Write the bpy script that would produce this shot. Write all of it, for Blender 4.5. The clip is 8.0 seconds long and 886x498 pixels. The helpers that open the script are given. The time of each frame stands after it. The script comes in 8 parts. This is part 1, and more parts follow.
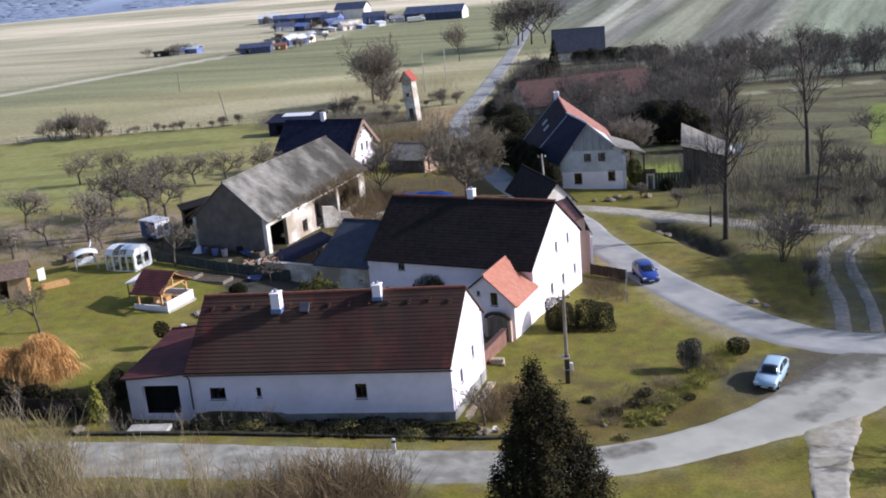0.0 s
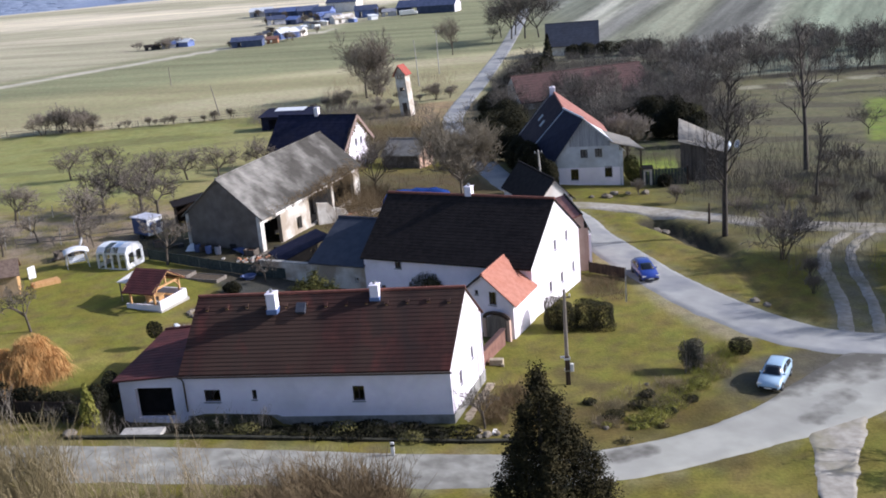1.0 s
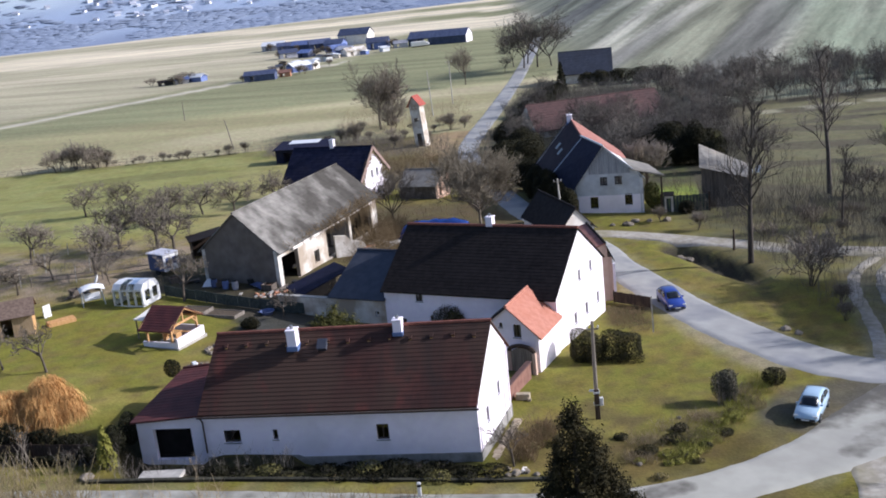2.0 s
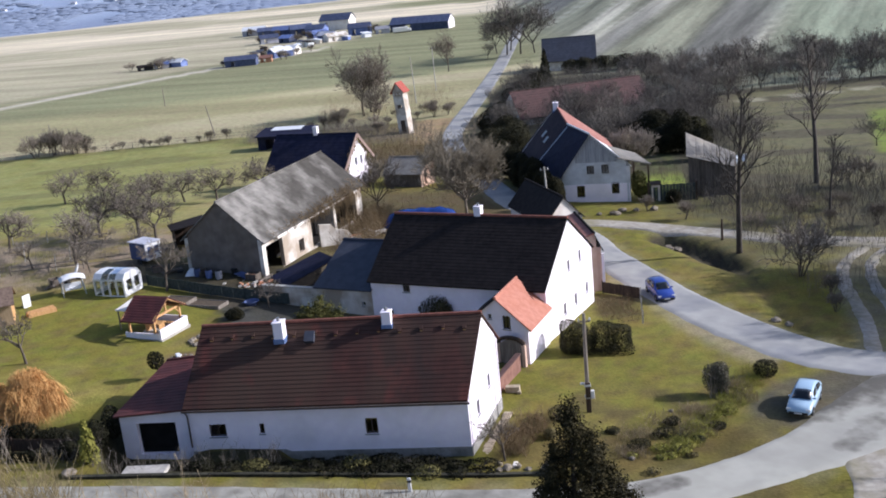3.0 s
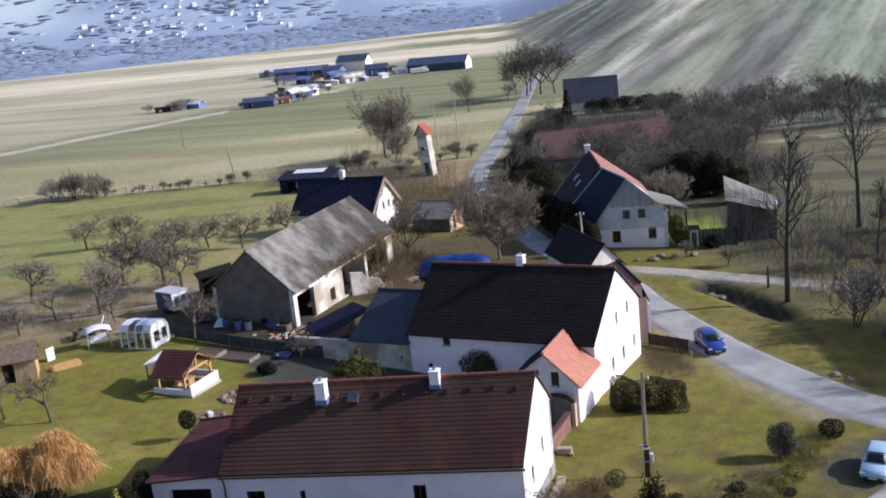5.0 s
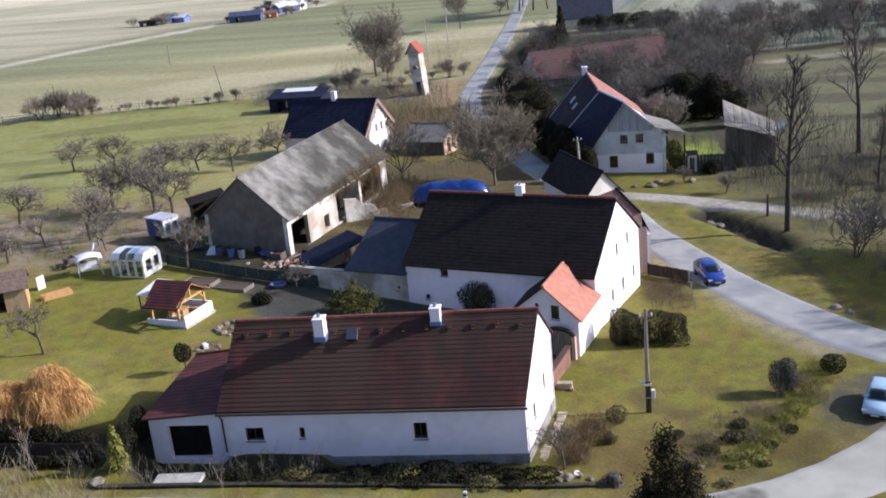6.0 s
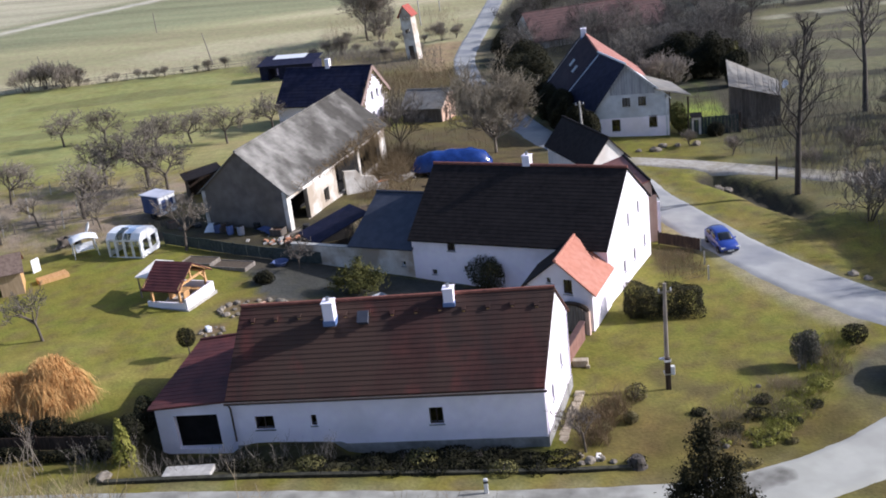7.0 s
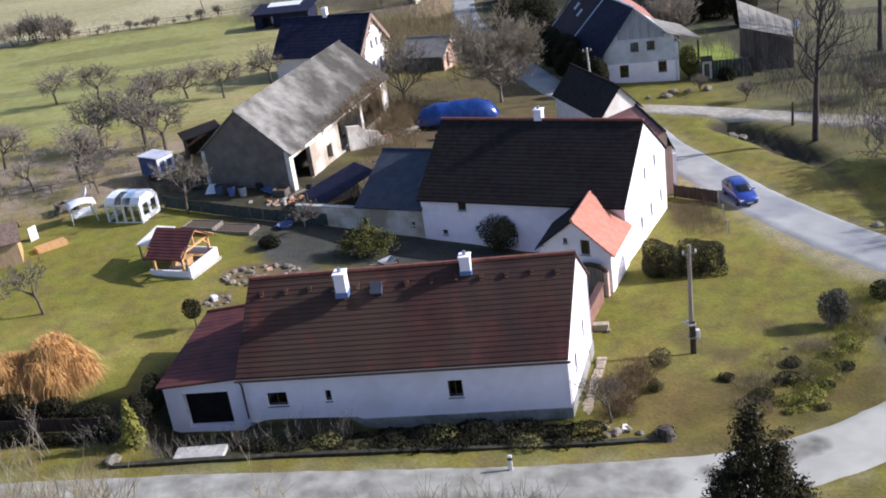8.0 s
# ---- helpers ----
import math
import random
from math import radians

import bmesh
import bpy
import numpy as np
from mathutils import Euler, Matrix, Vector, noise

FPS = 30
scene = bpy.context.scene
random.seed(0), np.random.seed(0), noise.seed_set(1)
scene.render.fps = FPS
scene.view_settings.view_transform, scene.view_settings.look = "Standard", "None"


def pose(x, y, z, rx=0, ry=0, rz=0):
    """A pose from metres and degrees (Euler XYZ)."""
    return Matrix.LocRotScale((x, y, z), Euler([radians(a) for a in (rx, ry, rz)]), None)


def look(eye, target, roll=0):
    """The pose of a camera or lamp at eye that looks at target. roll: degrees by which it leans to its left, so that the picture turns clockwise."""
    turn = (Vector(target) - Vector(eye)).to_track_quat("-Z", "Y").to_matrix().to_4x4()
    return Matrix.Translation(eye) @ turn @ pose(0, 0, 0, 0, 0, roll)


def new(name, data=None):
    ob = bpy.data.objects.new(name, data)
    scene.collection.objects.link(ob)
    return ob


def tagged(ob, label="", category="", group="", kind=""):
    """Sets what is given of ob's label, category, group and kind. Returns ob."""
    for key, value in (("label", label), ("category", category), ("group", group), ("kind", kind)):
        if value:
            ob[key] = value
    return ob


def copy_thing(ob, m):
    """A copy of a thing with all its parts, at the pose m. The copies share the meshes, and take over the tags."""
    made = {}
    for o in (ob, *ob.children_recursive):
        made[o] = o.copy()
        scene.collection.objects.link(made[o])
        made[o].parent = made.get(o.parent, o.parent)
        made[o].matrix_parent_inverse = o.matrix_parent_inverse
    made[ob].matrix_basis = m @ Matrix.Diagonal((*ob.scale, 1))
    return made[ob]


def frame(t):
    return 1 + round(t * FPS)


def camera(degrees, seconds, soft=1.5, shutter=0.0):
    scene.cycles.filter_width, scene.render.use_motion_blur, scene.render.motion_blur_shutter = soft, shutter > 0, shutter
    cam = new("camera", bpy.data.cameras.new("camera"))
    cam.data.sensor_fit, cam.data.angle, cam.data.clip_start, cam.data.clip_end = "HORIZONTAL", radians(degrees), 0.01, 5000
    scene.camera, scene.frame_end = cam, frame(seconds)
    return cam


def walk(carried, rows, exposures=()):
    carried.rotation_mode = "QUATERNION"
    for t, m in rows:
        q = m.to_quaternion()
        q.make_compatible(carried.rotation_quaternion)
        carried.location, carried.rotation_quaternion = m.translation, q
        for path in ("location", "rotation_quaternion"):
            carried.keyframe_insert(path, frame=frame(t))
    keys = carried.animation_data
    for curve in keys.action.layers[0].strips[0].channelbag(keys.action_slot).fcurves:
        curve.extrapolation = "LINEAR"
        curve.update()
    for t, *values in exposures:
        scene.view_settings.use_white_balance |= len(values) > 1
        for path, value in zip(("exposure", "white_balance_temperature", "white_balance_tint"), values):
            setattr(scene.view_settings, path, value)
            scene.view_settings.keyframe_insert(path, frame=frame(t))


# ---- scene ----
cam = camera(44.9, 8.0, soft=1.85)
PATH = [
    (0, (5.065, -5.406, 30.152), (5.028, -3.487, 29.592), -5.1),
    (0.5, (4.808, -4.99, 30.036), (4.777, -3.08, 29.446), -5.0),
    (1, (4.587, -4.083, 30.211), (4.565, -2.167, 29.638), -5.0),
    (1.5, (4.235, -3.483, 29.84), (4.214, -1.558, 29.295), -5.8),
    (1.7, (4.141, -3.025, 29.963), (4.091, -1.093, 29.448), -6.3),
    (2.8, (3.373, -1.162, 29.737), (3.373, 0.764, 29.197), -5.3),
    (3, (3.339, -1.091, 29.952), (3.331, 0.833, 29.407), -5.7),
    (3.5, (2.936, -0.17, 29.92), (2.922, 1.761, 29.4), -5.0),
    (4, (2.391, 0.761, 29.853), (2.388, 2.706, 29.388), -5.5),
    (4.2, (2.023, 1.1, 30.008), (2.007, 3.046, 29.548), -5.5),
    (5.3, (0.998, 3.042, 30.318), (0.974, 4.98, 29.822), -6.0),
    (5.5, (0.909, 3.316, 30.535), (0.878, 5.245, 30.007), -5.6),
    (6, (0.445, 4.376, 30.946), (0.429, 6.275, 30.319), -5.7),
    (6.5, (-0.056, 5.411, 31.023), (-0.07, 7.297, 30.356), -6.7),
    (7, (-0.648, 6.806, 31.292), (-0.655, 8.681, 30.595), -6.9),
    (7.5, (-1.079, 8.129, 31.614), (-1.088, 9.993, 30.889), -7.8),
    (8, (-1.436, 9.744, 31.757), (-1.453, 11.578, 30.959), -8.3),
]
walk(cam, [(t, look(eye, target, roll)) for t, eye, target, roll in PATH], exposures=[(0, 0.05, 6020, 15), (0.5, -0.04, 6020, 15), (1, 0.12, 6020, 15), (1.5, 0.1, 6020, 15), (3, 0.11, 6020, 15), (3.5, 0.12, 6020, 15), (4, 0.06, 6020, 15), (5.5, -0.01, 6020, 15), (6, 0.21, 6020, 15), (6.5, 0.23, 6020, 15), (7, 0.22, 6020, 15), (7.5, 0.33, 6020, 15), (8, 0.35, 6020, 15)])

# ---------------------------------------------------------------- light
SUN_AZ, SUN_EL = radians(4.5), radians(27)
world = bpy.data.worlds.new("world")
scene.world = world
world.use_nodes = True
wn = world.node_tree.nodes
sky = wn.new("ShaderNodeTexSky")
sky.sky_type, sky.sun_disc = "NISHITA", False
sky.sun_elevation, sky.sun_rotation = SUN_EL, radians(90) - SUN_AZ
sky.dust_density, sky.ozone_density = 2.4, 2.4
wn["Background"].inputs["Strength"].default_value = 0.135
world.node_tree.links.new(sky.outputs[0], wn["Background"].inputs["Color"])
sun_data = bpy.data.lights.new("sun", "SUN")
sun_data.energy, sun_data.angle, sun_data.color = 5.0, radians(0.6), (1.0, 0.962, 0.925)
sun = new("sun", sun_data)
to_sun = Vector((math.cos(SUN_AZ) * math.cos(SUN_EL), math.sin(SUN_AZ) * math.cos(SUN_EL), math.sin(SUN_EL)))
sun.matrix_world = look(to_sun * 300 + Vector((0, 80, 0)), (0, 80, 0))

# ---------------------------------------------------------------- helpers
Z = Vector((0, 0, 1))
rng = random.Random(7)


def rnd(a, b):
    return rng.uniform(a, b)


def mesh_of(name, geo, mat, smooth=False):
    """A mesh from a bmesh or from (verts, faces)."""
    me = bpy.data.meshes.new(name)
    if isinstance(geo, tuple):
        me.from_pydata(geo[0], [], geo[1])
    else:
        bmesh.ops.recalc_face_normals(geo, faces=geo.faces)
        geo.to_mesh(me)
        geo.free()
    if mat:
        me.materials.append(mat)
    if smooth:
        me.polygons.foreach_set("use_smooth", [True] * len(me.polygons))
    me.update()
    return me


def part(name, geo, mat, parent, label="", smooth=False, kind=""):
    ob = new(name, mesh_of(name, geo, mat, smooth))
    ob.parent = parent
    if label:
        ob["label"] = label
    if kind:
        ob["kind"] = kind
    return ob


def thing(name, at, label, category, group="", kind="", rz=0.0):
    ob = new(name)
    ob.empty_display_size = 0.3
    ob.matrix_basis = pose(at[0], at[1], at[2], 0, 0, rz)
    return tagged(ob, label, category, group, kind)


def box(bm, x0, y0, z0, x1, y1, z1, m=None, bevel=0.0):
    """A box between two corners, added to bm."""
    vs = [bm.verts.new((x, y, z)) for z in (z0, z1) for x, y in ((x0, y0), (x1, y0), (x1, y1), (x0, y1))]
    fs = [bm.faces.new([vs[i] for i in q]) for q in ((3, 2, 1, 0), (4, 5, 6, 7), (0, 1, 5, 4), (1, 2, 6, 5), (2, 3, 7, 6), (3, 0, 4, 7))]
    if bevel:
        es = list({e for f in fs for e in f.edges})
        out = bmesh.ops.bevel(bm, geom=es, offset=bevel, segments=1, affect="EDGES")
        vs = list({v for f in out["faces"] for v in f.verts} | {v for v in vs if v.is_valid})
    if m is not None:
        bmesh.ops.transform(bm, matrix=m, verts=[v for v in vs if v.is_valid])
    return bm


def boxes(*rows, bevel=0.0):
    bm = bmesh.new()
    for r in rows:
        box(bm, *r, bevel=bevel)
    return bm


def tube(bm, pts, radii, sides=6, cap=True):
    """A tapered tube along points."""
    pts = [Vector(p) for p in pts]
    rings = []
    for i, p in enumerate(pts):
        d = (pts[min(i + 1, len(pts) - 1)] - pts[max(i - 1, 0)]).normalized()
        a = d.orthogonal().normalized()
        b = d.cross(a)
        rings.append([bm.verts.new(p + radii[i] * (a * math.cos(2 * math.pi * k / sides) + b * math.sin(2 * math.pi * k / sides))) for k in range(sides)])
    for r, s in zip(rings, rings[1:]):
        # rings may start at different angles: match the nearest corner
        j = min(range(sides), key=lambda k: (s[k].co - r[0].co).length)
        for k in range(sides):
            bm.faces.new((r[k], r[(k + 1) % sides], s[(k + 1 + j) % sides], s[(k + j) % sides]))
    if cap:
        bm.faces.new(rings[0][::-1])
        bm.faces.new(rings[-1])
    return bm


def lathe(profile, sides=16):
    """A turned body from (radius, z) rows."""
    bm = bmesh.new()
    rings = [[bm.verts.new((r * math.cos(2 * math.pi * k / sides), r * math.sin(2 * math.pi * k / sides), z)) for k in range(sides)] for r, z in profile]
    for a, b in zip(rings, rings[1:]):
        for k in range(sides):
            bm.faces.new((a[k], a[(k + 1) % sides], b[(k + 1) % sides], b[k]))
    bm.faces.new(rings[0][::-1])
    bm.faces.new(rings[-1])
    return bm


# ---------------------------------------------------------------- materials
def material(name, c1, c2, scale=4.0, rough=0.85, bump=0.25, dirt=None, dirt_scale=0.4, dirt_amount=0.5, metal=0.0, spec=0.3, vary=0.0, stretch=(1, 1, 1), contrast=(0.35, 0.65), bump_dist=0.03, dirt_range=(0.45, 0.7), lean=None):
    m = bpy.data.materials.new(name)
    m.use_nodes = True
    nt = m.node_tree
    n, link = nt.nodes, nt.links.new
    b = n["Principled BSDF"]
    b.inputs["Roughness"].default_value, b.inputs["Metallic"].default_value = rough, metal
    b.inputs["Specular IOR Level"].default_value = spec
    co = n.new("ShaderNodeTexCoord")
    mp = n.new("ShaderNodeMapping")
    mp.inputs["Scale"].default_value = stretch
    link(co.outputs["Object"], mp.inputs[0])
    t1 = n.new("ShaderNodeTexNoise")
    t1.inputs["Scale"].default_value, t1.inputs["Detail"].default_value = scale, 5
    link(mp.outputs[0], t1.inputs["Vector"])
    r = n.new("ShaderNodeValToRGB")
    r.color_ramp.elements[0].position, r.color_ramp.elements[1].position = contrast
    r.color_ramp.elements[0].color, r.color_ramp.elements[1].color = (*c1, 1), (*c2, 1)
    link(t1.outputs["Fac"], r.inputs[0])
    col = r.outputs[0]
    if dirt:
        t2 = n.new("ShaderNodeTexNoise")
        t2.inputs["Scale"].default_value, t2.inputs["Detail"].default_value = dirt_scale, 6
        link(co.outputs["Object"], t2.inputs["Vector"])
        r2 = n.new("ShaderNodeValToRGB")
        r2.color_ramp.elements[0].position, r2.color_ramp.elements[1].position = dirt_range
        r2.color_ramp.elements[1].color = (dirt_amount,) * 3 + (1,)
        r2.color_ramp.elements[0].color = (0, 0, 0, 1)
        amount = t2.outputs["Fac"]
        if lean:
            # the stain grows along one direction of the surface
            dp = n.new("ShaderNodeVectorMath")
            dp.operation = "DOT_PRODUCT"
            dp.inputs[1].default_value = lean
            link(co.outputs["Object"], dp.inputs[0])
            ad = n.new("ShaderNodeMath")
            ad.operation = "ADD"
            link(amount, ad.inputs[0])
            link(dp.outputs["Value"], ad.inputs[1])
            amount = ad.outputs[0]
        link(amount, r2.inputs[0])
        mx = n.new("ShaderNodeMix")
        mx.data_type = "RGBA"
        link(r2.outputs[0], mx.inputs["Factor"])
        link(col, mx.inputs[6])
        mx.inputs[7].default_value = (*dirt, 1)
        col = mx.outputs[2]
    if vary:
        oi = n.new("ShaderNodeObjectInfo")
        mr = n.new("ShaderNodeMapRange")
        mr.inputs["To Min"].default_value, mr.inputs["To Max"].default_value = 1 - vary, 1 + vary
        link(oi.outputs["Random"], mr.inputs["Value"])
        hs = n.new("ShaderNodeHueSaturation")
        link(mr.outputs[0], hs.inputs["Value"])
        link(col, hs.inputs["Color"])
        col = hs.outputs[0]
    link(col, b.inputs["Base Color"])
    if bump:
        bp = n.new("ShaderNodeBump")
        bp.inputs["Strength"].default_value, bp.inputs["Distance"].default_value = bump, bump_dist
        link(t1.outputs["Fac"], bp.inputs["Height"])
        link(bp.outputs[0], b.inputs["Normal"])
    return m


def plain_paint(name, c, rough=0.35, metal=0.0, coat=0.0, spec=0.5):
    m = material(name, tuple(v * 0.94 for v in c), c, 18, rough, 0.03, metal=metal, spec=spec)
    m.node_tree.nodes["Principled BSDF"].inputs["Coat Weight"].default_value = coat
    return m


def glass(name, tint=(0.75, 0.82, 0.85)):
    m = bpy.data.materials.new(name)
    m.use_nodes = True
    b = m.node_tree.nodes["Principled BSDF"]
    b.inputs["Base Color"].default_value = (*tint, 1)
    b.inputs["Transmission Weight"].default_value = 1.0
    b.inputs["Roughness"].default_value = 0.03
    b.inputs["IOR"].default_value = 1.45
    return m


PLASTER = material("white_limewash", (0.90, 0.835, 0.935), (0.94, 0.885, 0.965), 2.2, 0.9, 0.12, dirt=(0.70, 0.67, 0.70), dirt_scale=0.5, dirt_amount=0.45)
PLASTER_OLD = material("old_plaster", (0.62, 0.58, 0.52), (0.76, 0.73, 0.68), 1.5, 0.92, 0.2, dirt=(0.36, 0.29, 0.22), dirt_scale=0.45, dirt_amount=0.9, dirt_range=(0.42, 0.6))
# limewash of the old cottage, blued in its colour for sky-lit shade
PLASTER_COOL = material("limewash_in_blue_shade", (0.52, 0.55, 0.61), (0.63, 0.66, 0.71), 1.5, 0.92, 0.2, dirt=(0.40, 0.40, 0.41), dirt_scale=0.45, dirt_amount=0.7)
VERGE_PINK = material("faded_pink_boards", (0.24, 0.165, 0.145), (0.32, 0.23, 0.20), 2.0, 0.9, 0.2, dirt=(0.20, 0.15, 0.12))
# grey render of the barn's gable, darkened for the shade it lies in
PLASTER_GREY = material("shaded_grey_render", (0.145, 0.122, 0.108), (0.215, 0.183, 0.162), 1.2, 0.95, 0.3, dirt=(0.15, 0.125, 0.10), dirt_scale=0.35, dirt_amount=0.8)
PLASTER_PINK = material("pink_plaster", (0.58, 0.40, 0.32), (0.66, 0.48, 0.40), 1.5, 0.9, 0.15, dirt=(0.5, 0.38, 0.3))
PLINTH = material("grey_plinth_render", (0.25, 0.245, 0.235), (0.34, 0.33, 0.315), 3, 0.95, 0.3, dirt=(0.06, 0.06, 0.045), dirt_scale=0.8)
TILE_RED = material("weathered_red_tile", (0.047, 0.0172, 0.0135), (0.075, 0.0265, 0.0205), 1.3, 0.8, 0.2, dirt=(0.041, 0.025, 0.0205), dirt_scale=0.35, dirt_amount=0.7, vary=0.10, spec=0.35)
tile_n, tile_l = TILE_RED.node_tree.nodes, TILE_RED.node_tree.links
tile_at = tile_n.new("ShaderNodeNewGeometry")
tile_col = tile_n["Principled BSDF"].inputs["Base Color"].links[0].from_socket
for tile_scale, tile_lo, tile_hi, tile_tint in (((0.75, 0.10, 0.10), 0.47, 0.66, (0.030, 0.020, 0.017)), ((0.22, 0.16, 0.16), 0.44, 0.62, (0.066, 0.038, 0.026)), ((0.5, 0.3, 0.3), 0.56, 0.70, (0.125, 0.036, 0.028))):
    tile_map = tile_n.new("ShaderNodeMapping")
    tile_map.inputs["Scale"].default_value = tile_scale
    tile_map.inputs["Rotation"].default_value = (0, 0, 0.16)
    tile_l.new(tile_at.outputs["Position"], tile_map.inputs[0])
    tile_noise = tile_n.new("ShaderNodeTexNoise")
    tile_noise.inputs["Scale"].default_value, tile_noise.inputs["Detail"].default_value = 1.0, 5
    tile_l.new(tile_map.outputs[0], tile_noise.inputs["Vector"])
    tile_range = tile_n.new("ShaderNodeMapRange")
    tile_range.inputs["From Min"].default_value, tile_range.inputs["From Max"].default_value = tile_lo, tile_hi
    tile_range.inputs["To Max"].default_value = 0.75
    tile_l.new(tile_noise.outputs["Fac"], tile_range.inputs["Value"])
    tile_mix = tile_n.new("ShaderNodeMix")
    tile_mix.data_type = "RGBA"
    tile_l.new(tile_range.outputs[0], tile_mix.inputs["Factor"])
    tile_l.new(tile_col, tile_mix.inputs[6])
    tile_mix.inputs[7].default_value = (*tile_tint, 1)
    tile_col = tile_mix.outputs[2]
tile_l.new(tile_col, tile_n["Principled BSDF"].inputs["Base Color"])
TILE_DARKRED = material("dark_red_sheet_roof", (0.072, 0.023, 0.024), (0.125, 0.037, 0.035), 1.0, 0.7, 0.15, dirt=(0.075, 0.035, 0.03), dirt_scale=0.4, vary=0.1)
TILE_ORANGE = material("new_orange_tile", (0.44, 0.185, 0.13), (0.53, 0.24, 0.175), 2.5, 0.75, 0.2, dirt=(0.42, 0.15, 0.09), dirt_scale=0.7, vary=0.1)
TILE_RUST = material("rusty_red_roof", (0.080, 0.046, 0.043), (0.122, 0.066, 0.060), 1.5, 0.8, 0.2, dirt=(0.085, 0.055, 0.05), dirt_scale=0.3, dirt_amount=0.7)
SLATE = material("black_bitumen_slate", (0.017, 0.0135, 0.013), (0.030, 0.024, 0.023), 2.2, 0.75, 0.25, dirt=(0.036, 0.029, 0.027), dirt_scale=0.3, dirt_amount=0.5, vary=0.15, spec=0.12)
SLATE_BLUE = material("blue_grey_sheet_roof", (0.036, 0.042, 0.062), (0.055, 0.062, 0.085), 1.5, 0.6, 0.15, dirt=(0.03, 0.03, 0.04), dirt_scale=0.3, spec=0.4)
ETERNIT = material("mossy_fibre_cement", (0.150, 0.143, 0.130), (0.275, 0.262, 0.24), 0.9, 0.9, 0.2, dirt=(0.030, 0.026, 0.021), dirt_scale=0.42, dirt_amount=0.82, dirt_range=(0.38, 0.66), lean=(0.0375, 0.0017, 0.0))
RIDGE_RED = material("ridge_tile", (0.20, 0.075, 0.055), (0.28, 0.11, 0.08), 3, 0.8, 0.2)
WOOD_DARK = material("dark_stained_wood", (0.035, 0.024, 0.018), (0.075, 0.05, 0.036), 6, 0.75, 0.3, stretch=(1, 1, 0.15))
WOOD_GREY = material("weathered_grey_wood", (0.17, 0.145, 0.12), (0.28, 0.245, 0.21), 7, 0.9, 0.3, stretch=(1, 1, 0.12))
WOOD_NEW = material("fresh_yellow_timber", (0.48, 0.27, 0.11), (0.60, 0.36, 0.17), 6, 0.65, 0.2, stretch=(1, 1, 0.15))
CONCRETE = material("old_concrete", (0.38, 0.36, 0.33), (0.52, 0.50, 0.46), 4, 0.92, 0.3, dirt=(0.25, 0.23, 0.2))
STONE = material("field_stone", (0.15, 0.128, 0.098), (0.27, 0.235, 0.19), 3, 0.95, 0.5, vary=0.3)
BRICK = material("orange_brick", (0.42, 0.17, 0.09), (0.55, 0.25, 0.13), 5, 0.9, 0.3, dirt=(0.48, 0.38, 0.3), dirt_scale=0.9)
FRAME_WHITE = plain_paint("white_frame_paint", (0.72, 0.72, 0.72), 0.5)
FRAME_DARK = plain_paint("brown_frame_paint", (0.06, 0.04, 0.03), 0.5)
WHITE_SHEET = material("white_plastic_sheet", (0.72, 0.74, 0.78), (0.82, 0.83, 0.85), 3, 0.45, 0.15)
# near-black that stands in for unlit interiors
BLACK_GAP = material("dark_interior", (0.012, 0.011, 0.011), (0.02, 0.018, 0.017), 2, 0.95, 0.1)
METAL_GREY = material("grey_zinc", (0.32, 0.33, 0.35), (0.42, 0.43, 0.45), 8, 0.45, 0.05, metal=0.8)
# zinc flashing with a blue base colour
ZINC_BLUE = material("blue_tinted_zinc", (0.13, 0.20, 0.40), (0.18, 0.26, 0.48), 6, 0.45, 0.05, metal=0.3)
BLUE_TARP = material("blue_tarpaulin", (0.008, 0.030, 0.15), (0.016, 0.052, 0.24), 1.2, 0.2, 0.9, spec=0.7, bump_dist=0.12)
TEAL_FENCE = material("faded_green_fence", (0.035, 0.046, 0.044), (0.065, 0.080, 0.074), 4, 0.85, 0.2)
# dark sheet of the far sheds, blued in its colour for distance haze
HAZE_BLUE = material("haze_blue_sheet", (0.060, 0.078, 0.145), (0.095, 0.115, 0.20), 0.8, 0.7, 0.1, vary=0.25)
BLUE_SHED = material("blue_painted_sheet", (0.09, 0.13, 0.29), (0.15, 0.20, 0.40), 0.8, 0.6, 0.1, vary=0.4)
GREY_SHED = material("grey_painted_sheet", (0.30, 0.31, 0.36), (0.45, 0.45, 0.50), 0.8, 0.7, 0.1, vary=0.4)
TYRE = plain_paint("tyre_rubber", (0.018, 0.018, 0.019), 0.85)
GLASS = glass("window_glass")
CAR_GLASS = plain_paint("dark_car_glass", (0.010, 0.012, 0.016), 0.06, coat=0.5)
BARK = material("grey_brown_bark", (0.075, 0.06, 0.048), (0.15, 0.125, 0.10), 5, 0.95, 0.5, stretch=(1, 1, 0.3), vary=0.15)
BARK_DARK = material("dark_bark", (0.05, 0.043, 0.038), (0.10, 0.086, 0.075), 5, 0.95, 0.5, stretch=(1, 1, 0.3), vary=0.15)
TWIG = material("bare_twigs", (0.16, 0.135, 0.11), (0.25, 0.215, 0.175), 3, 0.95, 0.0, vary=0.2)
TWIG_DARK = material("dark_bare_twigs", (0.125, 0.110, 0.095), (0.20, 0.178, 0.152), 2, 0.95, 0.0, vary=0.25)
TWIG_TAN = material("tan_brush_stems", (0.26, 0.205, 0.13), (0.38, 0.31, 0.205), 3, 0.95, 0.0, vary=0.2)
WILLOW = material("orange_willow_strands", (0.52, 0.28, 0.098), (0.70, 0.43, 0.175), 0.9, 0.9, 0.0, dirt=(0.38, 0.185, 0.06), dirt_scale=0.8)
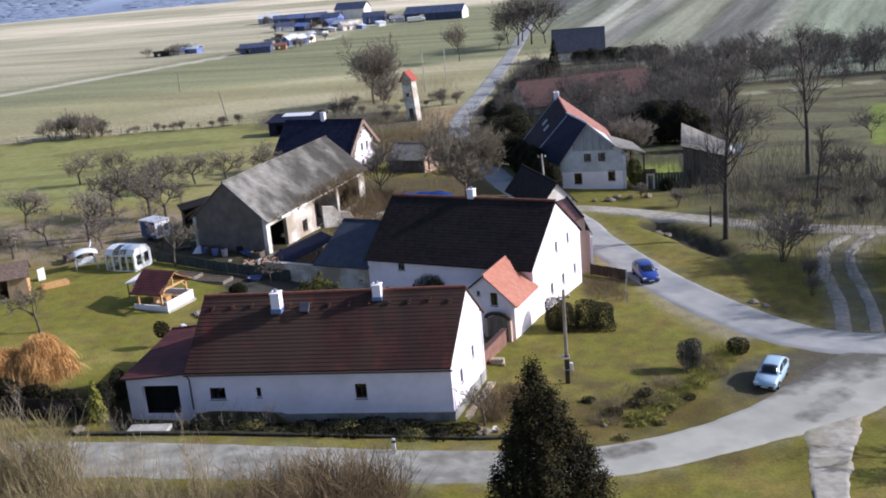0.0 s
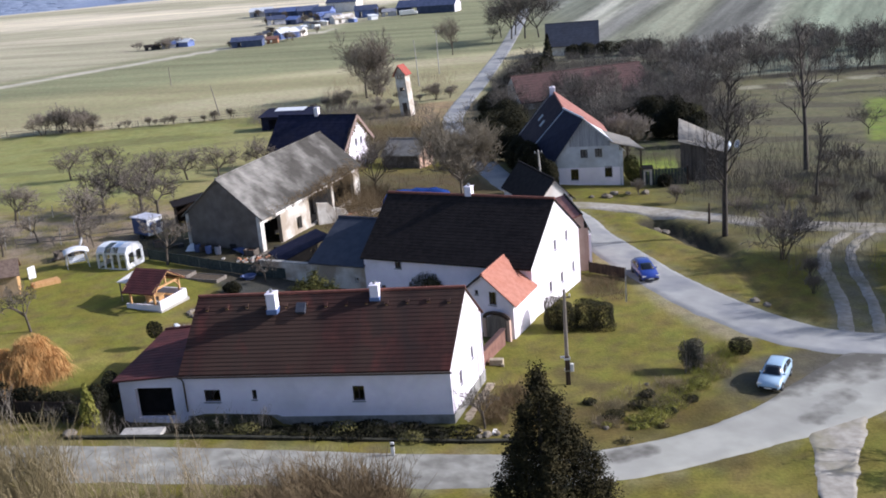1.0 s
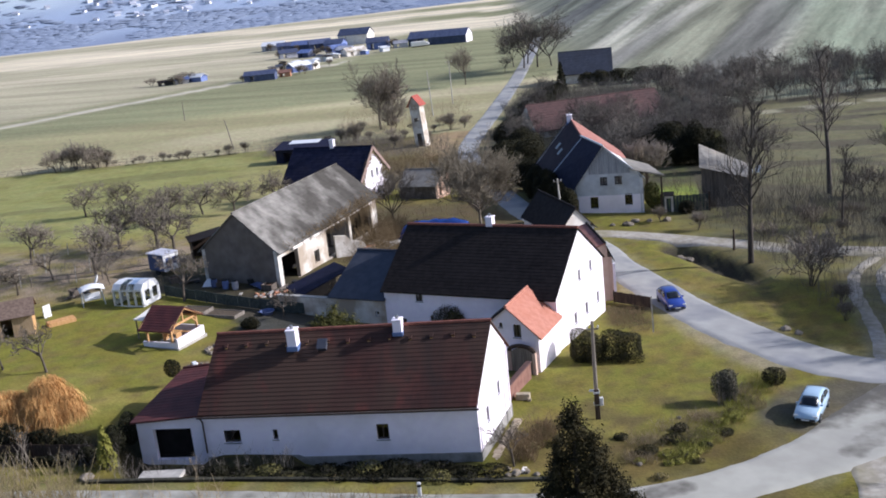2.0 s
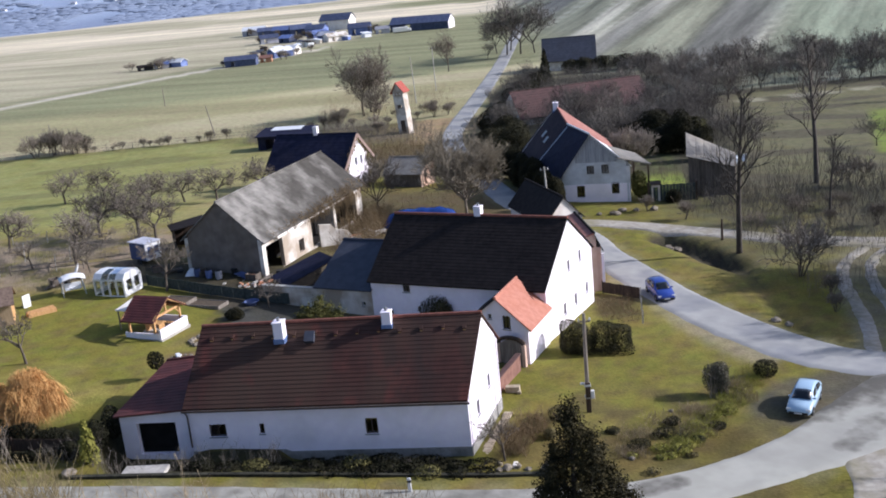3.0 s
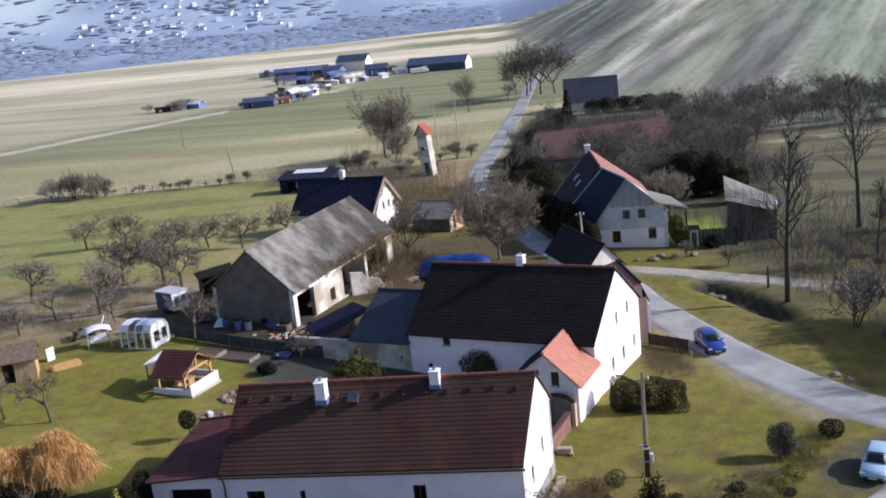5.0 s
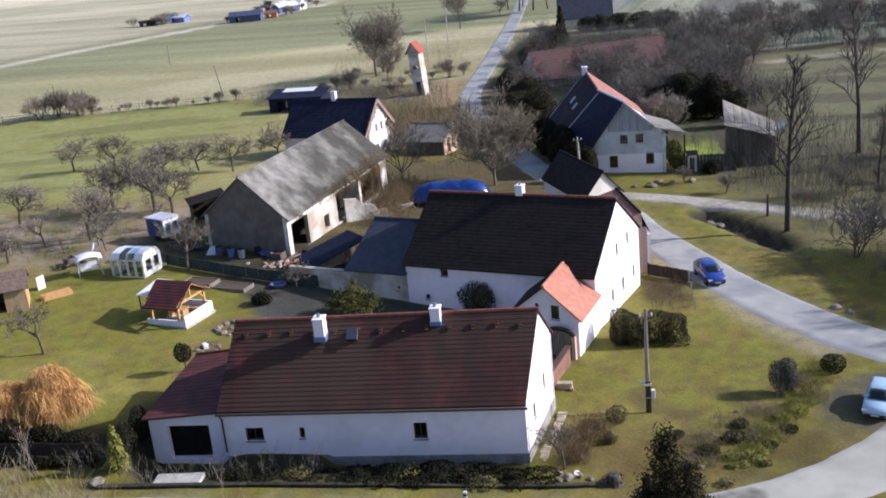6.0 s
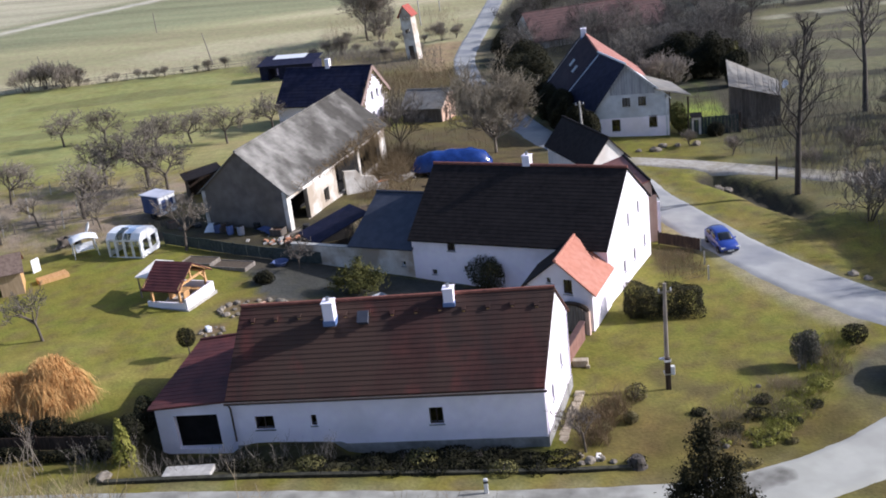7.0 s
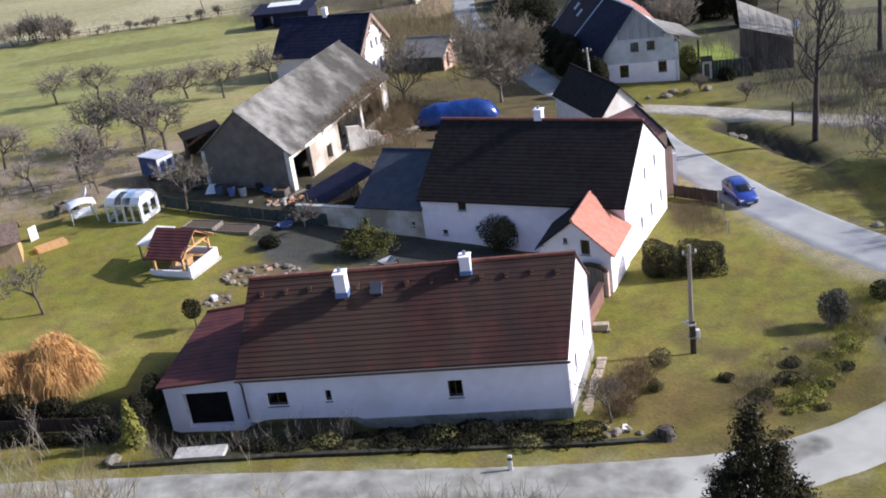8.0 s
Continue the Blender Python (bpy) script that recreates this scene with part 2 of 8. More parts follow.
NEEDLES = material("dark_conifer_sprays", (0.010, 0.012, 0.007), (0.038, 0.034, 0.015), 1.0, 0.85, 0.0, spec=0.15, vary=0.15)
NEEDLES_DARK = material("brown_dark_conifer_sprays", (0.010, 0.011, 0.006), (0.056, 0.046, 0.020), 1.6, 0.85, 0.0, spec=0.12)
NEEDLES_OLIVE = material("olive_conifer_sprays", (0.045, 0.050, 0.014), (0.13, 0.122, 0.036), 1.5, 0.85, 0.0, spec=0.15, vary=0.15)
THUJA = material("yellow_green_thuja", (0.13, 0.135, 0.022), (0.23, 0.215, 0.045), 2, 0.8, 0.0, vary=0.1)
LEAF_HEDGE = material("dark_hedge_leaves", (0.030, 0.030, 0.017), (0.062, 0.058, 0.034), 2, 0.95, 0.0, spec=0.05, vary=0.15)
LEAF_BLACK = material("blackish_evergreen_leaves", (0.012, 0.013, 0.008), (0.030, 0.029, 0.018), 2, 0.95, 0.0, spec=0.05, vary=0.15)
LEAF_GREY = material("grey_green_shrub_leaves", (0.062, 0.060, 0.045), (0.125, 0.118, 0.09), 2, 0.95, 0.0, spec=0.05)
LEAF_LIME = material("yellow_green_leaves", (0.20, 0.20, 0.035), (0.33, 0.31, 0.075), 1.6, 0.9, 0.0, vary=0.25)
LEAF_OLIVE = material("olive_shrub_leaves", (0.11, 0.105, 0.034), (0.19, 0.17, 0.058), 1.6, 0.85, 0.0, vary=0.2)
TWIG_PINK = material("pinkish_grey_twigs", (0.25, 0.215, 0.185), (0.34, 0.295, 0.255), 3, 0.95, 0.0, vary=0.1)
TWIG_BALL = material("tan_grey_twigs", (0.165, 0.142, 0.105), (0.25, 0.215, 0.16), 3, 0.95, 0.0, vary=0.1)
LEAF_RUSSET = material("russet_dry_leaves", (0.085, 0.060, 0.035), (0.17, 0.12, 0.068), 1.6, 0.9, 0.0, vary=0.2)
LEAF_BROWN = material("withered_brown_leaves", (0.10, 0.085, 0.035), (0.19, 0.155, 0.07), 1.6, 0.9, 0.0, vary=0.2)
ASPHALT = material("pale_worn_asphalt", (0.345, 0.342, 0.302), (0.41, 0.406, 0.362), 0.55, 0.9, 0.12, dirt=(0.235, 0.228, 0.215), dirt_scale=0.16, dirt_amount=0.55, dirt_range=(0.42, 0.72))
wear_n, wear_l = ASPHALT.node_tree.nodes, ASPHALT.node_tree.links
wear_at = wear_n.new("ShaderNodeVertexColor")
wear_at.layer_name = "wear"
wear_noise = wear_n.new("ShaderNodeTexNoise")
wear_noise.inputs["Scale"].default_value, wear_noise.inputs["Detail"].default_value = 0.9, 8
wear_co = wear_n.new("ShaderNodeTexCoord")
wear_l.new(wear_co.outputs["Object"], wear_noise.inputs["Vector"])
wear_sum = wear_n.new("ShaderNodeMath")
wear_sum.operation = "ADD"
wear_l.new(wear_at.outputs["Color"], wear_sum.inputs[0])
wear_l.new(wear_noise.outputs["Fac"], wear_sum.inputs[1])
wear_map = wear_n.new("ShaderNodeMapRange")
wear_map.inputs["From Min"].default_value, wear_map.inputs["From Max"].default_value = 0.72, 1.25
wear_l.new(wear_sum.outputs[0], wear_map.inputs["Value"])
wear_mix = wear_n.new("ShaderNodeMix")
wear_mix.data_type = "RGBA"
wear_l.new(wear_map.outputs[0], wear_mix.inputs["Factor"])
wear_l.new(wear_n["Principled BSDF"].inputs["Base Color"].links[0].from_socket, wear_mix.inputs[6])
wear_mix.inputs[7].default_value = (0.115, 0.108, 0.094, 1)
wear_l.new(wear_mix.outputs[2], wear_n["Principled BSDF"].inputs["Base Color"])
# bluish patches put tree shade into the lane's worn asphalt
ASPHALT_LANE = material("worn_asphalt_with_blue_shade", (0.305, 0.306, 0.298), (0.375, 0.374, 0.361), 0.55, 0.85, 0.12, dirt=(0.165, 0.175, 0.21), dirt_scale=0.22, dirt_amount=0.65, dirt_range=(0.45, 0.66))
GRAVEL = material("pale_gravel_track", (0.30, 0.275, 0.235), (0.42, 0.39, 0.34), 2.0, 0.95, 0.4, dirt=(0.19, 0.17, 0.085), dirt_scale=0.35, dirt_amount=0.8)
# red tile of the rear cottage's shaded slope, darkened in its colour
TILE_SHADED = material("red_tile_in_shade", (0.022, 0.017, 0.027), (0.042, 0.028, 0.038), 1.5, 0.75, 0.2, dirt=(0.055, 0.038, 0.042), dirt_scale=0.4, spec=0.2)
NAVY = material("navy_slate", (0.012, 0.014, 0.034), (0.022, 0.024, 0.052), 1.5, 0.8, 0.2, dirt=(0.030, 0.028, 0.042), dirt_scale=0.4, spec=0.12)
TILE_DEEP = material("deep_red_tile", (0.30, 0.065, 0.05), (0.38, 0.095, 0.07), 2.0, 0.8, 0.2)
PLASTER_PALE = material("pale_warm_plaster", (0.80, 0.75, 0.70), (0.88, 0.84, 0.79), 1.6, 0.9, 0.15, dirt=(0.66, 0.58, 0.5), dirt_scale=0.6)
TILE_SUNRED = material("faded_red_tile", (0.28, 0.118, 0.095), (0.37, 0.175, 0.145), 1.8, 0.8, 0.2, dirt=(0.25, 0.11, 0.085), dirt_scale=0.5)
GABLE_BOARD = material("bluish_grey_board", (0.28, 0.295, 0.335), (0.37, 0.385, 0.425), 5, 0.9, 0.2, stretch=(1, 1, 0.15), vary=0.12)
ROOF_PALE = material("pale_weathered_sheet", (0.15, 0.142, 0.13), (0.225, 0.215, 0.198), 1.5, 0.8, 0.1, dirt=(0.32, 0.28, 0.22), dirt_scale=0.5)
WOOD_SHED = material("brown_grey_planks", (0.085, 0.07, 0.058), (0.15, 0.125, 0.105), 6, 0.9, 0.3, stretch=(1, 1, 0.12), vary=0.2)
BRICK_PALE = material("pale_orange_brick", (0.52, 0.30, 0.20), (0.66, 0.45, 0.34), 5, 0.9, 0.3, dirt=(0.62, 0.54, 0.46), dirt_scale=0.9)
BRICK_BROWN = material("brown_red_render", (0.19, 0.095, 0.075), (0.27, 0.145, 0.115), 2.0, 0.9, 0.2, dirt=(0.15, 0.09, 0.07))
RUST = material("rusty_scrap_iron", (0.07, 0.04, 0.028), (0.16, 0.085, 0.05), 5, 0.85, 0.3, vary=0.3)
# distance haze is put into this blue-grey base colour
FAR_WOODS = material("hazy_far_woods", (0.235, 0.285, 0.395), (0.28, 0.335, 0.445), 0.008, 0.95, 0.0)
ROOF_BROWN = material("brown_felt_roof", (0.13, 0.09, 0.07), (0.20, 0.145, 0.115), 4, 0.9, 0.2)
WOOD_TAN = material("tan_timber_boards", (0.30, 0.215, 0.13), (0.42, 0.31, 0.20), 6, 0.85, 0.2, stretch=(1, 1, 0.15))
DARK_KERB = material("near_black_kerb_stone", (0.022, 0.022, 0.016), (0.05, 0.048, 0.034), 3, 0.95, 0.5, vary=0.25)
TWIG_OLIVE = material("olive_grass_stems", (0.27, 0.275, 0.06), (0.42, 0.40, 0.12), 1.5, 0.95, 0.0, vary=0.2)
BRUSH_BROWN = material("brown_brush_stems", (0.130, 0.092, 0.050), (0.25, 0.185, 0.105), 0.5, 0.95, 0.0)
BRUSH_GREY = material("grey_green_brush_stems", (0.150, 0.122, 0.062), (0.30, 0.245, 0.135), 0.5, 0.95, 0.0)

# ---------------------------------------------------------------- ground
def smooth(v, a, b):
    t = np.clip((v - a) / (b - a), 0, 1)
    return t * t * (3 - 2 * t)


def height(x, y):
    """The land: it falls gently from the garden side to the junction, then to the fields; a valley and a hill beyond them."""
    x, y = np.asarray(x, float), np.asarray(y, float)
    d = np.maximum(0.0, y - 100)
    s = np.clip((y - 100) / 110, 0, 1)
    s = s * s * (3 - 2 * s)
    z = 0.35 - 0.08 * 30 * np.tanh(x / 30) * np.exp(-((d / 70) ** 2)) - 4.6 * s
    # sunken strip before the long house and its garage
    front = y - 60.75 + 0.161 * (x + 13.75)
    k = smooth(y, 57.4, 58.4) * (1 - smooth(front, 2.0, 4.5)) * smooth(x, -19.3, -18.5) * (1 - smooth(x, 1.0, 3.5))
    z = z * (1 - k) + np.minimum(z, 0.32 - 0.02 * (x + 18) + 0.75 * smooth(x, -14.2, -13.2) * (1 - smooth(x, -8.4, -7.2)) * smooth(front, -2.2, -0.8)) * k
    # the stream's ditch beside the bend
    z = z - (0.3 + 1.0 * smooth(y, 91, 97)) * np.exp(-((ditch_distance(x, y) / (0.9 + 0.6 * smooth(y, 91, 97))) ** 2))
    v = np.clip((y - 860 - 0.25 * x) / 260, 0, 1)
    h = np.clip((y - 1150) / 1700, 0, 1)
    v, h = v * v * (3 - 2 * v), h * h * (3 - 2 * h)
    side = 0.5 - 0.5 * np.tanh((x / np.maximum(y, 1) - 0.02) / 0.1)
    # the fields on the other side climb steadily
    climb = 0.085 * np.clip(y - 288, 0, 330) * smooth(x / np.maximum(y, 1), 0.05, 0.24)
    return z - 26 * v * side + (245 * side + 40) * h + climb


DITCH = [(25.8, 106.0), (28.3, 100.8), (30.3, 93.5), (30.4, 87.0), (29.8, 80.5), (30.6, 77.0)]


def line_distance(x, y, pts):
    best = np.full(np.shape(x), 1e9)
    for (ax, ay), (bx, by) in zip(pts, pts[1:]):
        dx, dy = bx - ax, by - ay
        t = np.clip(((x - ax) * dx + (y - ay) * dy) / (dx * dx + dy * dy), 0, 1)
        best = np.minimum(best, np.hypot(x - ax - t * dx, y - ay - t * dy))
    return best


def ditch_distance(x, y):
    return line_distance(x, y, DITCH)


def ground_z(x, y):
    return float(height(x, y))


MAIN_ROAD = [(-75, 62, 4.6), (-40, 55.6, 4.8), (-17, 53.3, 4.8), (0, 51.9, 4.5), (8, 51.8, 4.2), (12, 52.1, 4.1), (15.2, 52.95, 4.1), (18.4, 54.2, 4.1), (21.7, 55.8, 4.5), (25.2, 57.8, 5.4), (29.2, 60.6, 7.0), (35, 65.0, 8.0), (43, 71.0, 7.2), (60, 80, 6), (95, 92, 6)]
LANE = [(40, 68.2, 4.6), (34.4, 68.9, 4.8), (30.4, 70.9, 5.2), (27.4, 74.8, 5.3), (24.6, 80.5, 5.0), (22.2, 87, 4.8), (20.3, 94, 4.6), (18.6, 101, 4.4), (17.6, 108, 4.2), (14.8, 117, 4.0), (11.8, 127, 4.0), (8.6, 150, 4.0), (6.4, 176, 4.0), (6.3, 194, 4.0), (8.0, 209, 4.1), (10.9, 226, 4.2), (14.3, 246, 4.2), (25.4, 317, 4.2), (40, 420, 4.4)]
STREAM_TRACK = [(17.5, 113.6, 3.0), (20.5, 112.8, 3.0), (26.3, 109.4, 3.2), (32.7, 105.0, 3.2), (39, 100.8, 3.4), (47, 97.5, 3.4), (62, 92, 3.4), (95, 84, 3.4)]
STAINS = [([(-75, 62), (-40, 55.6), (-17, 53.3), (0, 52.0), (5.0, 52.0)], 3.0, 0.44), ([(24.5, 63.2), (27.5, 65.0), (31.5, 67.0), (36.5, 69.5), (42.0, 72.5)], 2.9, 0.72), ([(31.0, 63.0), (36.0, 66.2)], 1.2, 0.5), ([(13.0, 53.0), (15.2, 53.8)], 0.8, 0.55), ([(9.6, 51.9), (11.6, 52.2)], 0.9, 0.6), ([(1.5, 53.4), (4.0, 53.6)], 0.8, 0.5), ([(26.0, 57.0), (29.5, 60.5)], 0.9, 0.45), ([(25.4, 79.5), (23.2, 84.0), (20.6, 93.0), (18.4, 102.0), (15.5, 114.0)], 1.6, 0.42)]


def wear(x, y):
    """Where old dark patches lie in the asphalt, 0 to 1."""
    v = np.zeros(np.shape(x))
    for pts, w, k in STAINS:
        v = np.maximum(v, k * (1 - smooth(line_distance(x, y, pts), w * 0.6, w * 1.5)))
    return v


def verge_distance(x, y, rows):
    """Distance beyond the edge of a road of rows x, y, width."""
    best = np.full(np.shape(x), 1e9)
    for (ax, ay, aw), (bx, by, bw) in zip(rows, rows[1:]):
        dx, dy = bx - ax, by - ay
        t = np.clip(((x - ax) * dx + (y - ay) * dy) / (dx * dx + dy * dy), 0, 1)
        best = np.minimum(best, np.hypot(x - ax - t * dx, y - ay - t * dy) - (aw + (bw - aw) * t) / 2)
    return best


WAVES = [(rng.uniform(0, 6.28), rng.uniform(0, 6.28), rng.uniform(0.7, 1.4)) for _ in range(9)]


def patchy(x, y, size):
    """Smooth irregular patches between 0 and 1."""
    v = 0
    for a, ph, k in WAVES:
        v = v + np.sin((x * math.cos(a) + y * math.sin(a)) * k * 6.28 / size + ph + 1.7 * np.sin((x * math.sin(a * 3) - y * math.cos(a * 2)) * 2.1 / size + ph))
    return np.clip(0.5 + v / 7.0, 0, 1)


def blend(base, col, k):
    return base * (1 - k[..., None]) + np.array(col) * k[..., None]


def ground_colour(x, y):
    n1, n2, n3 = patchy(x, y, 9.0), patchy(x + 40, y - 13, 3.2), patchy(x - 7, y + 90, 31.0)
    c = blend(np.zeros(x.shape + (3,)) + (0.165, 0.150, 0.028), (0.255, 0.200, 0.062), 0.8 * n1 * smooth(n3, 0.2, 0.8))
    c = blend(c, (0.155, 0.165, 0.030), 0.5 * smooth(n2, 0.5, 0.9))
    c = blend(c, (0.135, 0.100, 0.045), 0.55 * smooth(patchy(x + 3, y + 55, 2.1), 0.62, 0.85))
    # worn brown turf towards the bend
    k = smooth(x, 9, 12) * (1 - smooth(x, 20, 23)) * smooth(y, 55, 58) * (1 - smooth(y, 66, 69))
    c = blend(c, (0.115, 0.093, 0.038), k * 0.9 * smooth(patchy(x + 20, y - 8, 4.5), 0.42, 0.66))
    c = blend(c, (0.095, 0.078, 0.046), (1 - smooth(y, 48.5, 49.8)) * (1 - smooth(x, 0, 3)) * 0.85)
    # orchard and kitchen garden behind the barn: brown, patchy
    k = smooth(-x, 20, 27) * smooth(y, 94, 99) * (1 - smooth(y, 112, 126))
    c = blend(c, (0.25, 0.20, 0.135), k * (0.35 + 0.75 * smooth(n2 + 0.3 * n1, 0.35, 0.75)))
    # dark soil before the barn's gable, with shadow deepened in its colour
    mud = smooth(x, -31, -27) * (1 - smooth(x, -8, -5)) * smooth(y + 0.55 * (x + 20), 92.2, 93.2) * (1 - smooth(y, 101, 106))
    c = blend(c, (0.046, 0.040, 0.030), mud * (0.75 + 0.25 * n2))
    # farmyard: trodden earth
    k = smooth(x, -16, -12) * (1 - smooth(x, 13, 17)) * smooth(y, 88, 92) * (1 - smooth(y, 132, 142)) * (1 - 0.85 * mud)
    c = blend(c, (0.108, 0.082, 0.046), k * (0.75 + 0.25 * n2))
    # meadows behind
    k = smooth(y, 118, 130) * (1 - smooth(y, 214, 219)) * smooth(-x, 14, 22)
    c = blend(c, (0.245, 0.245, 0.090), k * (0.6 + 0.4 * n1))
    # long shadows put into the grass colour as darker streaks
    c = blend(c, (0.125, 0.118, 0.05), k * 0.55 * smooth(patchy(x * 0.3 + 11, y, 17.0), 0.58, 0.78))
    c = blend(c, (0.28, 0.235, 0.11), k * smooth(x, -42, -22) * (0.3 + 0.6 * n1))
    k = smooth(x - 0.14 * (y - 136), 28.6, 29.8) * (1 - smooth(x - 0.14 * (y - 136), 34.4, 35.6)) * smooth(y, 124, 127) * (1 - smooth(y, 157, 160))
    green_yard = k
    # scrub and damp ground beyond the stream
    k = smooth(x, 24, 34) * smooth(y, 84, 100)
    c = blend(c, (0.148, 0.138, 0.080), k * (0.5 + 0.5 * n2))
    # dark ploughed plot beyond the stream
    e = x - 0.33 * (y - 102)
    k = smooth(e, 41.5, 43.5) * (1 - smooth(e, 60, 64)) * smooth(y + 0.2 * (x - 42), 102.5, 104) * (1 - smooth(y, 120, 126))
    c = blend(c, (0.088, 0.088, 0.080), k * 0.35)
    # leaf litter below the wood, open rough meadow beside it
    wood = 1 - smooth(x - 0.285 * y, 1, 6) * (1 - smooth(y, 208, 214))
    k = smooth(x - 0.02 * y, 24, 33) * smooth(y, 116, 132)
    c = blend(c, (0.095, 0.083, 0.060), k * wood * (0.7 + 0.3 * n2))
    c = blend(c, (0.165, 0.155, 0.088), k * (1 - wood) * (0.5 + 0.5 * n1))
    # streaky shadows on the open meadow, painted as darker bands
    c = blend(c, (0.10, 0.088, 0.060), k * (1 - wood) * 0.8 * smooth(patchy(x * 0.4 + 9, y, 11.0), 0.55, 0.75))
    c = blend(c, (0.32, 0.30, 0.21), k * (1 - wood) * smooth(y - 0.02 * x, 199, 201) * (1 - smooth(y - 0.02 * x, 203, 206)) * smooth(n1, 0.2, 0.6))
    k = smooth(x - 0.37 * (y - 140), 61.5, 63.5) * smooth(y, 138, 143) * (1 - smooth(y, 176, 182))
    c = blend(c, (0.21, 0.265, 0.05), k * (0.6 + 0.4 * n2))
    k = smooth(x, 3, 8) * (1 - smooth(x, 30, 36)) * smooth(y, 136, 148)
    c = blend(c, (0.10, 0.085, 0.055), k * (0.55 + 0.45 * n2))
    c = blend(c, (0.28, 0.35, 0.06), green_yard * (0.7 + 0.3 * n2))
    # rough tan ground round the tower, brown below the scrub
    k = smooth(x, -20, -14) * (1 - smooth(x, 4, 5.5)) * smooth(y, 146, 154) * (1 - smooth(y, 184, 192))
    c = blend(c, (0.135, 0.108, 0.062), k * (0.6 + 0.4 * n1))
    k = smooth(x, -22, -14) * (1 - smooth(x, 14, 20)) * smooth(y, 184, 200) * (1 - smooth(y, 250, 265))
    c = blend(c, (0.25, 0.20, 0.125), k * (0.4 + 0.6 * n1))
    k = smooth(4.6 - line_distance(x, y, [(1.0, 190), (3.5, 212), (8.0, 236)]), 0, 2.0)
    c = blend(c, (0.40, 0.285, 0.165), k * (0.4 + 0.6 * n2))
    # dark yard along the big house, its shadow deepened in the colour
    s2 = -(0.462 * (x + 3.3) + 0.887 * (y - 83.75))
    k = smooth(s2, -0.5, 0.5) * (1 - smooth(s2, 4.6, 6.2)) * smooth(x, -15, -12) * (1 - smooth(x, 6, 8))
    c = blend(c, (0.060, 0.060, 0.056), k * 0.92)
    # worn verge beside the bend
    k = smooth(2.6 - line_distance(x, y, [(19.5, 92), (22.0, 84.5), (23.0, 79), (25.5, 72.5)]), 0, 1.6)
    c = blend(c, (0.36, 0.305, 0.205), k * (0.5 + 0.5 * n2))
    c = blend(c, (0.05, 0.044, 0.030), smooth(1.0 + 1.2 * smooth(y, 91, 97) - ditch_distance(x, y), 0, 0.9) * (0.5 + 0.5 * smooth(y, 91, 97)))
    # dusty, trodden verges
    d = np.minimum(np.minimum(verge_distance(x, y, MAIN_ROAD), verge_distance(x, y, LANE)), verge_distance(x, y, STREAM_TRACK))
    c = blend(c, (0.235, 0.21, 0.125), (1 - smooth(d, 0.1, 1.1)) * smooth(n2 + 0.4 * n1, 0.3, 0.9) * 0.55)
    k = 1 - smooth(line_distance(x, y, [(34.0, 68.5), (36.2, 75.5), (37.5, 81), (38.7, 87), (40.8, 92.5), (44.5, 97.0)]), 1.8, 3.0)
    c = blend(c, (0.25, 0.225, 0.155), k * (0.35 + 0.5 * n2))
    # dark trodden earth where cars pull off at the junction
    k = 1 - smooth(line_distance(x, y, [(24.4, 62.6), (26.6, 65.0), (30.0, 66.0), (35.0, 67.6), (40, 69.6)]), 1.9, 3.3)
    c = blend(c, (0.088, 0.082, 0.070), k * (0.75 + 0.2 * n2))
    k = smooth(1.6 - line_distance(x, y, [(20.6, 59.6), (23.0, 61.2)]), 0, 1.4)
    c = blend(c, (0.13, 0.112, 0.050), k * 0.7)
    c = blend(c, (0.10, 0.085, 0.045), smooth(d, 0.2, 0.8) * (1 - smooth(d, 1.0, 2.2)) * smooth(n2, 0.55, 0.75) * 0.5)
    # dark turned soil strip before the long house, bank above the road
    k = smooth(y - 56.75 + 0.055 * (x + 20.3), 0.1, 0.5) * (1 - smooth(y - 60.7 - 0.161 * (-13.7 - x), 0, 0.5)) * smooth(x, -20, -18) * (1 - smooth(x, 2.5, 4.0))
    c = blend(c, (0.034, 0.032, 0.020), k * 0.93)
    c = c * (0.91 + 0.20 * smooth(-x, 14, 24) * smooth(y, 62, 68))[..., None]
    # lawn colour darkened towards brown on the corner by the road
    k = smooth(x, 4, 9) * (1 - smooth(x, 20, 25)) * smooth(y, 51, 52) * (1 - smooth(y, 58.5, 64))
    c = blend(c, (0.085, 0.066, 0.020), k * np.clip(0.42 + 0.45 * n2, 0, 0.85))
    # dark paved path from the yard down into the garden
    k = 1 - smooth(line_distance(x, y, [(-15.6, 89.0), (-14.9, 85.0), (-13.0, 81.0), (-11.6, 76.5)]), 1.1, 1.6)
    c = blend(c, (0.070, 0.072, 0.074), k * 0.92)
    k = smooth(x + 2.0 * (y - 88.0), -27, -24) * smooth(y + 0.53 * (x + 14.0), 85.6, 87.0) * (1 - smooth(y + 0.5 * (x + 14.0), 90, 91)) * (1 - smooth(x, -8, -6)) * smooth(x, -22, -18)
    c = blend(c, (0.082, 0.068, 0.045), k * (0.7 + 0.3 * n2))
    # brown soil of the rock garden, worn turf round the small bushes by the gable
    k = 1 - smooth(np.hypot((x + 14.6) / 3.9, (y - 79.2 + 0.2 * (x + 14.6)) / 2.2), 0.75, 1.05)
    k = np.maximum(k, 1 - smooth(np.hypot((x + 17.8) / 1.2, (y - 75.9) / 1.2), 0.7, 1.1))
    c = blend(c, (0.155, 0.112, 0.066), k * (0.6 + 0.4 * n2))
    k = 1 - smooth(np.hypot((x - 8.0) / 3.0, (y - 60.2) / 4.2), 0.5, 1.1)
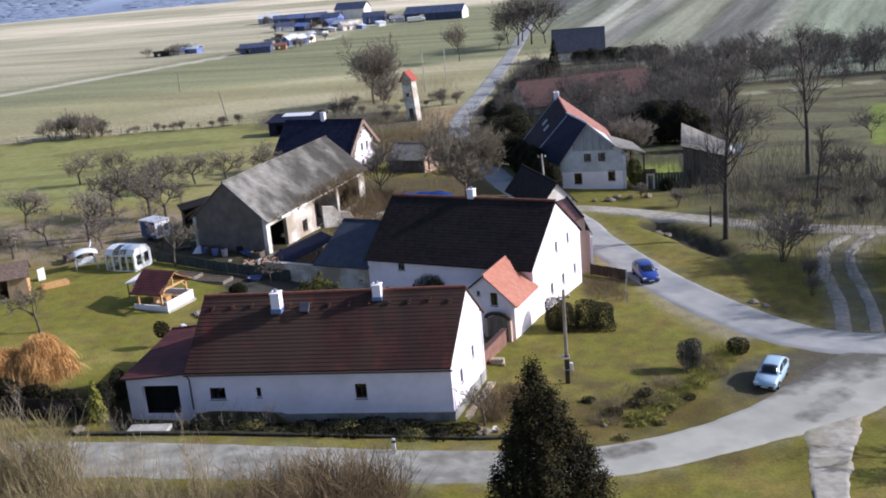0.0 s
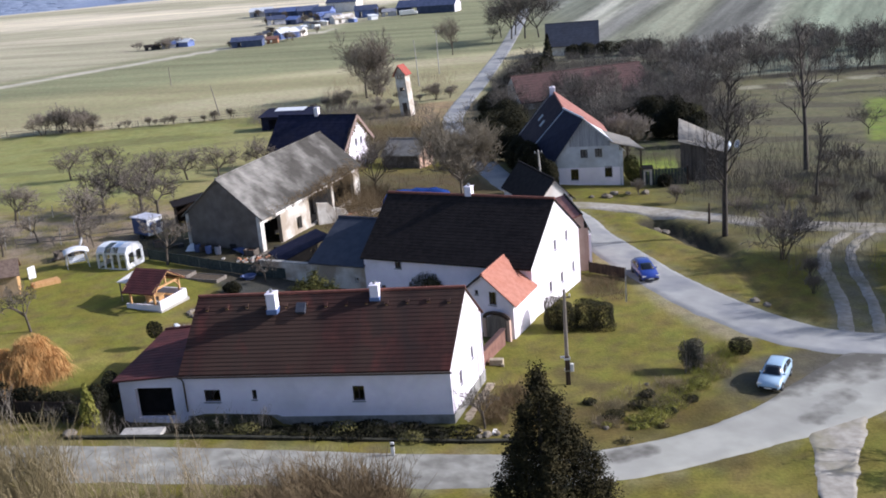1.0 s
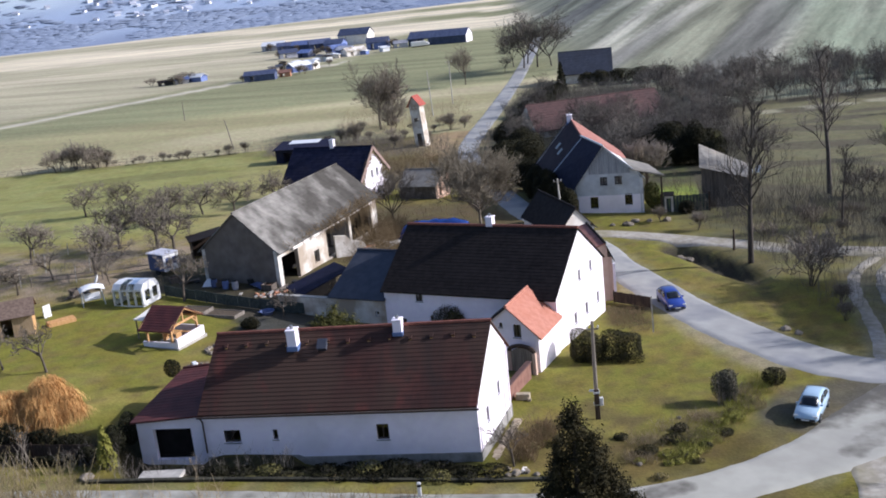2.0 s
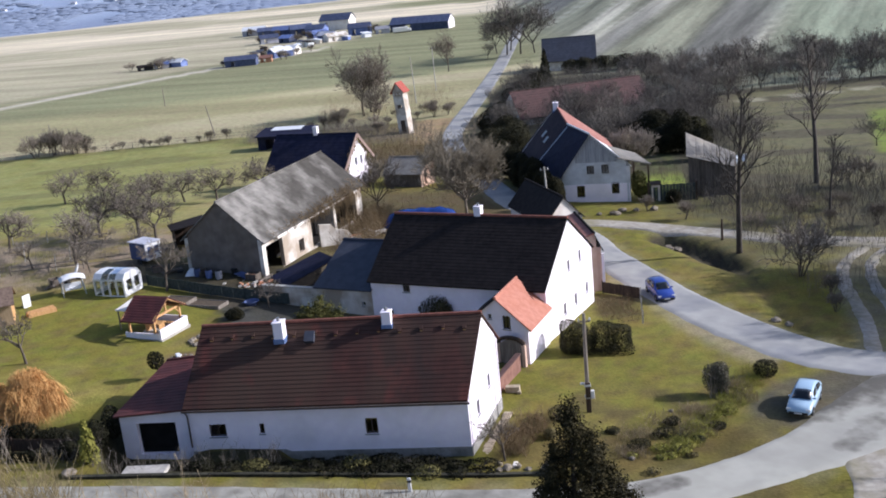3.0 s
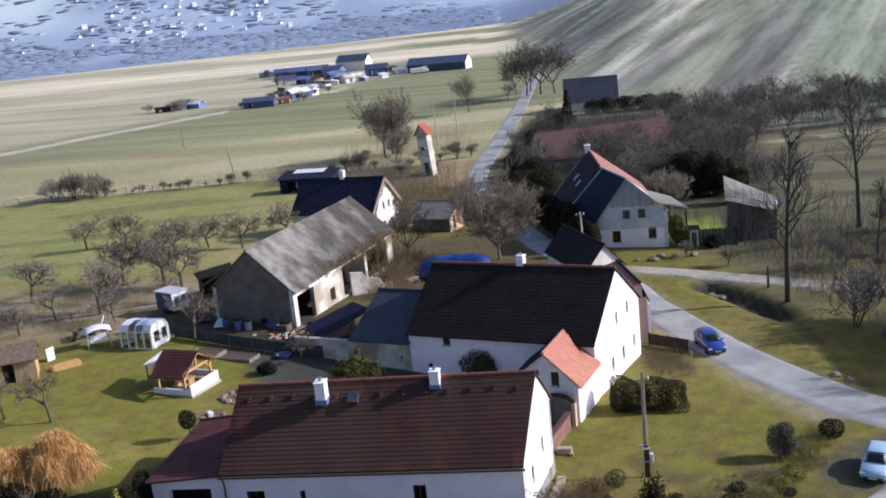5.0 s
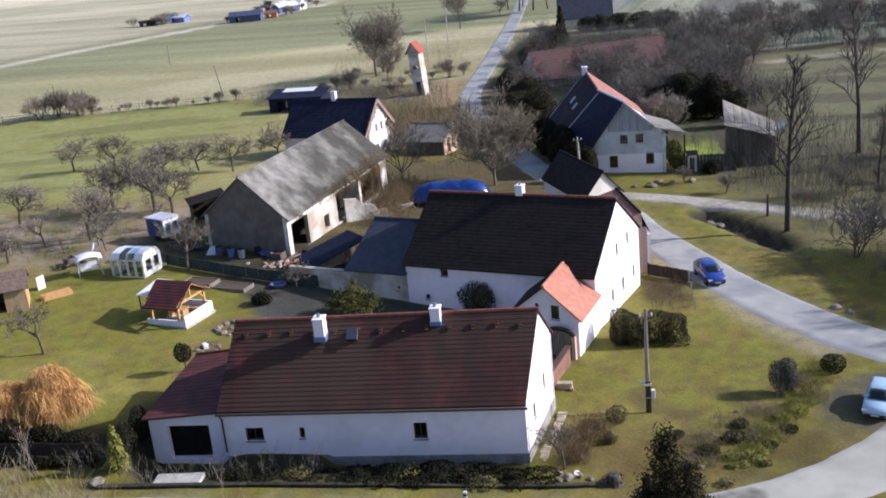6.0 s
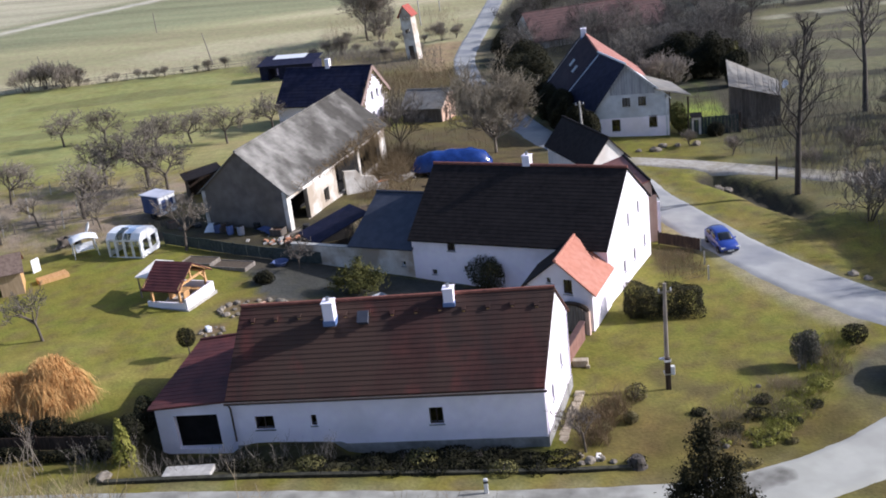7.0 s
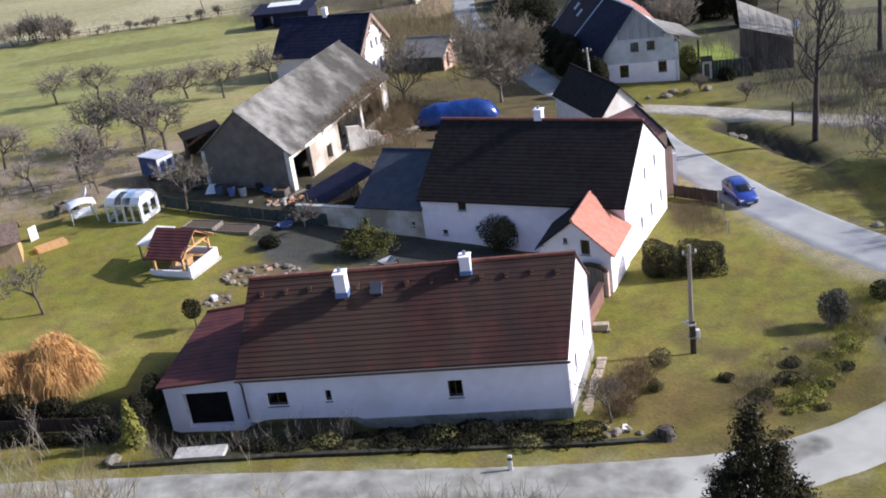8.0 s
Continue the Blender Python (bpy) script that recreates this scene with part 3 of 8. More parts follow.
    c = blend(c, (0.125, 0.088, 0.034), k * np.clip(0.35 + 0.6 * n2, 0, 0.9))
    # dark bare soil of the fenced plot
    k = smooth(x, 15.0, 15.8) * (1 - smooth(x, 18.6, 19.4)) * smooth(y, 81.5, 83.0) * (1 - smooth(y, 87.0, 88.0))
    c = blend(c, (0.060, 0.048, 0.026), k * (0.55 + 0.4 * n2))
    # dark soil below the willow and beside the garage, shade deepened in colour
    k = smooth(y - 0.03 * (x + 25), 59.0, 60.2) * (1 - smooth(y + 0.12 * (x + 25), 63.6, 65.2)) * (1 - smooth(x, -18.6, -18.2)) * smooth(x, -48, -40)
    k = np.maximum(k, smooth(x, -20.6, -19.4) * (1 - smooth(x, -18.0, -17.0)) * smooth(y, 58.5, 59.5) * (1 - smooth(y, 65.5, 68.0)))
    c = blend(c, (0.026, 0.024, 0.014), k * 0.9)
    # garden ground darkened in colour for the shadow of the big house
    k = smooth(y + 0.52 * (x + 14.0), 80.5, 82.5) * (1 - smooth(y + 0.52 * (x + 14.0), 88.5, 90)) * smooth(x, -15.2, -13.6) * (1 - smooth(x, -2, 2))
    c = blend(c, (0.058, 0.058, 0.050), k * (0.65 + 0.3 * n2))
    # fields: rough straw strip, green winter corn, pale stubble
    f = smooth(y, 216, 219)
    far = 0.75 * patchy(x * 0.35, y, 60.0) + 0.35 * (1 - smooth(np.hypot((x + 38) / 34, (y - 246) / 18), 0.4, 1.2))
    g = blend(np.zeros(x.shape + (3,)) + (0.33, 0.30, 0.165), (0.46, 0.405, 0.255), smooth(far, 0.35, 0.7))
    g = blend(g, (0.24, 0.24, 0.132), smooth(y - 0.12 * x, 285, 305))
    g = blend(g, (0.55, 0.50, 0.40), (1 - smooth(np.abs(y - 345 - 1.15 * (x + 100)), 3, 7)) * smooth(-x, 30, 40))
    st = 0.5 + 0.5 * np.sin(y / 23.0 + 2.2 * patchy(x, y, 300.0) + x * 0.012)
    beyond = smooth(y - 1.15 * (x + 100), 350, 375)
    g = blend(g, (0.41, 0.372, 0.255), beyond * smooth(-x, 0, 40))
    g = blend(g, (0.68, 0.595, 0.44), beyond * smooth(st + 0.25 * n3, 0.35, 0.8) * smooth(y, 440, 560))
    # fields up the other side: streaks running away to the upper edge
    r = smooth(x - 0.03 * y, 22, 40)
    s = x - 0.485 * y
    diag = patchy(s, y * 0.07, 24.0)
    gr = blend(np.zeros(x.shape + (3,)) + (0.255, 0.258, 0.185), (0.54, 0.515, 0.41), smooth(diag, 0.55, 0.85))
    gr = blend(gr, (0.150, 0.148, 0.135), 0.85 * smooth(patchy(s + 31, y * 0.05, 41.0), 0.55, 0.8))
    gr = blend(gr, (0.25, 0.30, 0.21), smooth(x - 0.30 * y, 0, 25) * 0.6)
    g = g * (1 - r[..., None]) + gr * r[..., None]
    c = c * (1 - f[..., None]) + g * f[..., None]
    # dark overgrown ground along the far side of the lane
    lane_x = np.interp(y, [r[1] for r in LANE[8:]], [r[0] for r in LANE[8:]])
    k = smooth(x - lane_x, 2.2, 4.5) * (1 - smooth(x - lane_x, 40, 50)) * smooth(y, 134, 142) * (1 - smooth(y, 258, 266))
    c = blend(c, (0.062, 0.058, 0.038), k * wood * (0.75 + 0.25 * n2))
    # wooded hillside beyond the valley, its colours blued and paled for haze
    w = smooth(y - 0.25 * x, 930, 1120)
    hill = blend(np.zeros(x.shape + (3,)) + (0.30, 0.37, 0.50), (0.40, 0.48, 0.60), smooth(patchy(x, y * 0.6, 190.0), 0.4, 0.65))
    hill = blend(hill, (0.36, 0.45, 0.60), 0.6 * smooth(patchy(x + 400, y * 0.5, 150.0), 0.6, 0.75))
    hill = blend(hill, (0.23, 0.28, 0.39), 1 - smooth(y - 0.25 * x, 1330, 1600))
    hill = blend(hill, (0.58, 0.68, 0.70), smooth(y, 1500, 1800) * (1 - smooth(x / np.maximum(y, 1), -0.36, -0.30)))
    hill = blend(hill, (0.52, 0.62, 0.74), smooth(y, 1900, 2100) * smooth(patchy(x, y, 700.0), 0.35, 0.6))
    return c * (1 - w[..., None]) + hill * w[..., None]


def spread(lo, hi, step, out, grow):
    core = list(np.arange(lo, hi + 1e-6, step))
    s, a, b = step, [lo], [hi]
    while a[-1] > -out or b[-1] < out:
        s *= grow
        if a[-1] > -out:
            a.append(a[-1] - s)
        if b[-1] < out:
            b.append(b[-1] + s)
    return np.array(a[:0:-1] + core + b[1:])


def ground_material():
    m = bpy.data.materials.new("meadow_and_soil")
    m.use_nodes = True
    n, link = m.node_tree.nodes, m.node_tree.links.new
    b = n["Principled BSDF"]
    b.inputs["Roughness"].default_value, b.inputs["Specular IOR Level"].default_value = 0.95, 0.15
    at = n.new("ShaderNodeVertexColor")
    at.layer_name = "soil"
    co = n.new("ShaderNodeTexCoord")
    col = at.outputs["Color"]
    # cultivation streaks: along the slope of the far fields (red mask), and across the view on the near stubble (green mask)
    mk = n.new("ShaderNodeVertexColor")
    mk.layer_name = "streaks"
    sp = n.new("ShaderNodeSeparateColor")
    link(mk.outputs["Color"], sp.inputs[0])
    for mask, across, along, lo, hi in ((sp.outputs[0], (0.13, -0.063, 0), (0.004, 0.010, 0), 0.62, 1.34), (sp.outputs[1], (0.022, 0.075, 0), (0.009, 0, 0), 0.8, 1.22)):
        xy = n.new("ShaderNodeCombineXYZ")
        for k, d in enumerate((across, along)):
            vm = n.new("ShaderNodeVectorMath")
            vm.operation = "DOT_PRODUCT"
            vm.inputs[1].default_value = d
            link(co.outputs["Object"], vm.inputs[0])
            link(vm.outputs["Value"], xy.inputs[k])
        t = n.new("ShaderNodeTexNoise")
        t.inputs["Scale"].default_value, t.inputs["Detail"].default_value, t.inputs["Roughness"].default_value = 1.0, 4, 0.6
        link(xy.outputs[0], t.inputs["Vector"])
        mr = n.new("ShaderNodeMapRange")
        mr.inputs["From Min"].default_value, mr.inputs["From Max"].default_value = 0.36, 0.64
        mr.inputs["To Min"].default_value, mr.inputs["To Max"].default_value = lo, hi
        link(t.outputs["Fac"], mr.inputs["Value"])
        hs = n.new("ShaderNodeHueSaturation")
        link(mr.outputs[0], hs.inputs["Value"])
        link(col, hs.inputs["Color"])
        link(mask, hs.inputs["Fac"])
        col = hs.outputs[0]
    # greener and browner sods
    t = n.new("ShaderNodeTexNoise")
    t.inputs["Scale"].default_value, t.inputs["Detail"].default_value = 0.33, 7
    link(co.outputs["Object"], t.inputs["Vector"])
    mr = n.new("ShaderNodeMapRange")
    mr.inputs["From Min"].default_value, mr.inputs["From Max"].default_value = 0.35, 0.65
    mr.inputs["To Min"].default_value, mr.inputs["To Max"].default_value = 0.490, 0.515
    link(t.outputs["Fac"], mr.inputs["Value"])
    hs = n.new("ShaderNodeHueSaturation")
    link(mr.outputs[0], hs.inputs["Hue"])
    link(col, hs.inputs["Color"])
    col = hs.outputs[0]
    for scale, lo, hi in ((0.9, 0.84, 1.16), (5.0, 0.82, 1.18)):
        t = n.new("ShaderNodeTexNoise")
        t.inputs["Scale"].default_value, t.inputs["Detail"].default_value = scale, 6
        link(co.outputs["Object"], t.inputs["Vector"])
        mr = n.new("ShaderNodeMapRange")
        mr.inputs["From Min"].default_value, mr.inputs["From Max"].default_value = 0.3, 0.7
        mr.inputs["To Min"].default_value, mr.inputs["To Max"].default_value = lo, hi
        link(t.outputs["Fac"], mr.inputs["Value"])
        hs = n.new("ShaderNodeHueSaturation")
        link(mr.outputs[0], hs.inputs["Value"])
        link(col, hs.inputs["Color"])
        col = hs.outputs[0]
    link(col, b.inputs["Base Color"])
    bp = n.new("ShaderNodeBump")
    bp.inputs["Strength"].default_value, bp.inputs["Distance"].default_value = 0.4, 0.10
    link(t.outputs["Fac"], bp.inputs["Height"])
    link(bp.outputs[0], b.inputs["Normal"])
    return m


def build_ground():
    xs = spread(-72, 76, 0.75, 3600, 1.12)
    ys = spread(30, 225, 0.75, 4600, 1.045)
    ys = ys[ys > -400]
    gx, gy = np.meshgrid(xs, ys)
    gz = height(gx, gy) + 0.06 * (patchy(gx, gy, 4.0) - 0.5) * (gy > 0)
    nx, ny = len(xs), len(ys)
    i = np.arange(nx * ny).reshape(ny, nx)
    faces = np.stack([i[:-1, :-1], i[:-1, 1:], i[1:, 1:], i[1:, :-1]], -1).reshape(-1, 4)
    me = bpy.data.meshes.new("ground")
    me.from_pydata(np.stack([gx, gy, gz], -1).reshape(-1, 3).tolist(), [], faces.tolist())
    layer = me.color_attributes.new("soil", "FLOAT_COLOR", "POINT")
    col = np.ones((nx * ny, 4), np.float32)
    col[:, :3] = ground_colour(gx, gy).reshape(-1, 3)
    layer.data.foreach_set("color", col.ravel())
    mask = me.color_attributes.new("streaks", "FLOAT_COLOR", "POINT")
    mk = np.zeros((nx * ny, 4), np.float32)
    mk[:, 0] = (smooth(gx - 0.03 * gy, 22, 40) * smooth(gy, 236, 262) * (1 - smooth(gy - 0.25 * gx, 930, 1120))).ravel()
    mk[:, 1] = ((1 - smooth(gx - 0.03 * gy, 22, 40)) * smooth(gy, 219, 300) * (1 - smooth(gy - 0.25 * gx, 930, 1120))).ravel()
    mk[:, 3] = 1
    mask.data.foreach_set("color", mk.ravel())
    me.polygons.foreach_set("use_smooth", [True] * len(me.polygons))
    me.materials.append(ground_material())
    return tagged(new("ground", me), "olive green meadow, gardens and pale fields in early spring", "ground", kind="structure")


build_ground()


def catmull(pts, step):
    """A smooth line through points, with a point about every step."""
    pts = [Vector(p) for p in pts]
    pts = [2 * pts[0] - pts[1]] + pts + [2 * pts[-1] - pts[-2]]
    out = []
    for a, b, c, d in zip(pts, pts[1:], pts[2:], pts[3:]):
        k = max(1, int((c - b).length / step))
        for j in range(k):
            t = j / k
            out.append(0.5 * (2 * b + (c - a) * t + (2 * a - 5 * b + 4 * c - d) * t * t + (3 * b - a - 3 * c + d) * t**3))
    return out + [pts[-2]]


def road(name, rows, mat, label, lift=0.07, step=0.5, ragged=0.06, across=12):
    """A road from rows of x, y, width."""
    line = catmull([(x, y, w) for x, y, w in rows], step)
    verts, faces = [], []
    for i, p in enumerate(line):
        q, r = line[max(i - 1, 0)], line[min(i + 1, len(line) - 1)]
        side = Vector((-(r.y - q.y), r.x - q.x)).normalized()
        w = p.z / 2
        for k in range(across + 1):
            u = -w + 2 * w * k / across
            if k in (0, across):
                ex, ey = p.x + side.x * u, p.y + side.y * u
                u += ragged * (2.0 * float(patchy(ex, ey, 3.4)) - 1.0 + rnd(-0.8, 0.8))
            x, y = p.x + side.x * u, p.y + side.y * u
            edge = 0.16 if k in (0, across) else 0.0
            verts.append((x, y, ground_z(x, y) + lift - edge))
    for i in range(len(line) - 1):
        for k in range(across):
            a = i * (across + 1) + k
            faces.append((a, a + 1, a + across + 2, a + across + 1))
    ob = new(name, mesh_of(name, (verts, faces), mat, True))
    xy = np.array(verts)
    col = np.ones((len(verts), 4), np.float32)
    col[:, :3] = wear(xy[:, 0], xy[:, 1])[:, None]
    ob.data.color_attributes.new("wear", "FLOAT_COLOR", "POINT").data.foreach_set("color", col.ravel())
    return tagged(ob, label, "road", kind="structure")


road("road", MAIN_ROAD, ASPHALT, "pale worn asphalt village road", 0.09)
road("road", LANE, ASPHALT_LANE, "asphalt lane bending up past the farm", 0.11)
road("gravel_track", STREAM_TRACK, GRAVEL, "pale gravel track along the stream", 0.13)
for off, w in ((-1.25, 1.7), (1.25, 1.5)):
    road("gravel_track", [(34.0 + off, 68.5, w), (36.2 + off, 75.5, w), (37.5 + off, 81, w), (38.7 + off, 87, w), (40.8 + off, 92.5, w), (44.5 + off, 97.0, w)], GRAVEL, "pale wheel rut of a track curving off the junction", 0.05, ragged=0.16, across=4)
road("gravel_track", [(29.0, 61.5, 4.6), (27.3, 56.2, 3.9), (25.6, 51.6, 2.7), (24.1, 47.0, 2.2), (22.6, 40, 2.2), (21, 32, 2.2)], GRAVEL, "narrow pale track leaving the road", 0.05, ragged=0.2)


# ---------------------------------------------------------------- houses
def panel(outline, holes, p, ax, inn, th):
    """An upright wall: an outline of (along, up) from p, with rectangular holes (s0, z0, s1, z1), th thick inwards."""
    bm = bmesh.new()
    p, ax, inn = Vector(p), Vector(ax), Vector(inn)
    edges = []
    for loop in [outline] + [[(a, b), (c, b), (c, d), (a, d)] for a, b, c, d in holes]:
        vs = [bm.verts.new(p + ax * s + Z * z) for s, z in loop]
        edges += [bm.edges.new((vs[i], vs[(i + 1) % len(vs)])) for i in range(len(vs))]
    bmesh.ops.triangle_fill(bm, use_beauty=True, use_dissolve=False, edges=edges)
    out = bmesh.ops.extrude_face_region(bm, geom=bm.faces[:])
    bmesh.ops.translate(bm, vec=inn * th, verts=[v for v in out["geom"] if isinstance(v, bmesh.types.BMVert)])
    return bm


def prism(poly, down):
    """A slab under a polygon of 3D points."""
    bm = bmesh.new()
    top = [bm.verts.new(v) for v in poly]
    low = [bm.verts.new(Vector(v) - Vector(down)) for v in poly]
    bm.faces.new(top)
    bm.faces.new(low[::-1])
    for i in range(len(poly)):
        j = (i + 1) % len(poly)
        bm.faces.new((top[i], low[i], low[j], top[j]))
    return bm


def beam(a, b, w, h):
    """A squared timber from a to b."""
    a, b = Vector(a), Vector(b)
    d = (b - a).normalized()
    s = d.cross(Z)
    s = s.normalized() if s.length > 1e-3 else Vector((1, 0, 0))
    u = s.cross(d)
    bm = bmesh.new()
    ring = []
    for e in (a, b):
        ring.append([bm.verts.new(e + s * x * w / 2 + u * y * h / 2) for x, y in ((-1, -1), (1, -1), (1, 1), (-1, 1))])
    bm.faces.new(ring[0][::-1])
    bm.faces.new(ring[1])
    for i in range(4):
        bm.faces.new((ring[0][i], ring[0][(i + 1) % 4], ring[1][(i + 1) % 4], ring[1][i]))
    return bm


def merge(*bms):
    out = bmesh.new()
    for b in bms:
        tmp = bpy.data.meshes.new("tmp")
        b.to_mesh(tmp)
        b.free()
        out.from_mesh(tmp)
        bpy.data.meshes.remove(tmp)
    return out


def window(parent, p, ax, inn, hole, frame_mat, glazed=True, bars=1, back=0.14, sill=True):
    """A window in a hole of a wall: frame, pane and sill."""
    s0, z0, s1, z1 = hole
    p, ax, inn = Vector(p), Vector(ax), Vector(inn)
    w = new("window")
    w.parent = parent
    w.empty_display_size = 0.2

    def bar(a, b, c, d, d0=back, d1=back + 0.07):
        q = [p + ax * s + Z * z + inn * d0 for s, z in ((a, b), (c, b), (c, d), (a, d))]
        return prism(q, -inn * (d1 - d0))

    f = 0.07
    rows = [bar(s0, z0, s1, z0 + f), bar(s0, z1 - f, s1, z1), bar(s0, z0 + f, s0 + f, z1 - f), bar(s1 - f, z0 + f, s1, z1 - f)]
    for k in range(bars):
        m = s0 + (s1 - s0) * (k + 1) / (bars + 1)
        rows.append(bar(m - 0.03, z0 + f, m + 0.03, z1 - f))
    part("window_frame", merge(*rows), frame_mat, w)
    if glazed:
        part("pane", bar(s0 + f, z0 + f, s1 - f, z1 - f, back + 0.025, back + 0.037), GLASS, w)
    if sill:
        part("window_sill", bar(s0 - 0.06, z0 - 0.06, s1 + 0.06, z0 - 0.005, -0.05, 0.10), METAL_GREY, w)
    # dark curtain wall behind, so that the rooms stay closed
    return w


def tile_shape(w, c, lift, wavy):
    """One roof tile: a plate w wide that covers c up the slope, with a raised lower edge."""
    n = 4
    xs = [w * (k / n - 0.5) for k in range(n + 1)]
    arch = [lift * (1 + wavy * math.sin(math.pi * k / n)) for k in range(n + 1)]
    verts = [(x, 0, a + 0.012) for x, a in zip(xs, arch)] + [(x, c * 1.08, 0.35 * a + 0.006) for x, a in zip(xs, arch)] + [(x, 0.0, -0.01) for x in xs]
    faces = []
    for k in range(n):
        faces += [(k, k + 1, n + 2 + k, n + 1 + k), (2 * n + 2 + k, 2 * n + 3 + k, k + 1, k)]
    return verts, faces


def tiling(parent, e0, e1, r0, r1, course, width, mat, picked=0, lift=0.035, wavy=0.08, name="tile"):
    """Tiles over a slope from its eave e0-e1 to its ridge r0-r1. The lowest courses are pieces of their own, up to picked of them."""
    e0, e1, r0, r1 = (Vector(v) for v in (e0, e1, r0, r1))
    rows = max(1, round(((r0 - e0).length + (r1 - e1).length) / 2 / course))
    cols = max(1, round((e1 - e0).length / width))
    up = ((r0 - e0) + (r1 - e1)).normalized()
    right = ((e1 - e0) + (r1 - r0)).normalized()
    out = right.cross(up).normalized()
    up = out.cross(right)
    c = ((r0 - e0).length + (r1 - e1).length) / 2 / rows
    w = (e1 - e0).length / cols
    tv, tf = tile_shape(w, c, lift, wavy)
    turn = Matrix((right, up, out)).transposed()
    shared = mesh_of(name, (tv, tf), mat)
    verts, faces, done = [], [], 0
    for j in range(rows):
        a, b = e0.lerp(r0, j / rows), e1.lerp(r1, j / rows)
        for i in range(cols):
            q = a.lerp(b, (i + 0.5) / cols) + out * rnd(0.0, 0.004)
            yaw = Matrix.Rotation(rnd(-0.004, 0.004), 3, "Z")
            if done < picked:
                ob = new(name, shared)
                ob.parent = parent
                ob.matrix_basis = Matrix.Translation(q) @ (turn @ yaw).to_4x4()
                done += 1
            else:
                k = len(verts)
                m = turn @ yaw
                verts += [tuple(q + m @ Vector(v)) for v in tv]
                faces += [tuple(k + x for x in fc) for fc in tf]
    if verts:
        part(name + "_field", (verts, faces), mat, parent, kind="stuff")


def house(name, corners, base, eave_f, eave_b, ridge, frac, wall_mat, roof_mat, label, category="house", holes=None, over=0.35, verge=0.15,
          thick=0.4, roof_back=None, frame_mat=None, plinth=0.0, tiles=None, ridge_mat=None, ridge_far=None, gable_mat=None):
    """A gabled house on four plan corners: front left, front right, back right, back left. frac: the ridge's place between front and back.
    holes: {side: [(s0, z0, s1, z1, kind)]} in metres along the side from its left end and in height above the sea of the plan."""
    FL, FR, BR, BL = (Vector((x, y, 0)) for x, y in corners)
    mid = (FL + FR + BR + BL) / 4
    h = thing(name, (mid.x, mid.y, base), label, category)
    o = Vector((mid.x, mid.y, base))
    holes = holes or {}
    rise = {"left": ridge, "right": ridge if ridge_far is None else ridge_far}
    loc = lambda v, z: Vector((v.x - o.x, v.y - o.y, z - o.z))  # noqa: E731
    RL, RR = FL.lerp(BL, frac), FR.lerp(BR, frac)
    sides = {"front": (FL, FR, eave_f, None), "right": (FR, BR, None, eave_b), "back": (BR, BL, eave_b, None), "left": (BL, FL, None, None)}
    for side, (a, b, top, _) in sides.items():
        ax = (b - a).normalized()
        inn = Vector((-ax.y, ax.x, 0))
        ln = (b - a).length
        low = -0.6
        cut = thick * 0.999
        if side in ("front", "back"):
            outline = [(0, low), (ln, low), (ln, top - base), (0, top - base)]
        else:
            f = frac if side == "right" else 1 - frac
            z0, z1 = (eave_f, eave_b) if side == "right" else (eave_b, eave_f)
            top_z = rise[side]
            outline = [(cut, low), (ln - cut, low), (ln - cut, z1 + (top_z - z1) * (cut / max(ln * (1 - f), cut)) - base)]
            if 0.02 < f < 0.98:
                outline.append((ln * f, top_z - base))
            outline.append((cut, z0 + (top_z - z0) * (cut / max(ln * f, cut)) - base))
        rects = [(s0, z0 - base, s1, z1 - base) for s0, z0, s1, z1, *_ in holes.get(side, [])]
        p = loc(a, base)
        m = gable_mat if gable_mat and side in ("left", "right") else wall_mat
        part("wall", panel(outline, rects, p, ax, inn, thick), m, h)
        for r, full in zip(rects, holes.get(side, [])):
            kind = full[4] if len(full) > 4 else "window"
            if kind == "window":
                window(h, p, ax, inn, r, frame_mat or FRAME_WHITE, bars=1 if r[2] - r[0] > 0.5 else 0)
            elif kind == "blind":
                q = [p + ax * s + Z * z + inn * 0.18 for s, z in ((r[0], r[1]), (r[2], r[1]), (r[2], r[3]), (r[0], r[3]))]
                part("door", prism(q, -inn * 0.06), WOOD_DARK, h, "dark wooden door")
        if plinth and side in ("front", "right"):
            step = plinth
            q = panel([(-0.04, low), (ln + 0.04, low), (ln + 0.04, step[1] - base), (0.36 * ln, step[1] - base), (0.34 * ln, step[0] - base), (-0.04, step[0] - base)] if side == "front" else
                      [(0.06, low), (ln, low), (ln, step[1] - base), (0.06, step[1] - base)], [], p - inn * 0.06, ax, inn, 0.055)
            part("plinth", q, PLINTH, h, "grey rendered plinth")
    # a dark floor slab under the roof keeps daylight out
    part("floor_slab", prism([loc(v, base + 0.02) for v in (FL.lerp(mid, 0.1), FR.lerp(mid, 0.1), BR.lerp(mid, 0.1), BL.lerp(mid, 0.1))], Z * 0.1), BLACK_GAP, h)
    # roof slopes
    u = (FR - FL).normalized()
    RL2, RR2 = RL - u * verge, RR + u * verge
    g = 0.10
    slopes = []
    for a, b, e in ((FL, FR, eave_f), (BL, BR, eave_b)):
        da, db = a - RL, b - RR
        if da.length < 0.05:
            continue
        ka, kb = 1 + over / da.length, 1 + over / db.length
        ea, eb = RL + da * ka - u * verge, RR + db * kb + u * verge
        za, zb = rise["left"] + (e - rise["left"]) * ka, rise["right"] + (e - rise["right"]) * kb
        quad = [loc(ea, za + g), loc(eb, zb + g), loc(RR2, rise["right"] + g), loc(RL2, rise["left"] + g)]
        slopes.append(quad)
        m = roof_mat if len(slopes) == 1 or roof_back is None else roof_back
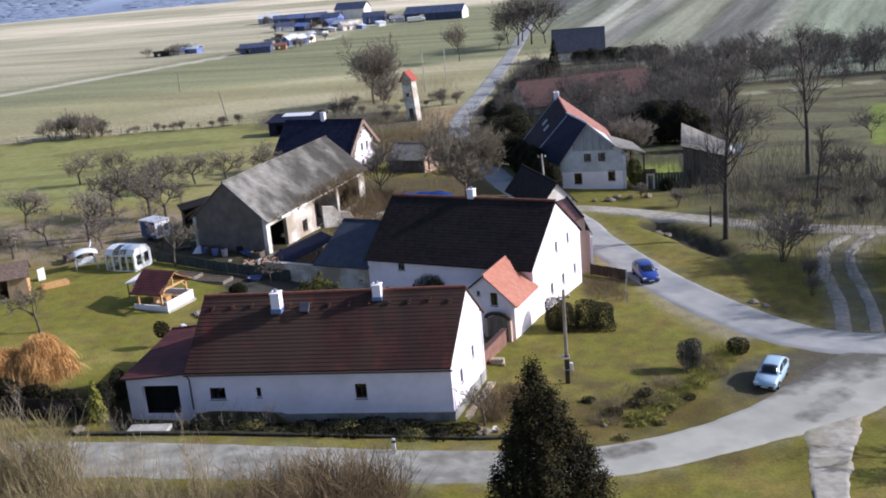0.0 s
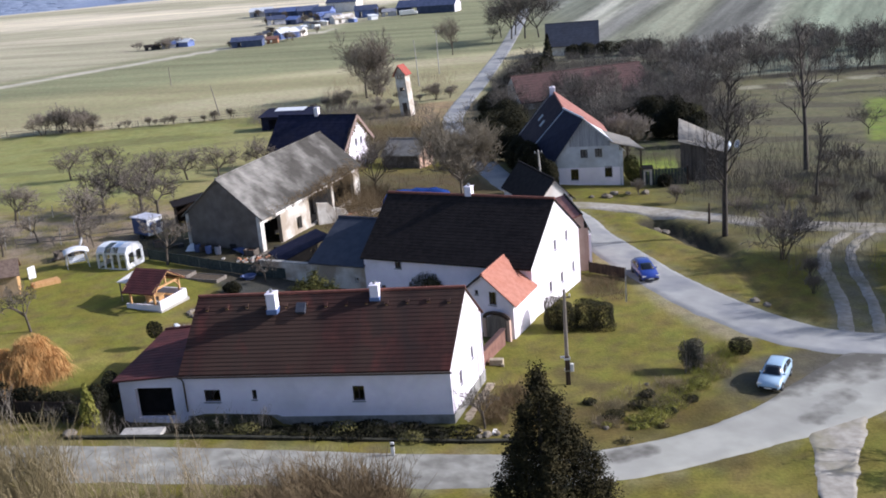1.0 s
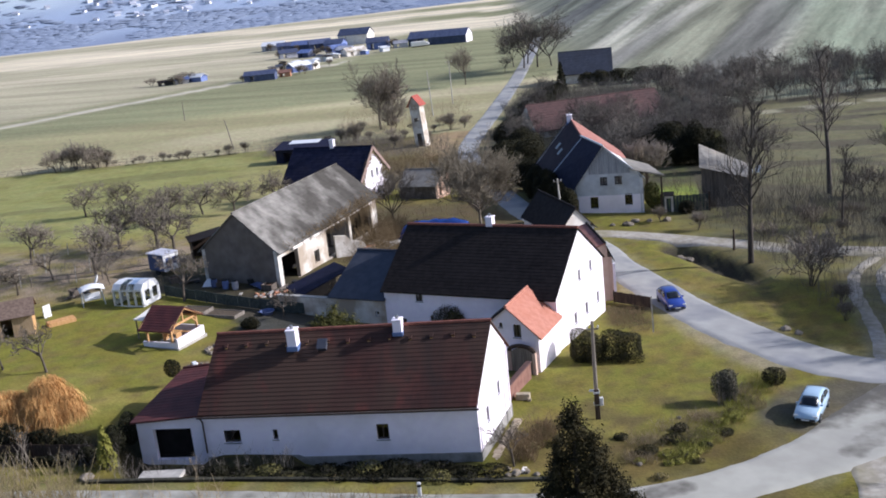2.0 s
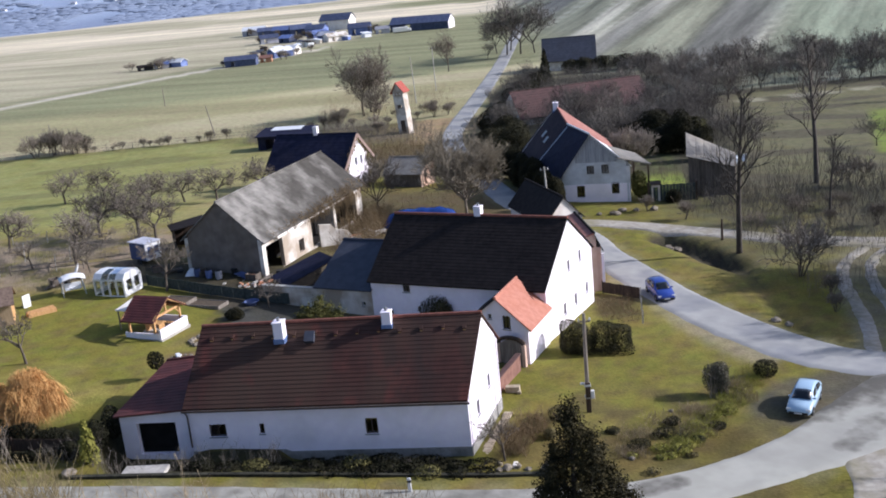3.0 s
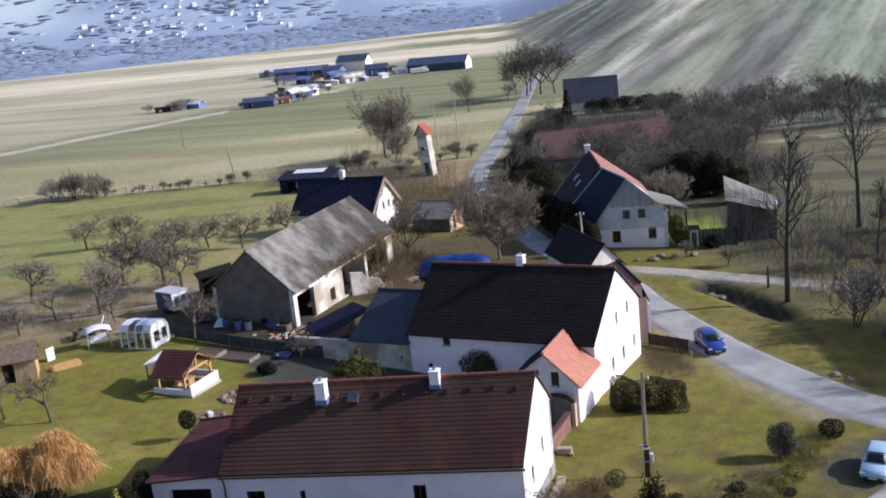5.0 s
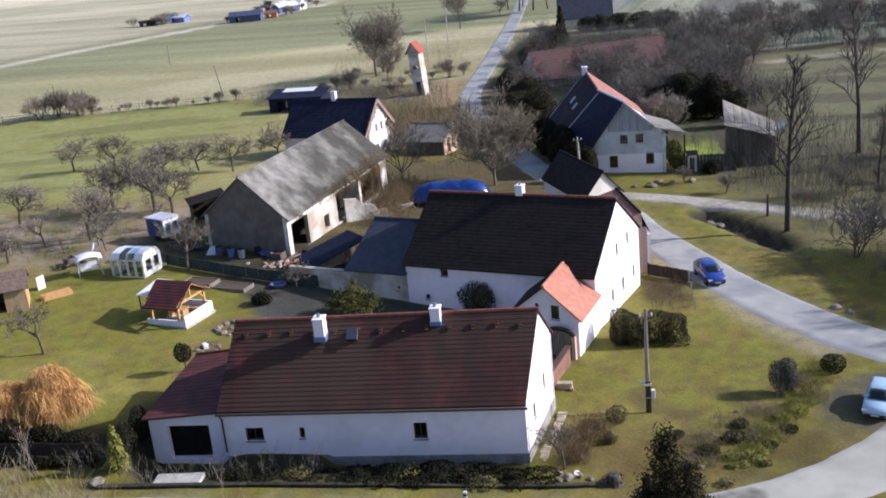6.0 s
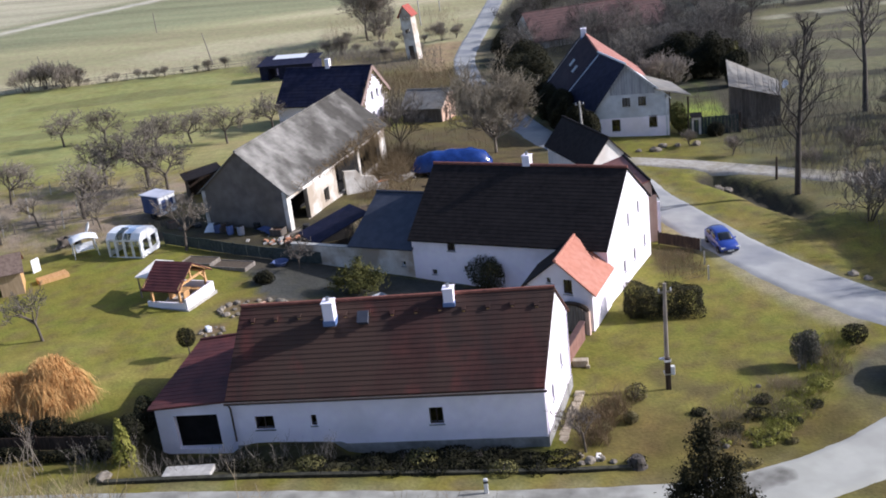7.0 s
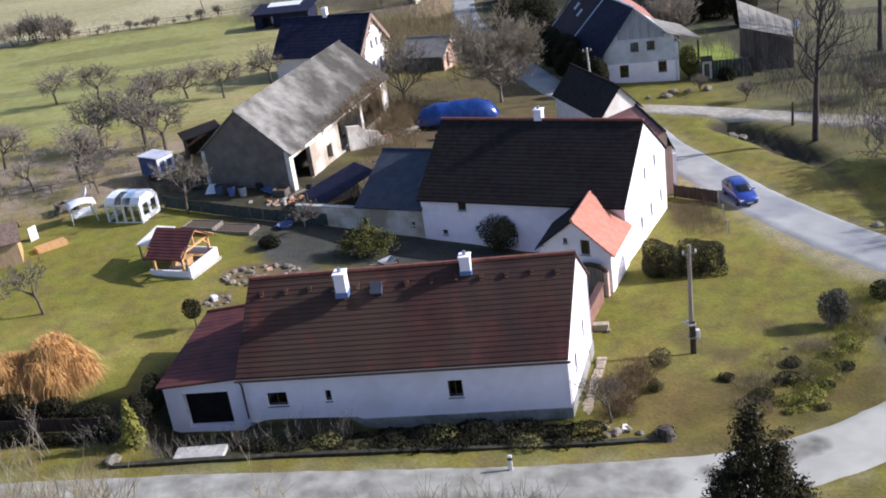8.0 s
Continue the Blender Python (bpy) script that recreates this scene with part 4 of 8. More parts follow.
        part("roof_slope", prism(quad, Z * g * 0.98), m, h)
    if tiles:
        q = slopes[0]
        tiling(h, q[0], q[1], q[3], q[2], mat=tiles[0], course=tiles[1], width=tiles[2], picked=tiles[3] if len(tiles) > 3 else 0, lift=tiles[4] if len(tiles) > 4 else 0.035)
    if len(slopes) == 2:
        bm = bmesh.new()
        tube(bm, [loc(RL2, rise["left"] + g + 0.03), loc(RR2, rise["right"] + g + 0.03)], [0.12, 0.12], 8)
        part("ridge_cap", bm, ridge_mat or roof_mat, h)
    return h, o


def chimney(name, x, y, z0, z1, w, d, rz, label, mat=None):
    c = thing(name, (x, y, z0), label, "chimney", rz=rz)
    hh = z1 - z0
    part("shaft", boxes((-w / 2, -d / 2, 0, w / 2, d / 2, hh - 0.12), bevel=0.015), mat or PLASTER, c)
    part("flashing", boxes((-w / 2 - 0.05, -d / 2 - 0.05, -0.0, w / 2 + 0.05, d / 2 + 0.05, hh * 0.22), bevel=0.01), ZINC_BLUE, c, "grey zinc flashing")
    part("cap", boxes((-w / 2 - 0.045, -d / 2 - 0.045, hh - 0.118, w / 2 + 0.045, d / 2 + 0.045, hh - 0.03), bevel=0.02), PLASTER, c)
    bm = bmesh.new()
    tube(bm, [(0, 0, hh - 0.05), (0, 0, hh + 0.2)], [0.11, 0.10], 10)
    part("flue_pot", bm, METAL_GREY, c)
    return c


# the long white house by the road
H1, O1 = house(
    "farmhouse", [(-13.75, 60.75), (3.65, 57.95), (5.95, 64.80), (-12.0, 67.2)], 0.0, 4.13, 5.0, 7.72, 0.565, PLASTER, TILE_RED,
    "long white farmhouse with a weathered red tiled roof", over=0.36, verge=0.12, plinth=(0.86, 0.72), frame_mat=FRAME_DARK, tiles=(TILE_RED, 0.29, 0.30, 300, 0.03), ridge_mat=RIDGE_RED,
    holes={"front": [(1.21, 1.80, 2.32, 2.66), (4.47, 1.93, 4.80, 2.62), (11.20, 1.73, 11.98, 2.78)], "right": [(1.75, 1.85, 2.30, 2.85), (4.45, 2.55, 4.95, 3.45)]})
# garage annex, its roof a little lower
H1B, O1B = house(
    "garage", [(-18.35, 61.65), (-13.80, 60.95), (-12.05, 68.6), (-16.5, 69.0)], 0.6, 3.45, 4.40, 4.42, 0.97, PLASTER, TILE_DARKRED,
    "white garage annex with a dark red roof and open doorway", "garage", over=0.35, verge=0.2, tiles=(TILE_DARKRED, 0.45, 0.45, 0, 0.009),
    holes={"front": [(1.05, 0.62, 3.65, 2.8, "open")]})
# added black sheet behind the doorway, in place of interior darkness
part("inner_partition", panel([(0.45, 0.0), (4.1, 0.0), (4.1, 2.75), (0.45, 2.75)], [], Vector((-18.35, 61.65, 0.62)) - O1B + Vector((0.152, 0.988, 0)) * 0.95, (0.988, -0.152, 0), (0.152, 0.988, 0), 0.08), BLACK_GAP, H1B, "black sheet added to darken the garage doorway")
# the garage leans on the house: its eaves and ridge climb towards it
for ob in H1B.children:
    for v in ob.data.vertices:
        if v.co.z + O1B.z > 3.05:
            p = v.co + O1B - Vector((-18.35, 61.65, 0))
            u, w = p.x * 0.988 - p.y * 0.152, p.x * 0.152 + p.y * 0.988
            v.co.z += 0.07 * u - 0.055 * w - 0.06
chimney("chimney", -7.65, 62.55, 6.9, 8.35, 0.62, 0.75, -9, "white plastered chimney on the red tiled roof")
chimney("chimney", -0.85, 62.3, 7.3, 8.42, 0.58, 0.62, -9, "short white plastered chimney near the ridge")

# the small gatehouse with the new orange roof
H5, O5 = house(
    "gatehouse", [(8.62, 72.40), (10.55, 76.60), (6.15, 79.20), (4.35, 75.05)], -0.6, 2.55, 2.55, 4.55, 0.5, PLASTER, TILE_ORANGE,
    "white gatehouse with a new orange tiled roof", over=0.3, verge=0.2, thick=0.3, roof_back=SLATE, frame_mat=FRAME_DARK, tiles=(TILE_ORANGE, 0.30, 0.28, 0, 0.035),
    holes={"left": [(1.75, 2.95, 2.05, 3.32), (2.95, 2.25, 3.6, 3.3), (3.3, -0.45, 4.5, 1.6, "blind")]})

# the big two-storey house with the black roof
N2 = Vector((0.462, 0.887, 0))
R2, L2 = Vector((13.0, 81.5, 0)), Vector((-0.75, 88.6, 0))
HW = 5.45
H2, O2 = house(
    "farmhouse", [(L2 - N2 * HW).to_tuple()[:2], (R2 - N2 * HW).to_tuple()[:2], (R2 + N2 * HW).to_tuple()[:2], (L2 + N2 * HW).to_tuple()[:2]], -0.7, 4.05, 4.2, 8.05, 0.5, PLASTER, SLATE,
    "two-storey white farmhouse with a black slate roof", over=0.4, verge=0.12, ridge_mat=RIDGE_RED, frame_mat=FRAME_DARK, tiles=(SLATE, 0.33, 0.6, 0, 0.010),
    holes={"right": [(5.0, 3.75, 5.5, 4.65), (7.7, 3.8, 8.2, 4.7), (3.6, 0.5, 4.15, 1.45), (6.2, 0.5, 6.75, 1.45), (9.0, 0.6, 9.5, 1.5)],
           "front": [(3.0, 3.0, 3.65, 3.9), (1.5, 1.0, 1.9, 1.4), (4.2, 1.5, 4.5, 1.85)]})
chimney("chimney", 6.2, 85.2, 7.5, 8.95, 0.6, 0.6, -27, "white chimney behind the black roof ridge")
# lower wing of the black-roofed house
E2 = Vector((-0.887, 0.462, 0))
A0 = L2 - N2 * HW
H2B, O2B = house(
    "outbuilding", [(A0 + E2 * 5.5).to_tuple()[:2], (A0 + E2 * 0.02).to_tuple()[:2], (A0 + N2 * 9.6 + E2 * 0.02).to_tuple()[:2], (A0 + N2 * 9.6 + E2 * 5.5).to_tuple()[:2]], 0.2, 3.05, 2.6, 5.55, 0.56, PLASTER_OLD, SLATE_BLUE,
    "low white outbuilding with a blue-grey sheet roof", "outbuilding", over=0.3, verge=0.12, holes={"front": [(4.4, 1.5, 4.75, 1.9)]})

# the barn
D4, P4 = Vector((0.355, 0.935, 0)), Vector((0.935, -0.355, 0))
B0 = Vector((-17.75, 98.5, 0))
BW, BL4 = 4.45, 22.0
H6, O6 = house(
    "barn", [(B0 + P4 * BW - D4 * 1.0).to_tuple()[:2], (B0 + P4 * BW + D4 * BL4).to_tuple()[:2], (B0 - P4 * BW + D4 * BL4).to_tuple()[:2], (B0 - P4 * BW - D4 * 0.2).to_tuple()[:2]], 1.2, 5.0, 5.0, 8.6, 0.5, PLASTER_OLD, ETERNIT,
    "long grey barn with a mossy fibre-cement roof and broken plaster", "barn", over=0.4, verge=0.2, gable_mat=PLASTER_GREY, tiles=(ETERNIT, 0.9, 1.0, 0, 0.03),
    holes={"front": [(0.7, 1.3, 4.0, 4.2, "open"), (7.2, 1.6, 8.3, 2.9, "open"), (10.2, 1.25, 15.6, 4.55, "open"), (16.1, 1.25, 21.4, 4.55, "open")]})

# added black sheet inside the barn, so that its openings look dark
part("inner_partition", panel([(0.6, 0.0), (22.2, 0.0), (22.2, 3.7), (0.6, 3.7)], [], B0 + P4 * (BW - 2.2) - D4 * 1.0 + Z * 1.2 - O6, D4, -P4, 0.1), BLACK_GAP, H6, "black sheet added to darken the barn openings")

# the white-gabled cottage behind the barn
R4, L4 = Vector((-7.6, 143.4, 0)), Vector((-18.6, 148.0, 0))
U4 = (R4 - L4).normalized()
N4 = Vector((-U4.y, U4.x, 0))
H4, O4 = house(
    "cottage", [(L4 - N4 * 4.2).to_tuple()[:2], (R4 - N4 * 4.2).to_tuple()[:2], (R4 + N4 * 4.2).to_tuple()[:2], (L4 + N4 * 4.2).to_tuple()[:2]], -1.4, 2.7, 2.7, 6.4, 0.5, PLASTER, NAVY,
    "cottage with a white gable and a dark blue roof", over=0.4, verge=0.25, tiles=(NAVY, 0.5, 0.8, 0, 0.02), holes={"right": [(3.2, 2.2, 4.0, 3.3), (4.8, 2.2, 5.6, 3.3), (3.0, -0.6, 3.9, 0.7), (5.3, -0.6, 6.2, 0.7)], "front": [(4.0, 0.2, 5.0, 1.4)]})
chimney("chimney", -13.1, 145.8, 5.8, 7.6, 0.6, 0.6, -23, "white chimney on the dark blue roof")

# small house behind the black roof
H7, O7 = house(
    "cottage", [(17.0, 102.2), (14.3, 111.8), (10.5, 109.8), (13.2, 100.2)], -1.2, 2.8, 2.8, 4.95, 0.5, PLASTER_PALE, SLATE,
    "small cottage with a pale gable and a black roof", over=0.3, verge=0.2)
# red-roofed lean-to at the back of the big house
H8, O8 = house(
    "outbuilding", [(16.75, 89.1), (16.2, 96.6), (12.4, 95.8), (13.2, 88.4)], -1.0, 3.2, 3.75, 4.45, 0.16, PLASTER_PINK, SLATE,
    "pink outbuilding with a red and black roof", "outbuilding", over=0.2, verge=0.15, roof_back=TILE_SUNRED)
part("corner_post", beam((16.85 - O8.x, 89.0 - O8.y, 0), (16.85 - O8.x, 89.0 - O8.y, 3.6), 0.22, 0.22), PLASTER, H8, "white corner pilaster")

# the gabled house across the lane
H3, O3 = house(
    "cottage", [(25.8, 123.2), (25.6, 134.0), (15.75, 134.8), (17.6, 125.2)], -1.7, 2.75, 1.5, 6.75, 0.55, PLASTER_COOL, WHITE_SHEET,
    "old cottage with a steep gable and a navy and white roof", over=0.15, verge=0.5, roof_back=NAVY, frame_mat=FRAME_DARK, ridge_far=6.25,
    holes={"left": [(3.35, 1.9, 4.2, 2.9), (5.1, 1.95, 5.95, 2.95), (2.05, -0.9, 3.0, 0.5), (6.2, -0.6, 7.1, 0.75)]})
H3B, O3B = house(
    "cottage", [(25.6, 134.55), (25.9, 141.6), (14.4, 142.6), (15.7, 135.35)], -1.7, 2.75, 1.5, 6.2, 0.54, PLASTER_OLD, TILE_SUNRED,
    "rear part of the old cottage with a faded red roof", over=0.35, verge=0.2, roof_back=TILE_SHADED, ridge_far=7.65)
chimney("chimney", 19.6, 141.6, 6.9, 8.3, 0.7, 0.7, -8, "white chimney at the far end of the red roof")
W3 = Vector((25.8 - 17.6, 123.2 - 125.2, 0)).normalized()
part("wall_base", panel([(0.05, -0.3), (8.35, -0.3), (8.35, 2.35), (0.05, 2.35)], [(2.05, 0.8, 3.0, 2.2), (6.2, 1.1, 7.1, 2.3)], Vector((17.6, 125.2, -1.7)) - O3 - Vector((-W3.y, W3.x, 0)) * 0.05, W3, (-W3.y, W3.x, 0), 0.045), PLASTER, H3, "whitewashed lower wall")
part("porch_roof", prism([Vector(p) - O3 for p in ((24.3, 122.7, 3.92), (28.4, 123.6, 2.6), (28.0, 131.5, 2.5), (24.1, 131.5, 3.92))], Z * 0.12), ROOF_PALE, H3, "grey sheet porch roof")
for px, py in ((28.1, 123.9), (27.7, 131.2)):
    part("post", beam((px - O3.x, py - O3.y, -1.9 - O3.z), (px - O3.x, py - O3.y, 2.35 - O3.z), 0.18, 0.18), WOOD_DARK, H3)
# weathered upper gable boarding above the windows
for k in range(17):
    a = 2.05 + k * 0.29
    top = min(1.5 + 5.25 * a / 3.8, 6.75 - 4.0 * (a + 0.27 - 3.8) / 4.64) - 0.08
    if top > 3.55:
        b3 = boxes((a, -0.05, 0.0, a + 0.27, -0.004, top - 3.3))
        bmesh.ops.transform(b3, matrix=Matrix.Translation(Vector((17.6, 125.2, 3.3)) - O3) @ Matrix.Rotation(math.atan2(W3.y, W3.x), 4, "Z"), verts=b3.verts)
        part("gable_board", b3, GABLE_BOARD, H3, "bluish grey gable board")
# two roof windows in the dark slope
for u, v in ((0.30, 0.50), (0.55, 0.55)):
    e = Vector((15.7, 135.2, 1.5)).lerp(Vector((14.4, 142.6, 1.5)), u)
    r = Vector((20.2, 135.0, 6.2)).lerp(Vector((19.7, 142.1, 7.65)), u)
    p3 = e.lerp(r, v)
    d3 = (r - e).normalized()
    t3 = Vector((-0.12, 0.99, 0.03))
    n3 = t3.cross(d3).normalized()
    n3 = n3 if n3.z > 0 else -n3
    p3 = p3 + n3 * 0.2 - O3B
    part("roof_window", prism([p3 - d3 * 0.5 - t3 * 0.35, p3 + d3 * 0.5 - t3 * 0.35, p3 + d3 * 0.5 + t3 * 0.35, p3 - d3 * 0.5 + t3 * 0.35], n3 * 0.08), METAL_GREY, H3B, "grey framed roof window")


def plank_shed():
    """A tall lean-to of upright boards: its pale sheet roof falls to one side."""
    o = Vector((33.0, 124.0, ground_z(33.0, 124.0)))
    t = thing("shed", tuple(o), "grey plank shed with a pale sheet roof", "shed")
    A, B, C, D = (Vector(v) - o for v in ((33.0, 124.0, 3.0), (38.2, 123.0, 1.45), (39.8, 128.2, 1.75), (34.2, 129.0, 4.55)))
    roof = lambda u, v: A.lerp(B, u).lerp(D.lerp(C, u), v)  # noqa: E731
    for k in range(6):
        part("roof_sheet", prism([roof(k / 6 - 0.05 * (k == 0), -0.06), roof((k + 0.97) / 6, -0.06), roof((k + 0.97) / 6, 1.05), roof(k / 6 - 0.05 * (k == 0), 1.05)], Z * -0.06), ROOF_PALE, t)
    for n, p0, p1, out in ((18, (0, 0), (1, 0), -1), (17, (0, 1), (0, 0), -1), (17, (1, 0), (1, 1), -1), (18, (1, 1), (0, 1), -1)):
        for k in range(n):
            ua, ub = k / n, (k + 0.95) / n
            a, b = (roof(p0[0] + (p1[0] - p0[0]) * u, p0[1] + (p1[1] - p0[1]) * u) for u in (ua, ub))
            low = -0.6 + rnd(-0.05, 0.05)
            side = (b - a).cross(Z).normalized() * (0.04 + 0.012 * (k % 2))
            part("plank", prism([Vector((a.x, a.y, low)), Vector((b.x, b.y, low)), b - Z * 0.03, a - Z * 0.03], -side), WOOD_SHED, t)


plank_shed()
# brick shed in the yard
H10, O10 = house(
    "shed", [(-4.2, 141.4), (0.7, 139.4), (2.7, 144.0), (-2.4, 146.2)], -1.2, 0.9, 1.6, 2.5, 0.6, WOOD_SHED, ROOF_PALE, "plank shed with a pale brick gable and a grey sheet roof", "shed", over=0.3, verge=0.25, thick=0.25, gable_mat=BRICK_PALE,
    holes={"right": [(1.2, -0.9, 2.0, 0.9, "blind")]})
# long red-roofed barn and the grey house beyond the lane
house("barn", [(19.5, 199), (46, 205), (43.5, 222), (17.5, 216)], -4.9, -3.0, -3.0, 0.9, 0.5, PLASTER_OLD, TILE_RUST, "long barn with a faded red roof among trees", "barn", tiles=(TILE_RUST, 0.9, 1.2, 0, 0.04))
house("house", [(32.5, 277), (46.0, 275), (47.6, 286), (34, 288)], -4.5, -1.6, -1.6, 3.5, 0.5, PLASTER_OLD, SLATE_BLUE, "grey house with a slate-blue roof far up the lane", tiles=(SLATE_BLUE, 0.9, 1.2, 0, 0.04))

# the slim transformer tower with a red roof
def transformer_tower():
    x, y = -2.2, 203.5
    t = thing("transformer_tower", (x, y, ground_z(x, y)), "slim white transformer tower with a red gabled roof", "tower", rz=-24)
    t.matrix_basis = pose(x, y, ground_z(x, y), 0, -4.5, -24)
    w, hh = 1.05, 8.2
    part("shaft", panel([(-w, -0.4), (w, -0.4), (w, hh), (0, hh + 1.5), (-w, hh)], [(-0.45, 0.0, 0.55, 2.6), (-0.5, 4.9, 0.5, 5.6)], (0, -w, 0), (1, 0, 0), (0, 1, 0), 2 * w), PLASTER_OLD, t)
    part("door", boxes((-0.45, -w + 0.1, 0, 0.55, -w + 0.16, 2.6)), FRAME_DARK, t, "dark metal door")
    part("vent", boxes(*[(-0.5, -w + 0.1, 4.9 + k * 0.18, 0.5, -w + 0.16, 5.0 + k * 0.18) for k in range(4)]), FRAME_DARK, t)
    for sx in (-1, 1):
        part("roof_slope", prism([(sx * 0.0, -w - 0.35, hh + 1.72), (sx * (w + 0.4), -w - 0.35, hh - 0.28), (sx * (w + 0.4), w + 0.35, hh - 0.28), (0, w + 0.35, hh + 1.72)], Z * 0.15), TILE_DEEP, t)
    part("string_course", boxes((-w - 0.05, -w - 0.05, 3.9, w + 0.05, -w - 0.004, 4.05), (w + 0.004, -w - 0.05, 3.9, w + 0.05, w + 0.05, 4.05)), PLASTER_OLD, t)
    for sx in (-0.6, 0, 0.6):
        bm = bmesh.new()
        tube(bm, [(sx, -w - 0.004, hh - 0.6), (sx, -w - 0.4, hh - 0.6), (sx, -w - 0.4, hh - 0.35)], [0.05, 0.05, 0.09], 6)
        part("insulator", bm, FRAME_WHITE, t)


transformer_tower()

# ---------------------------------------------------------------- plants
def limb(V, F, a, b, ra, rb, sides):
    d = (b - a)
    if d.length < 1e-5:
        return
    d = d.normalized()
    s = d.orthogonal().normalized()
    t = d.cross(s)
    k = len(V)
    for p, r in ((a, ra), (b, rb)):
        for i in range(sides):
            an = 2 * math.pi * i / sides
            V.append(tuple(p + s * (r * math.cos(an)) + t * (r * math.sin(an))))
    for i in range(sides):
        j = (i + 1) % sides
        F.append((k + i, k + j, k + sides + j, k + sides + i))


def bare_tree(seed, tall, spread, stem=0.28, levels=5, kids=(4, 4, 4, 4), lean=0.55, up=0.25, radius=None, twig=0.014, stems=1, crook=0.22, shrink=0.62, fork=0.75):
    """Trunk and limbs, and the twigs of the crown, as two (verts, faces). It starts at the origin."""
    g = random.Random(seed)
    W, WF, T, TF = [], [], [], []

    def grow(p, d, ln, r, lv):
        wood = lv < levels - 2
        V, F = (W, WF) if wood else (T, TF)
        sides = 7 if lv == 0 else 5 if wood else 3
        n = 3 if lv < 2 else 2 if lv < levels - 1 else 1
        q, pts = p, [p]
        for i in range(n):
            c = crook * (0.25 if lv == 0 else 1.0)
            d = (d + Vector((g.gauss(0, c), g.gauss(0, c), g.gauss(0, c * 0.6) + up * 0.25 * (lv > 0)))).normalized()
            e = q + d * (ln / n)
            thin = 0.75 if lv == 0 and stem > 0.8 else 0.35
            limb(V, F, q, e, max(r * (1 - thin * i / n), twig), max(r * (1 - thin * (i + 1) / n), twig), sides)
            q = e
            pts.append(q)
        if lv >= levels - 1:
            return
        c = kids[min(lv, len(kids) - 1)]
        for k in range(c):
            t = 0.35 + 0.65 * (k + 1) / c if lv else fork + (1 - fork) * (k + 1) / c
            i = min(int(t * n), n - 1)
            base = pts[i].lerp(pts[i + 1], t * n - i)
            an = g.uniform(0, 6.283)
            side = d.orthogonal().normalized()
            side = Matrix.Rotation(an, 3, d) @ side
            side.z *= 0.75
            dd = (d * (1 - lean) + side * lean * g.uniform(0.8, 1.5) * spread + Z * up * g.uniform(0, 0.6)).normalized()
            grow(base, dd, ln * shrink * g.uniform(0.75, 1.2) if lv else (tall * (1 - stem) * 0.48 if stem < 0.8 else tall * 0.20 * (1.3 - t)) * g.uniform(0.8, 1.15), r * (0.6 if lv else 0.5 if stem < 0.8 else 0.30) * g.uniform(0.8, 1.0), lv + 1)

    for s in range(stems):
        an = g.uniform(0, 6.283)
        off = Vector((math.cos(an), math.sin(an), 0)) * (0.25 * (stems > 1))
        d0 = Vector((math.cos(an) * 0.35 * (stems > 1) + g.gauss(0, 0.04), math.sin(an) * 0.35 * (stems > 1) + g.gauss(0, 0.04), 1)).normalized()
        grow(off - Z * 0.25, d0, tall * stem + 0.25, radius or tall * 0.022, 0)
    return (W, WF), (T, TF)


def tree_kind(name, seed, label, bark, fine_mat, **kw):
    """One tree built at the origin far below sight; copies of it are planted."""
    wood, fine = bare_tree(seed, **kw)
    t = thing(name, (0, 0, 0), label, "tree")
    part("trunk", wood, bark, t, smooth=True)
    part("crown", fine, fine_mat, t)
    return t


planted = {}


def plant(kind, x, y, size=1.0, turn=None, dz=0.0):
    """The first tree of a kind is moved to its place, the others are copies."""
    turn = rnd(0, 360) if turn is None else turn
    m = pose(x, y, ground_z(x, y) + dz, 0, 0, turn)
    if kind.name not in planted:
        planted[kind.name] = True
        kind.matrix_basis = m @ Matrix.Diagonal((size, size, size, 1))
        return kind
    keep = kind.scale.copy()
    kind.scale = (size, size, size)
    ob = copy_thing(kind, m)
    kind.scale = keep
    return ob


ORCHARD = [tree_kind("fruit_tree", 11 + k, "old bare fruit tree with a spreading crown", BARK, TWIG, tall=5.9, spread=1.3, stem=0.30, levels=6, kids=(5, 5, 4, 4, 3), lean=0.57, up=0.2, radius=0.17, twig=0.016) for k in range(3)]
ROUND = [tree_kind("bare_tree", 31 + k, "broad bare tree with a dense twiggy crown", BARK, TWIG, tall=11.0, spread=0.95, stem=0.24, levels=6, kids=(7, 5, 5, 4, 3), lean=0.46, up=0.36, radius=0.19, twig=0.017) for k in range(2)]
TALL = [tree_kind("tall_tree", 51 + k, "tall bare tree with a dark slender trunk", BARK_DARK, TWIG_DARK, tall=17.0, spread=0.7, stem=0.88, levels=6, kids=(17, 4, 3, 3, 2), lean=0.55, up=0.38, radius=0.31, twig=0.011, shrink=0.6, fork=0.3, crook=0.1) for k in range(2)]
BALL = [tree_kind("bare_tree", 37, "broad round bare tree with a dense tan twiggy crown", TWIG, TWIG_BALL, tall=10.2, spread=0.82, stem=0.2, levels=6, kids=(11, 7, 6, 5, 4), lean=0.5, up=0.4, radius=0.20, twig=0.017)]
PINK = [tree_kind("bare_shrub", 39, "pinkish grey dense bare shrub behind the cottage", BARK, TWIG_PINK, tall=6.4, spread=0.75, stem=0.16, levels=6, kids=(7, 6, 4, 4, 3), lean=0.42, up=0.4, radius=0.10, twig=0.02, stems=3)]
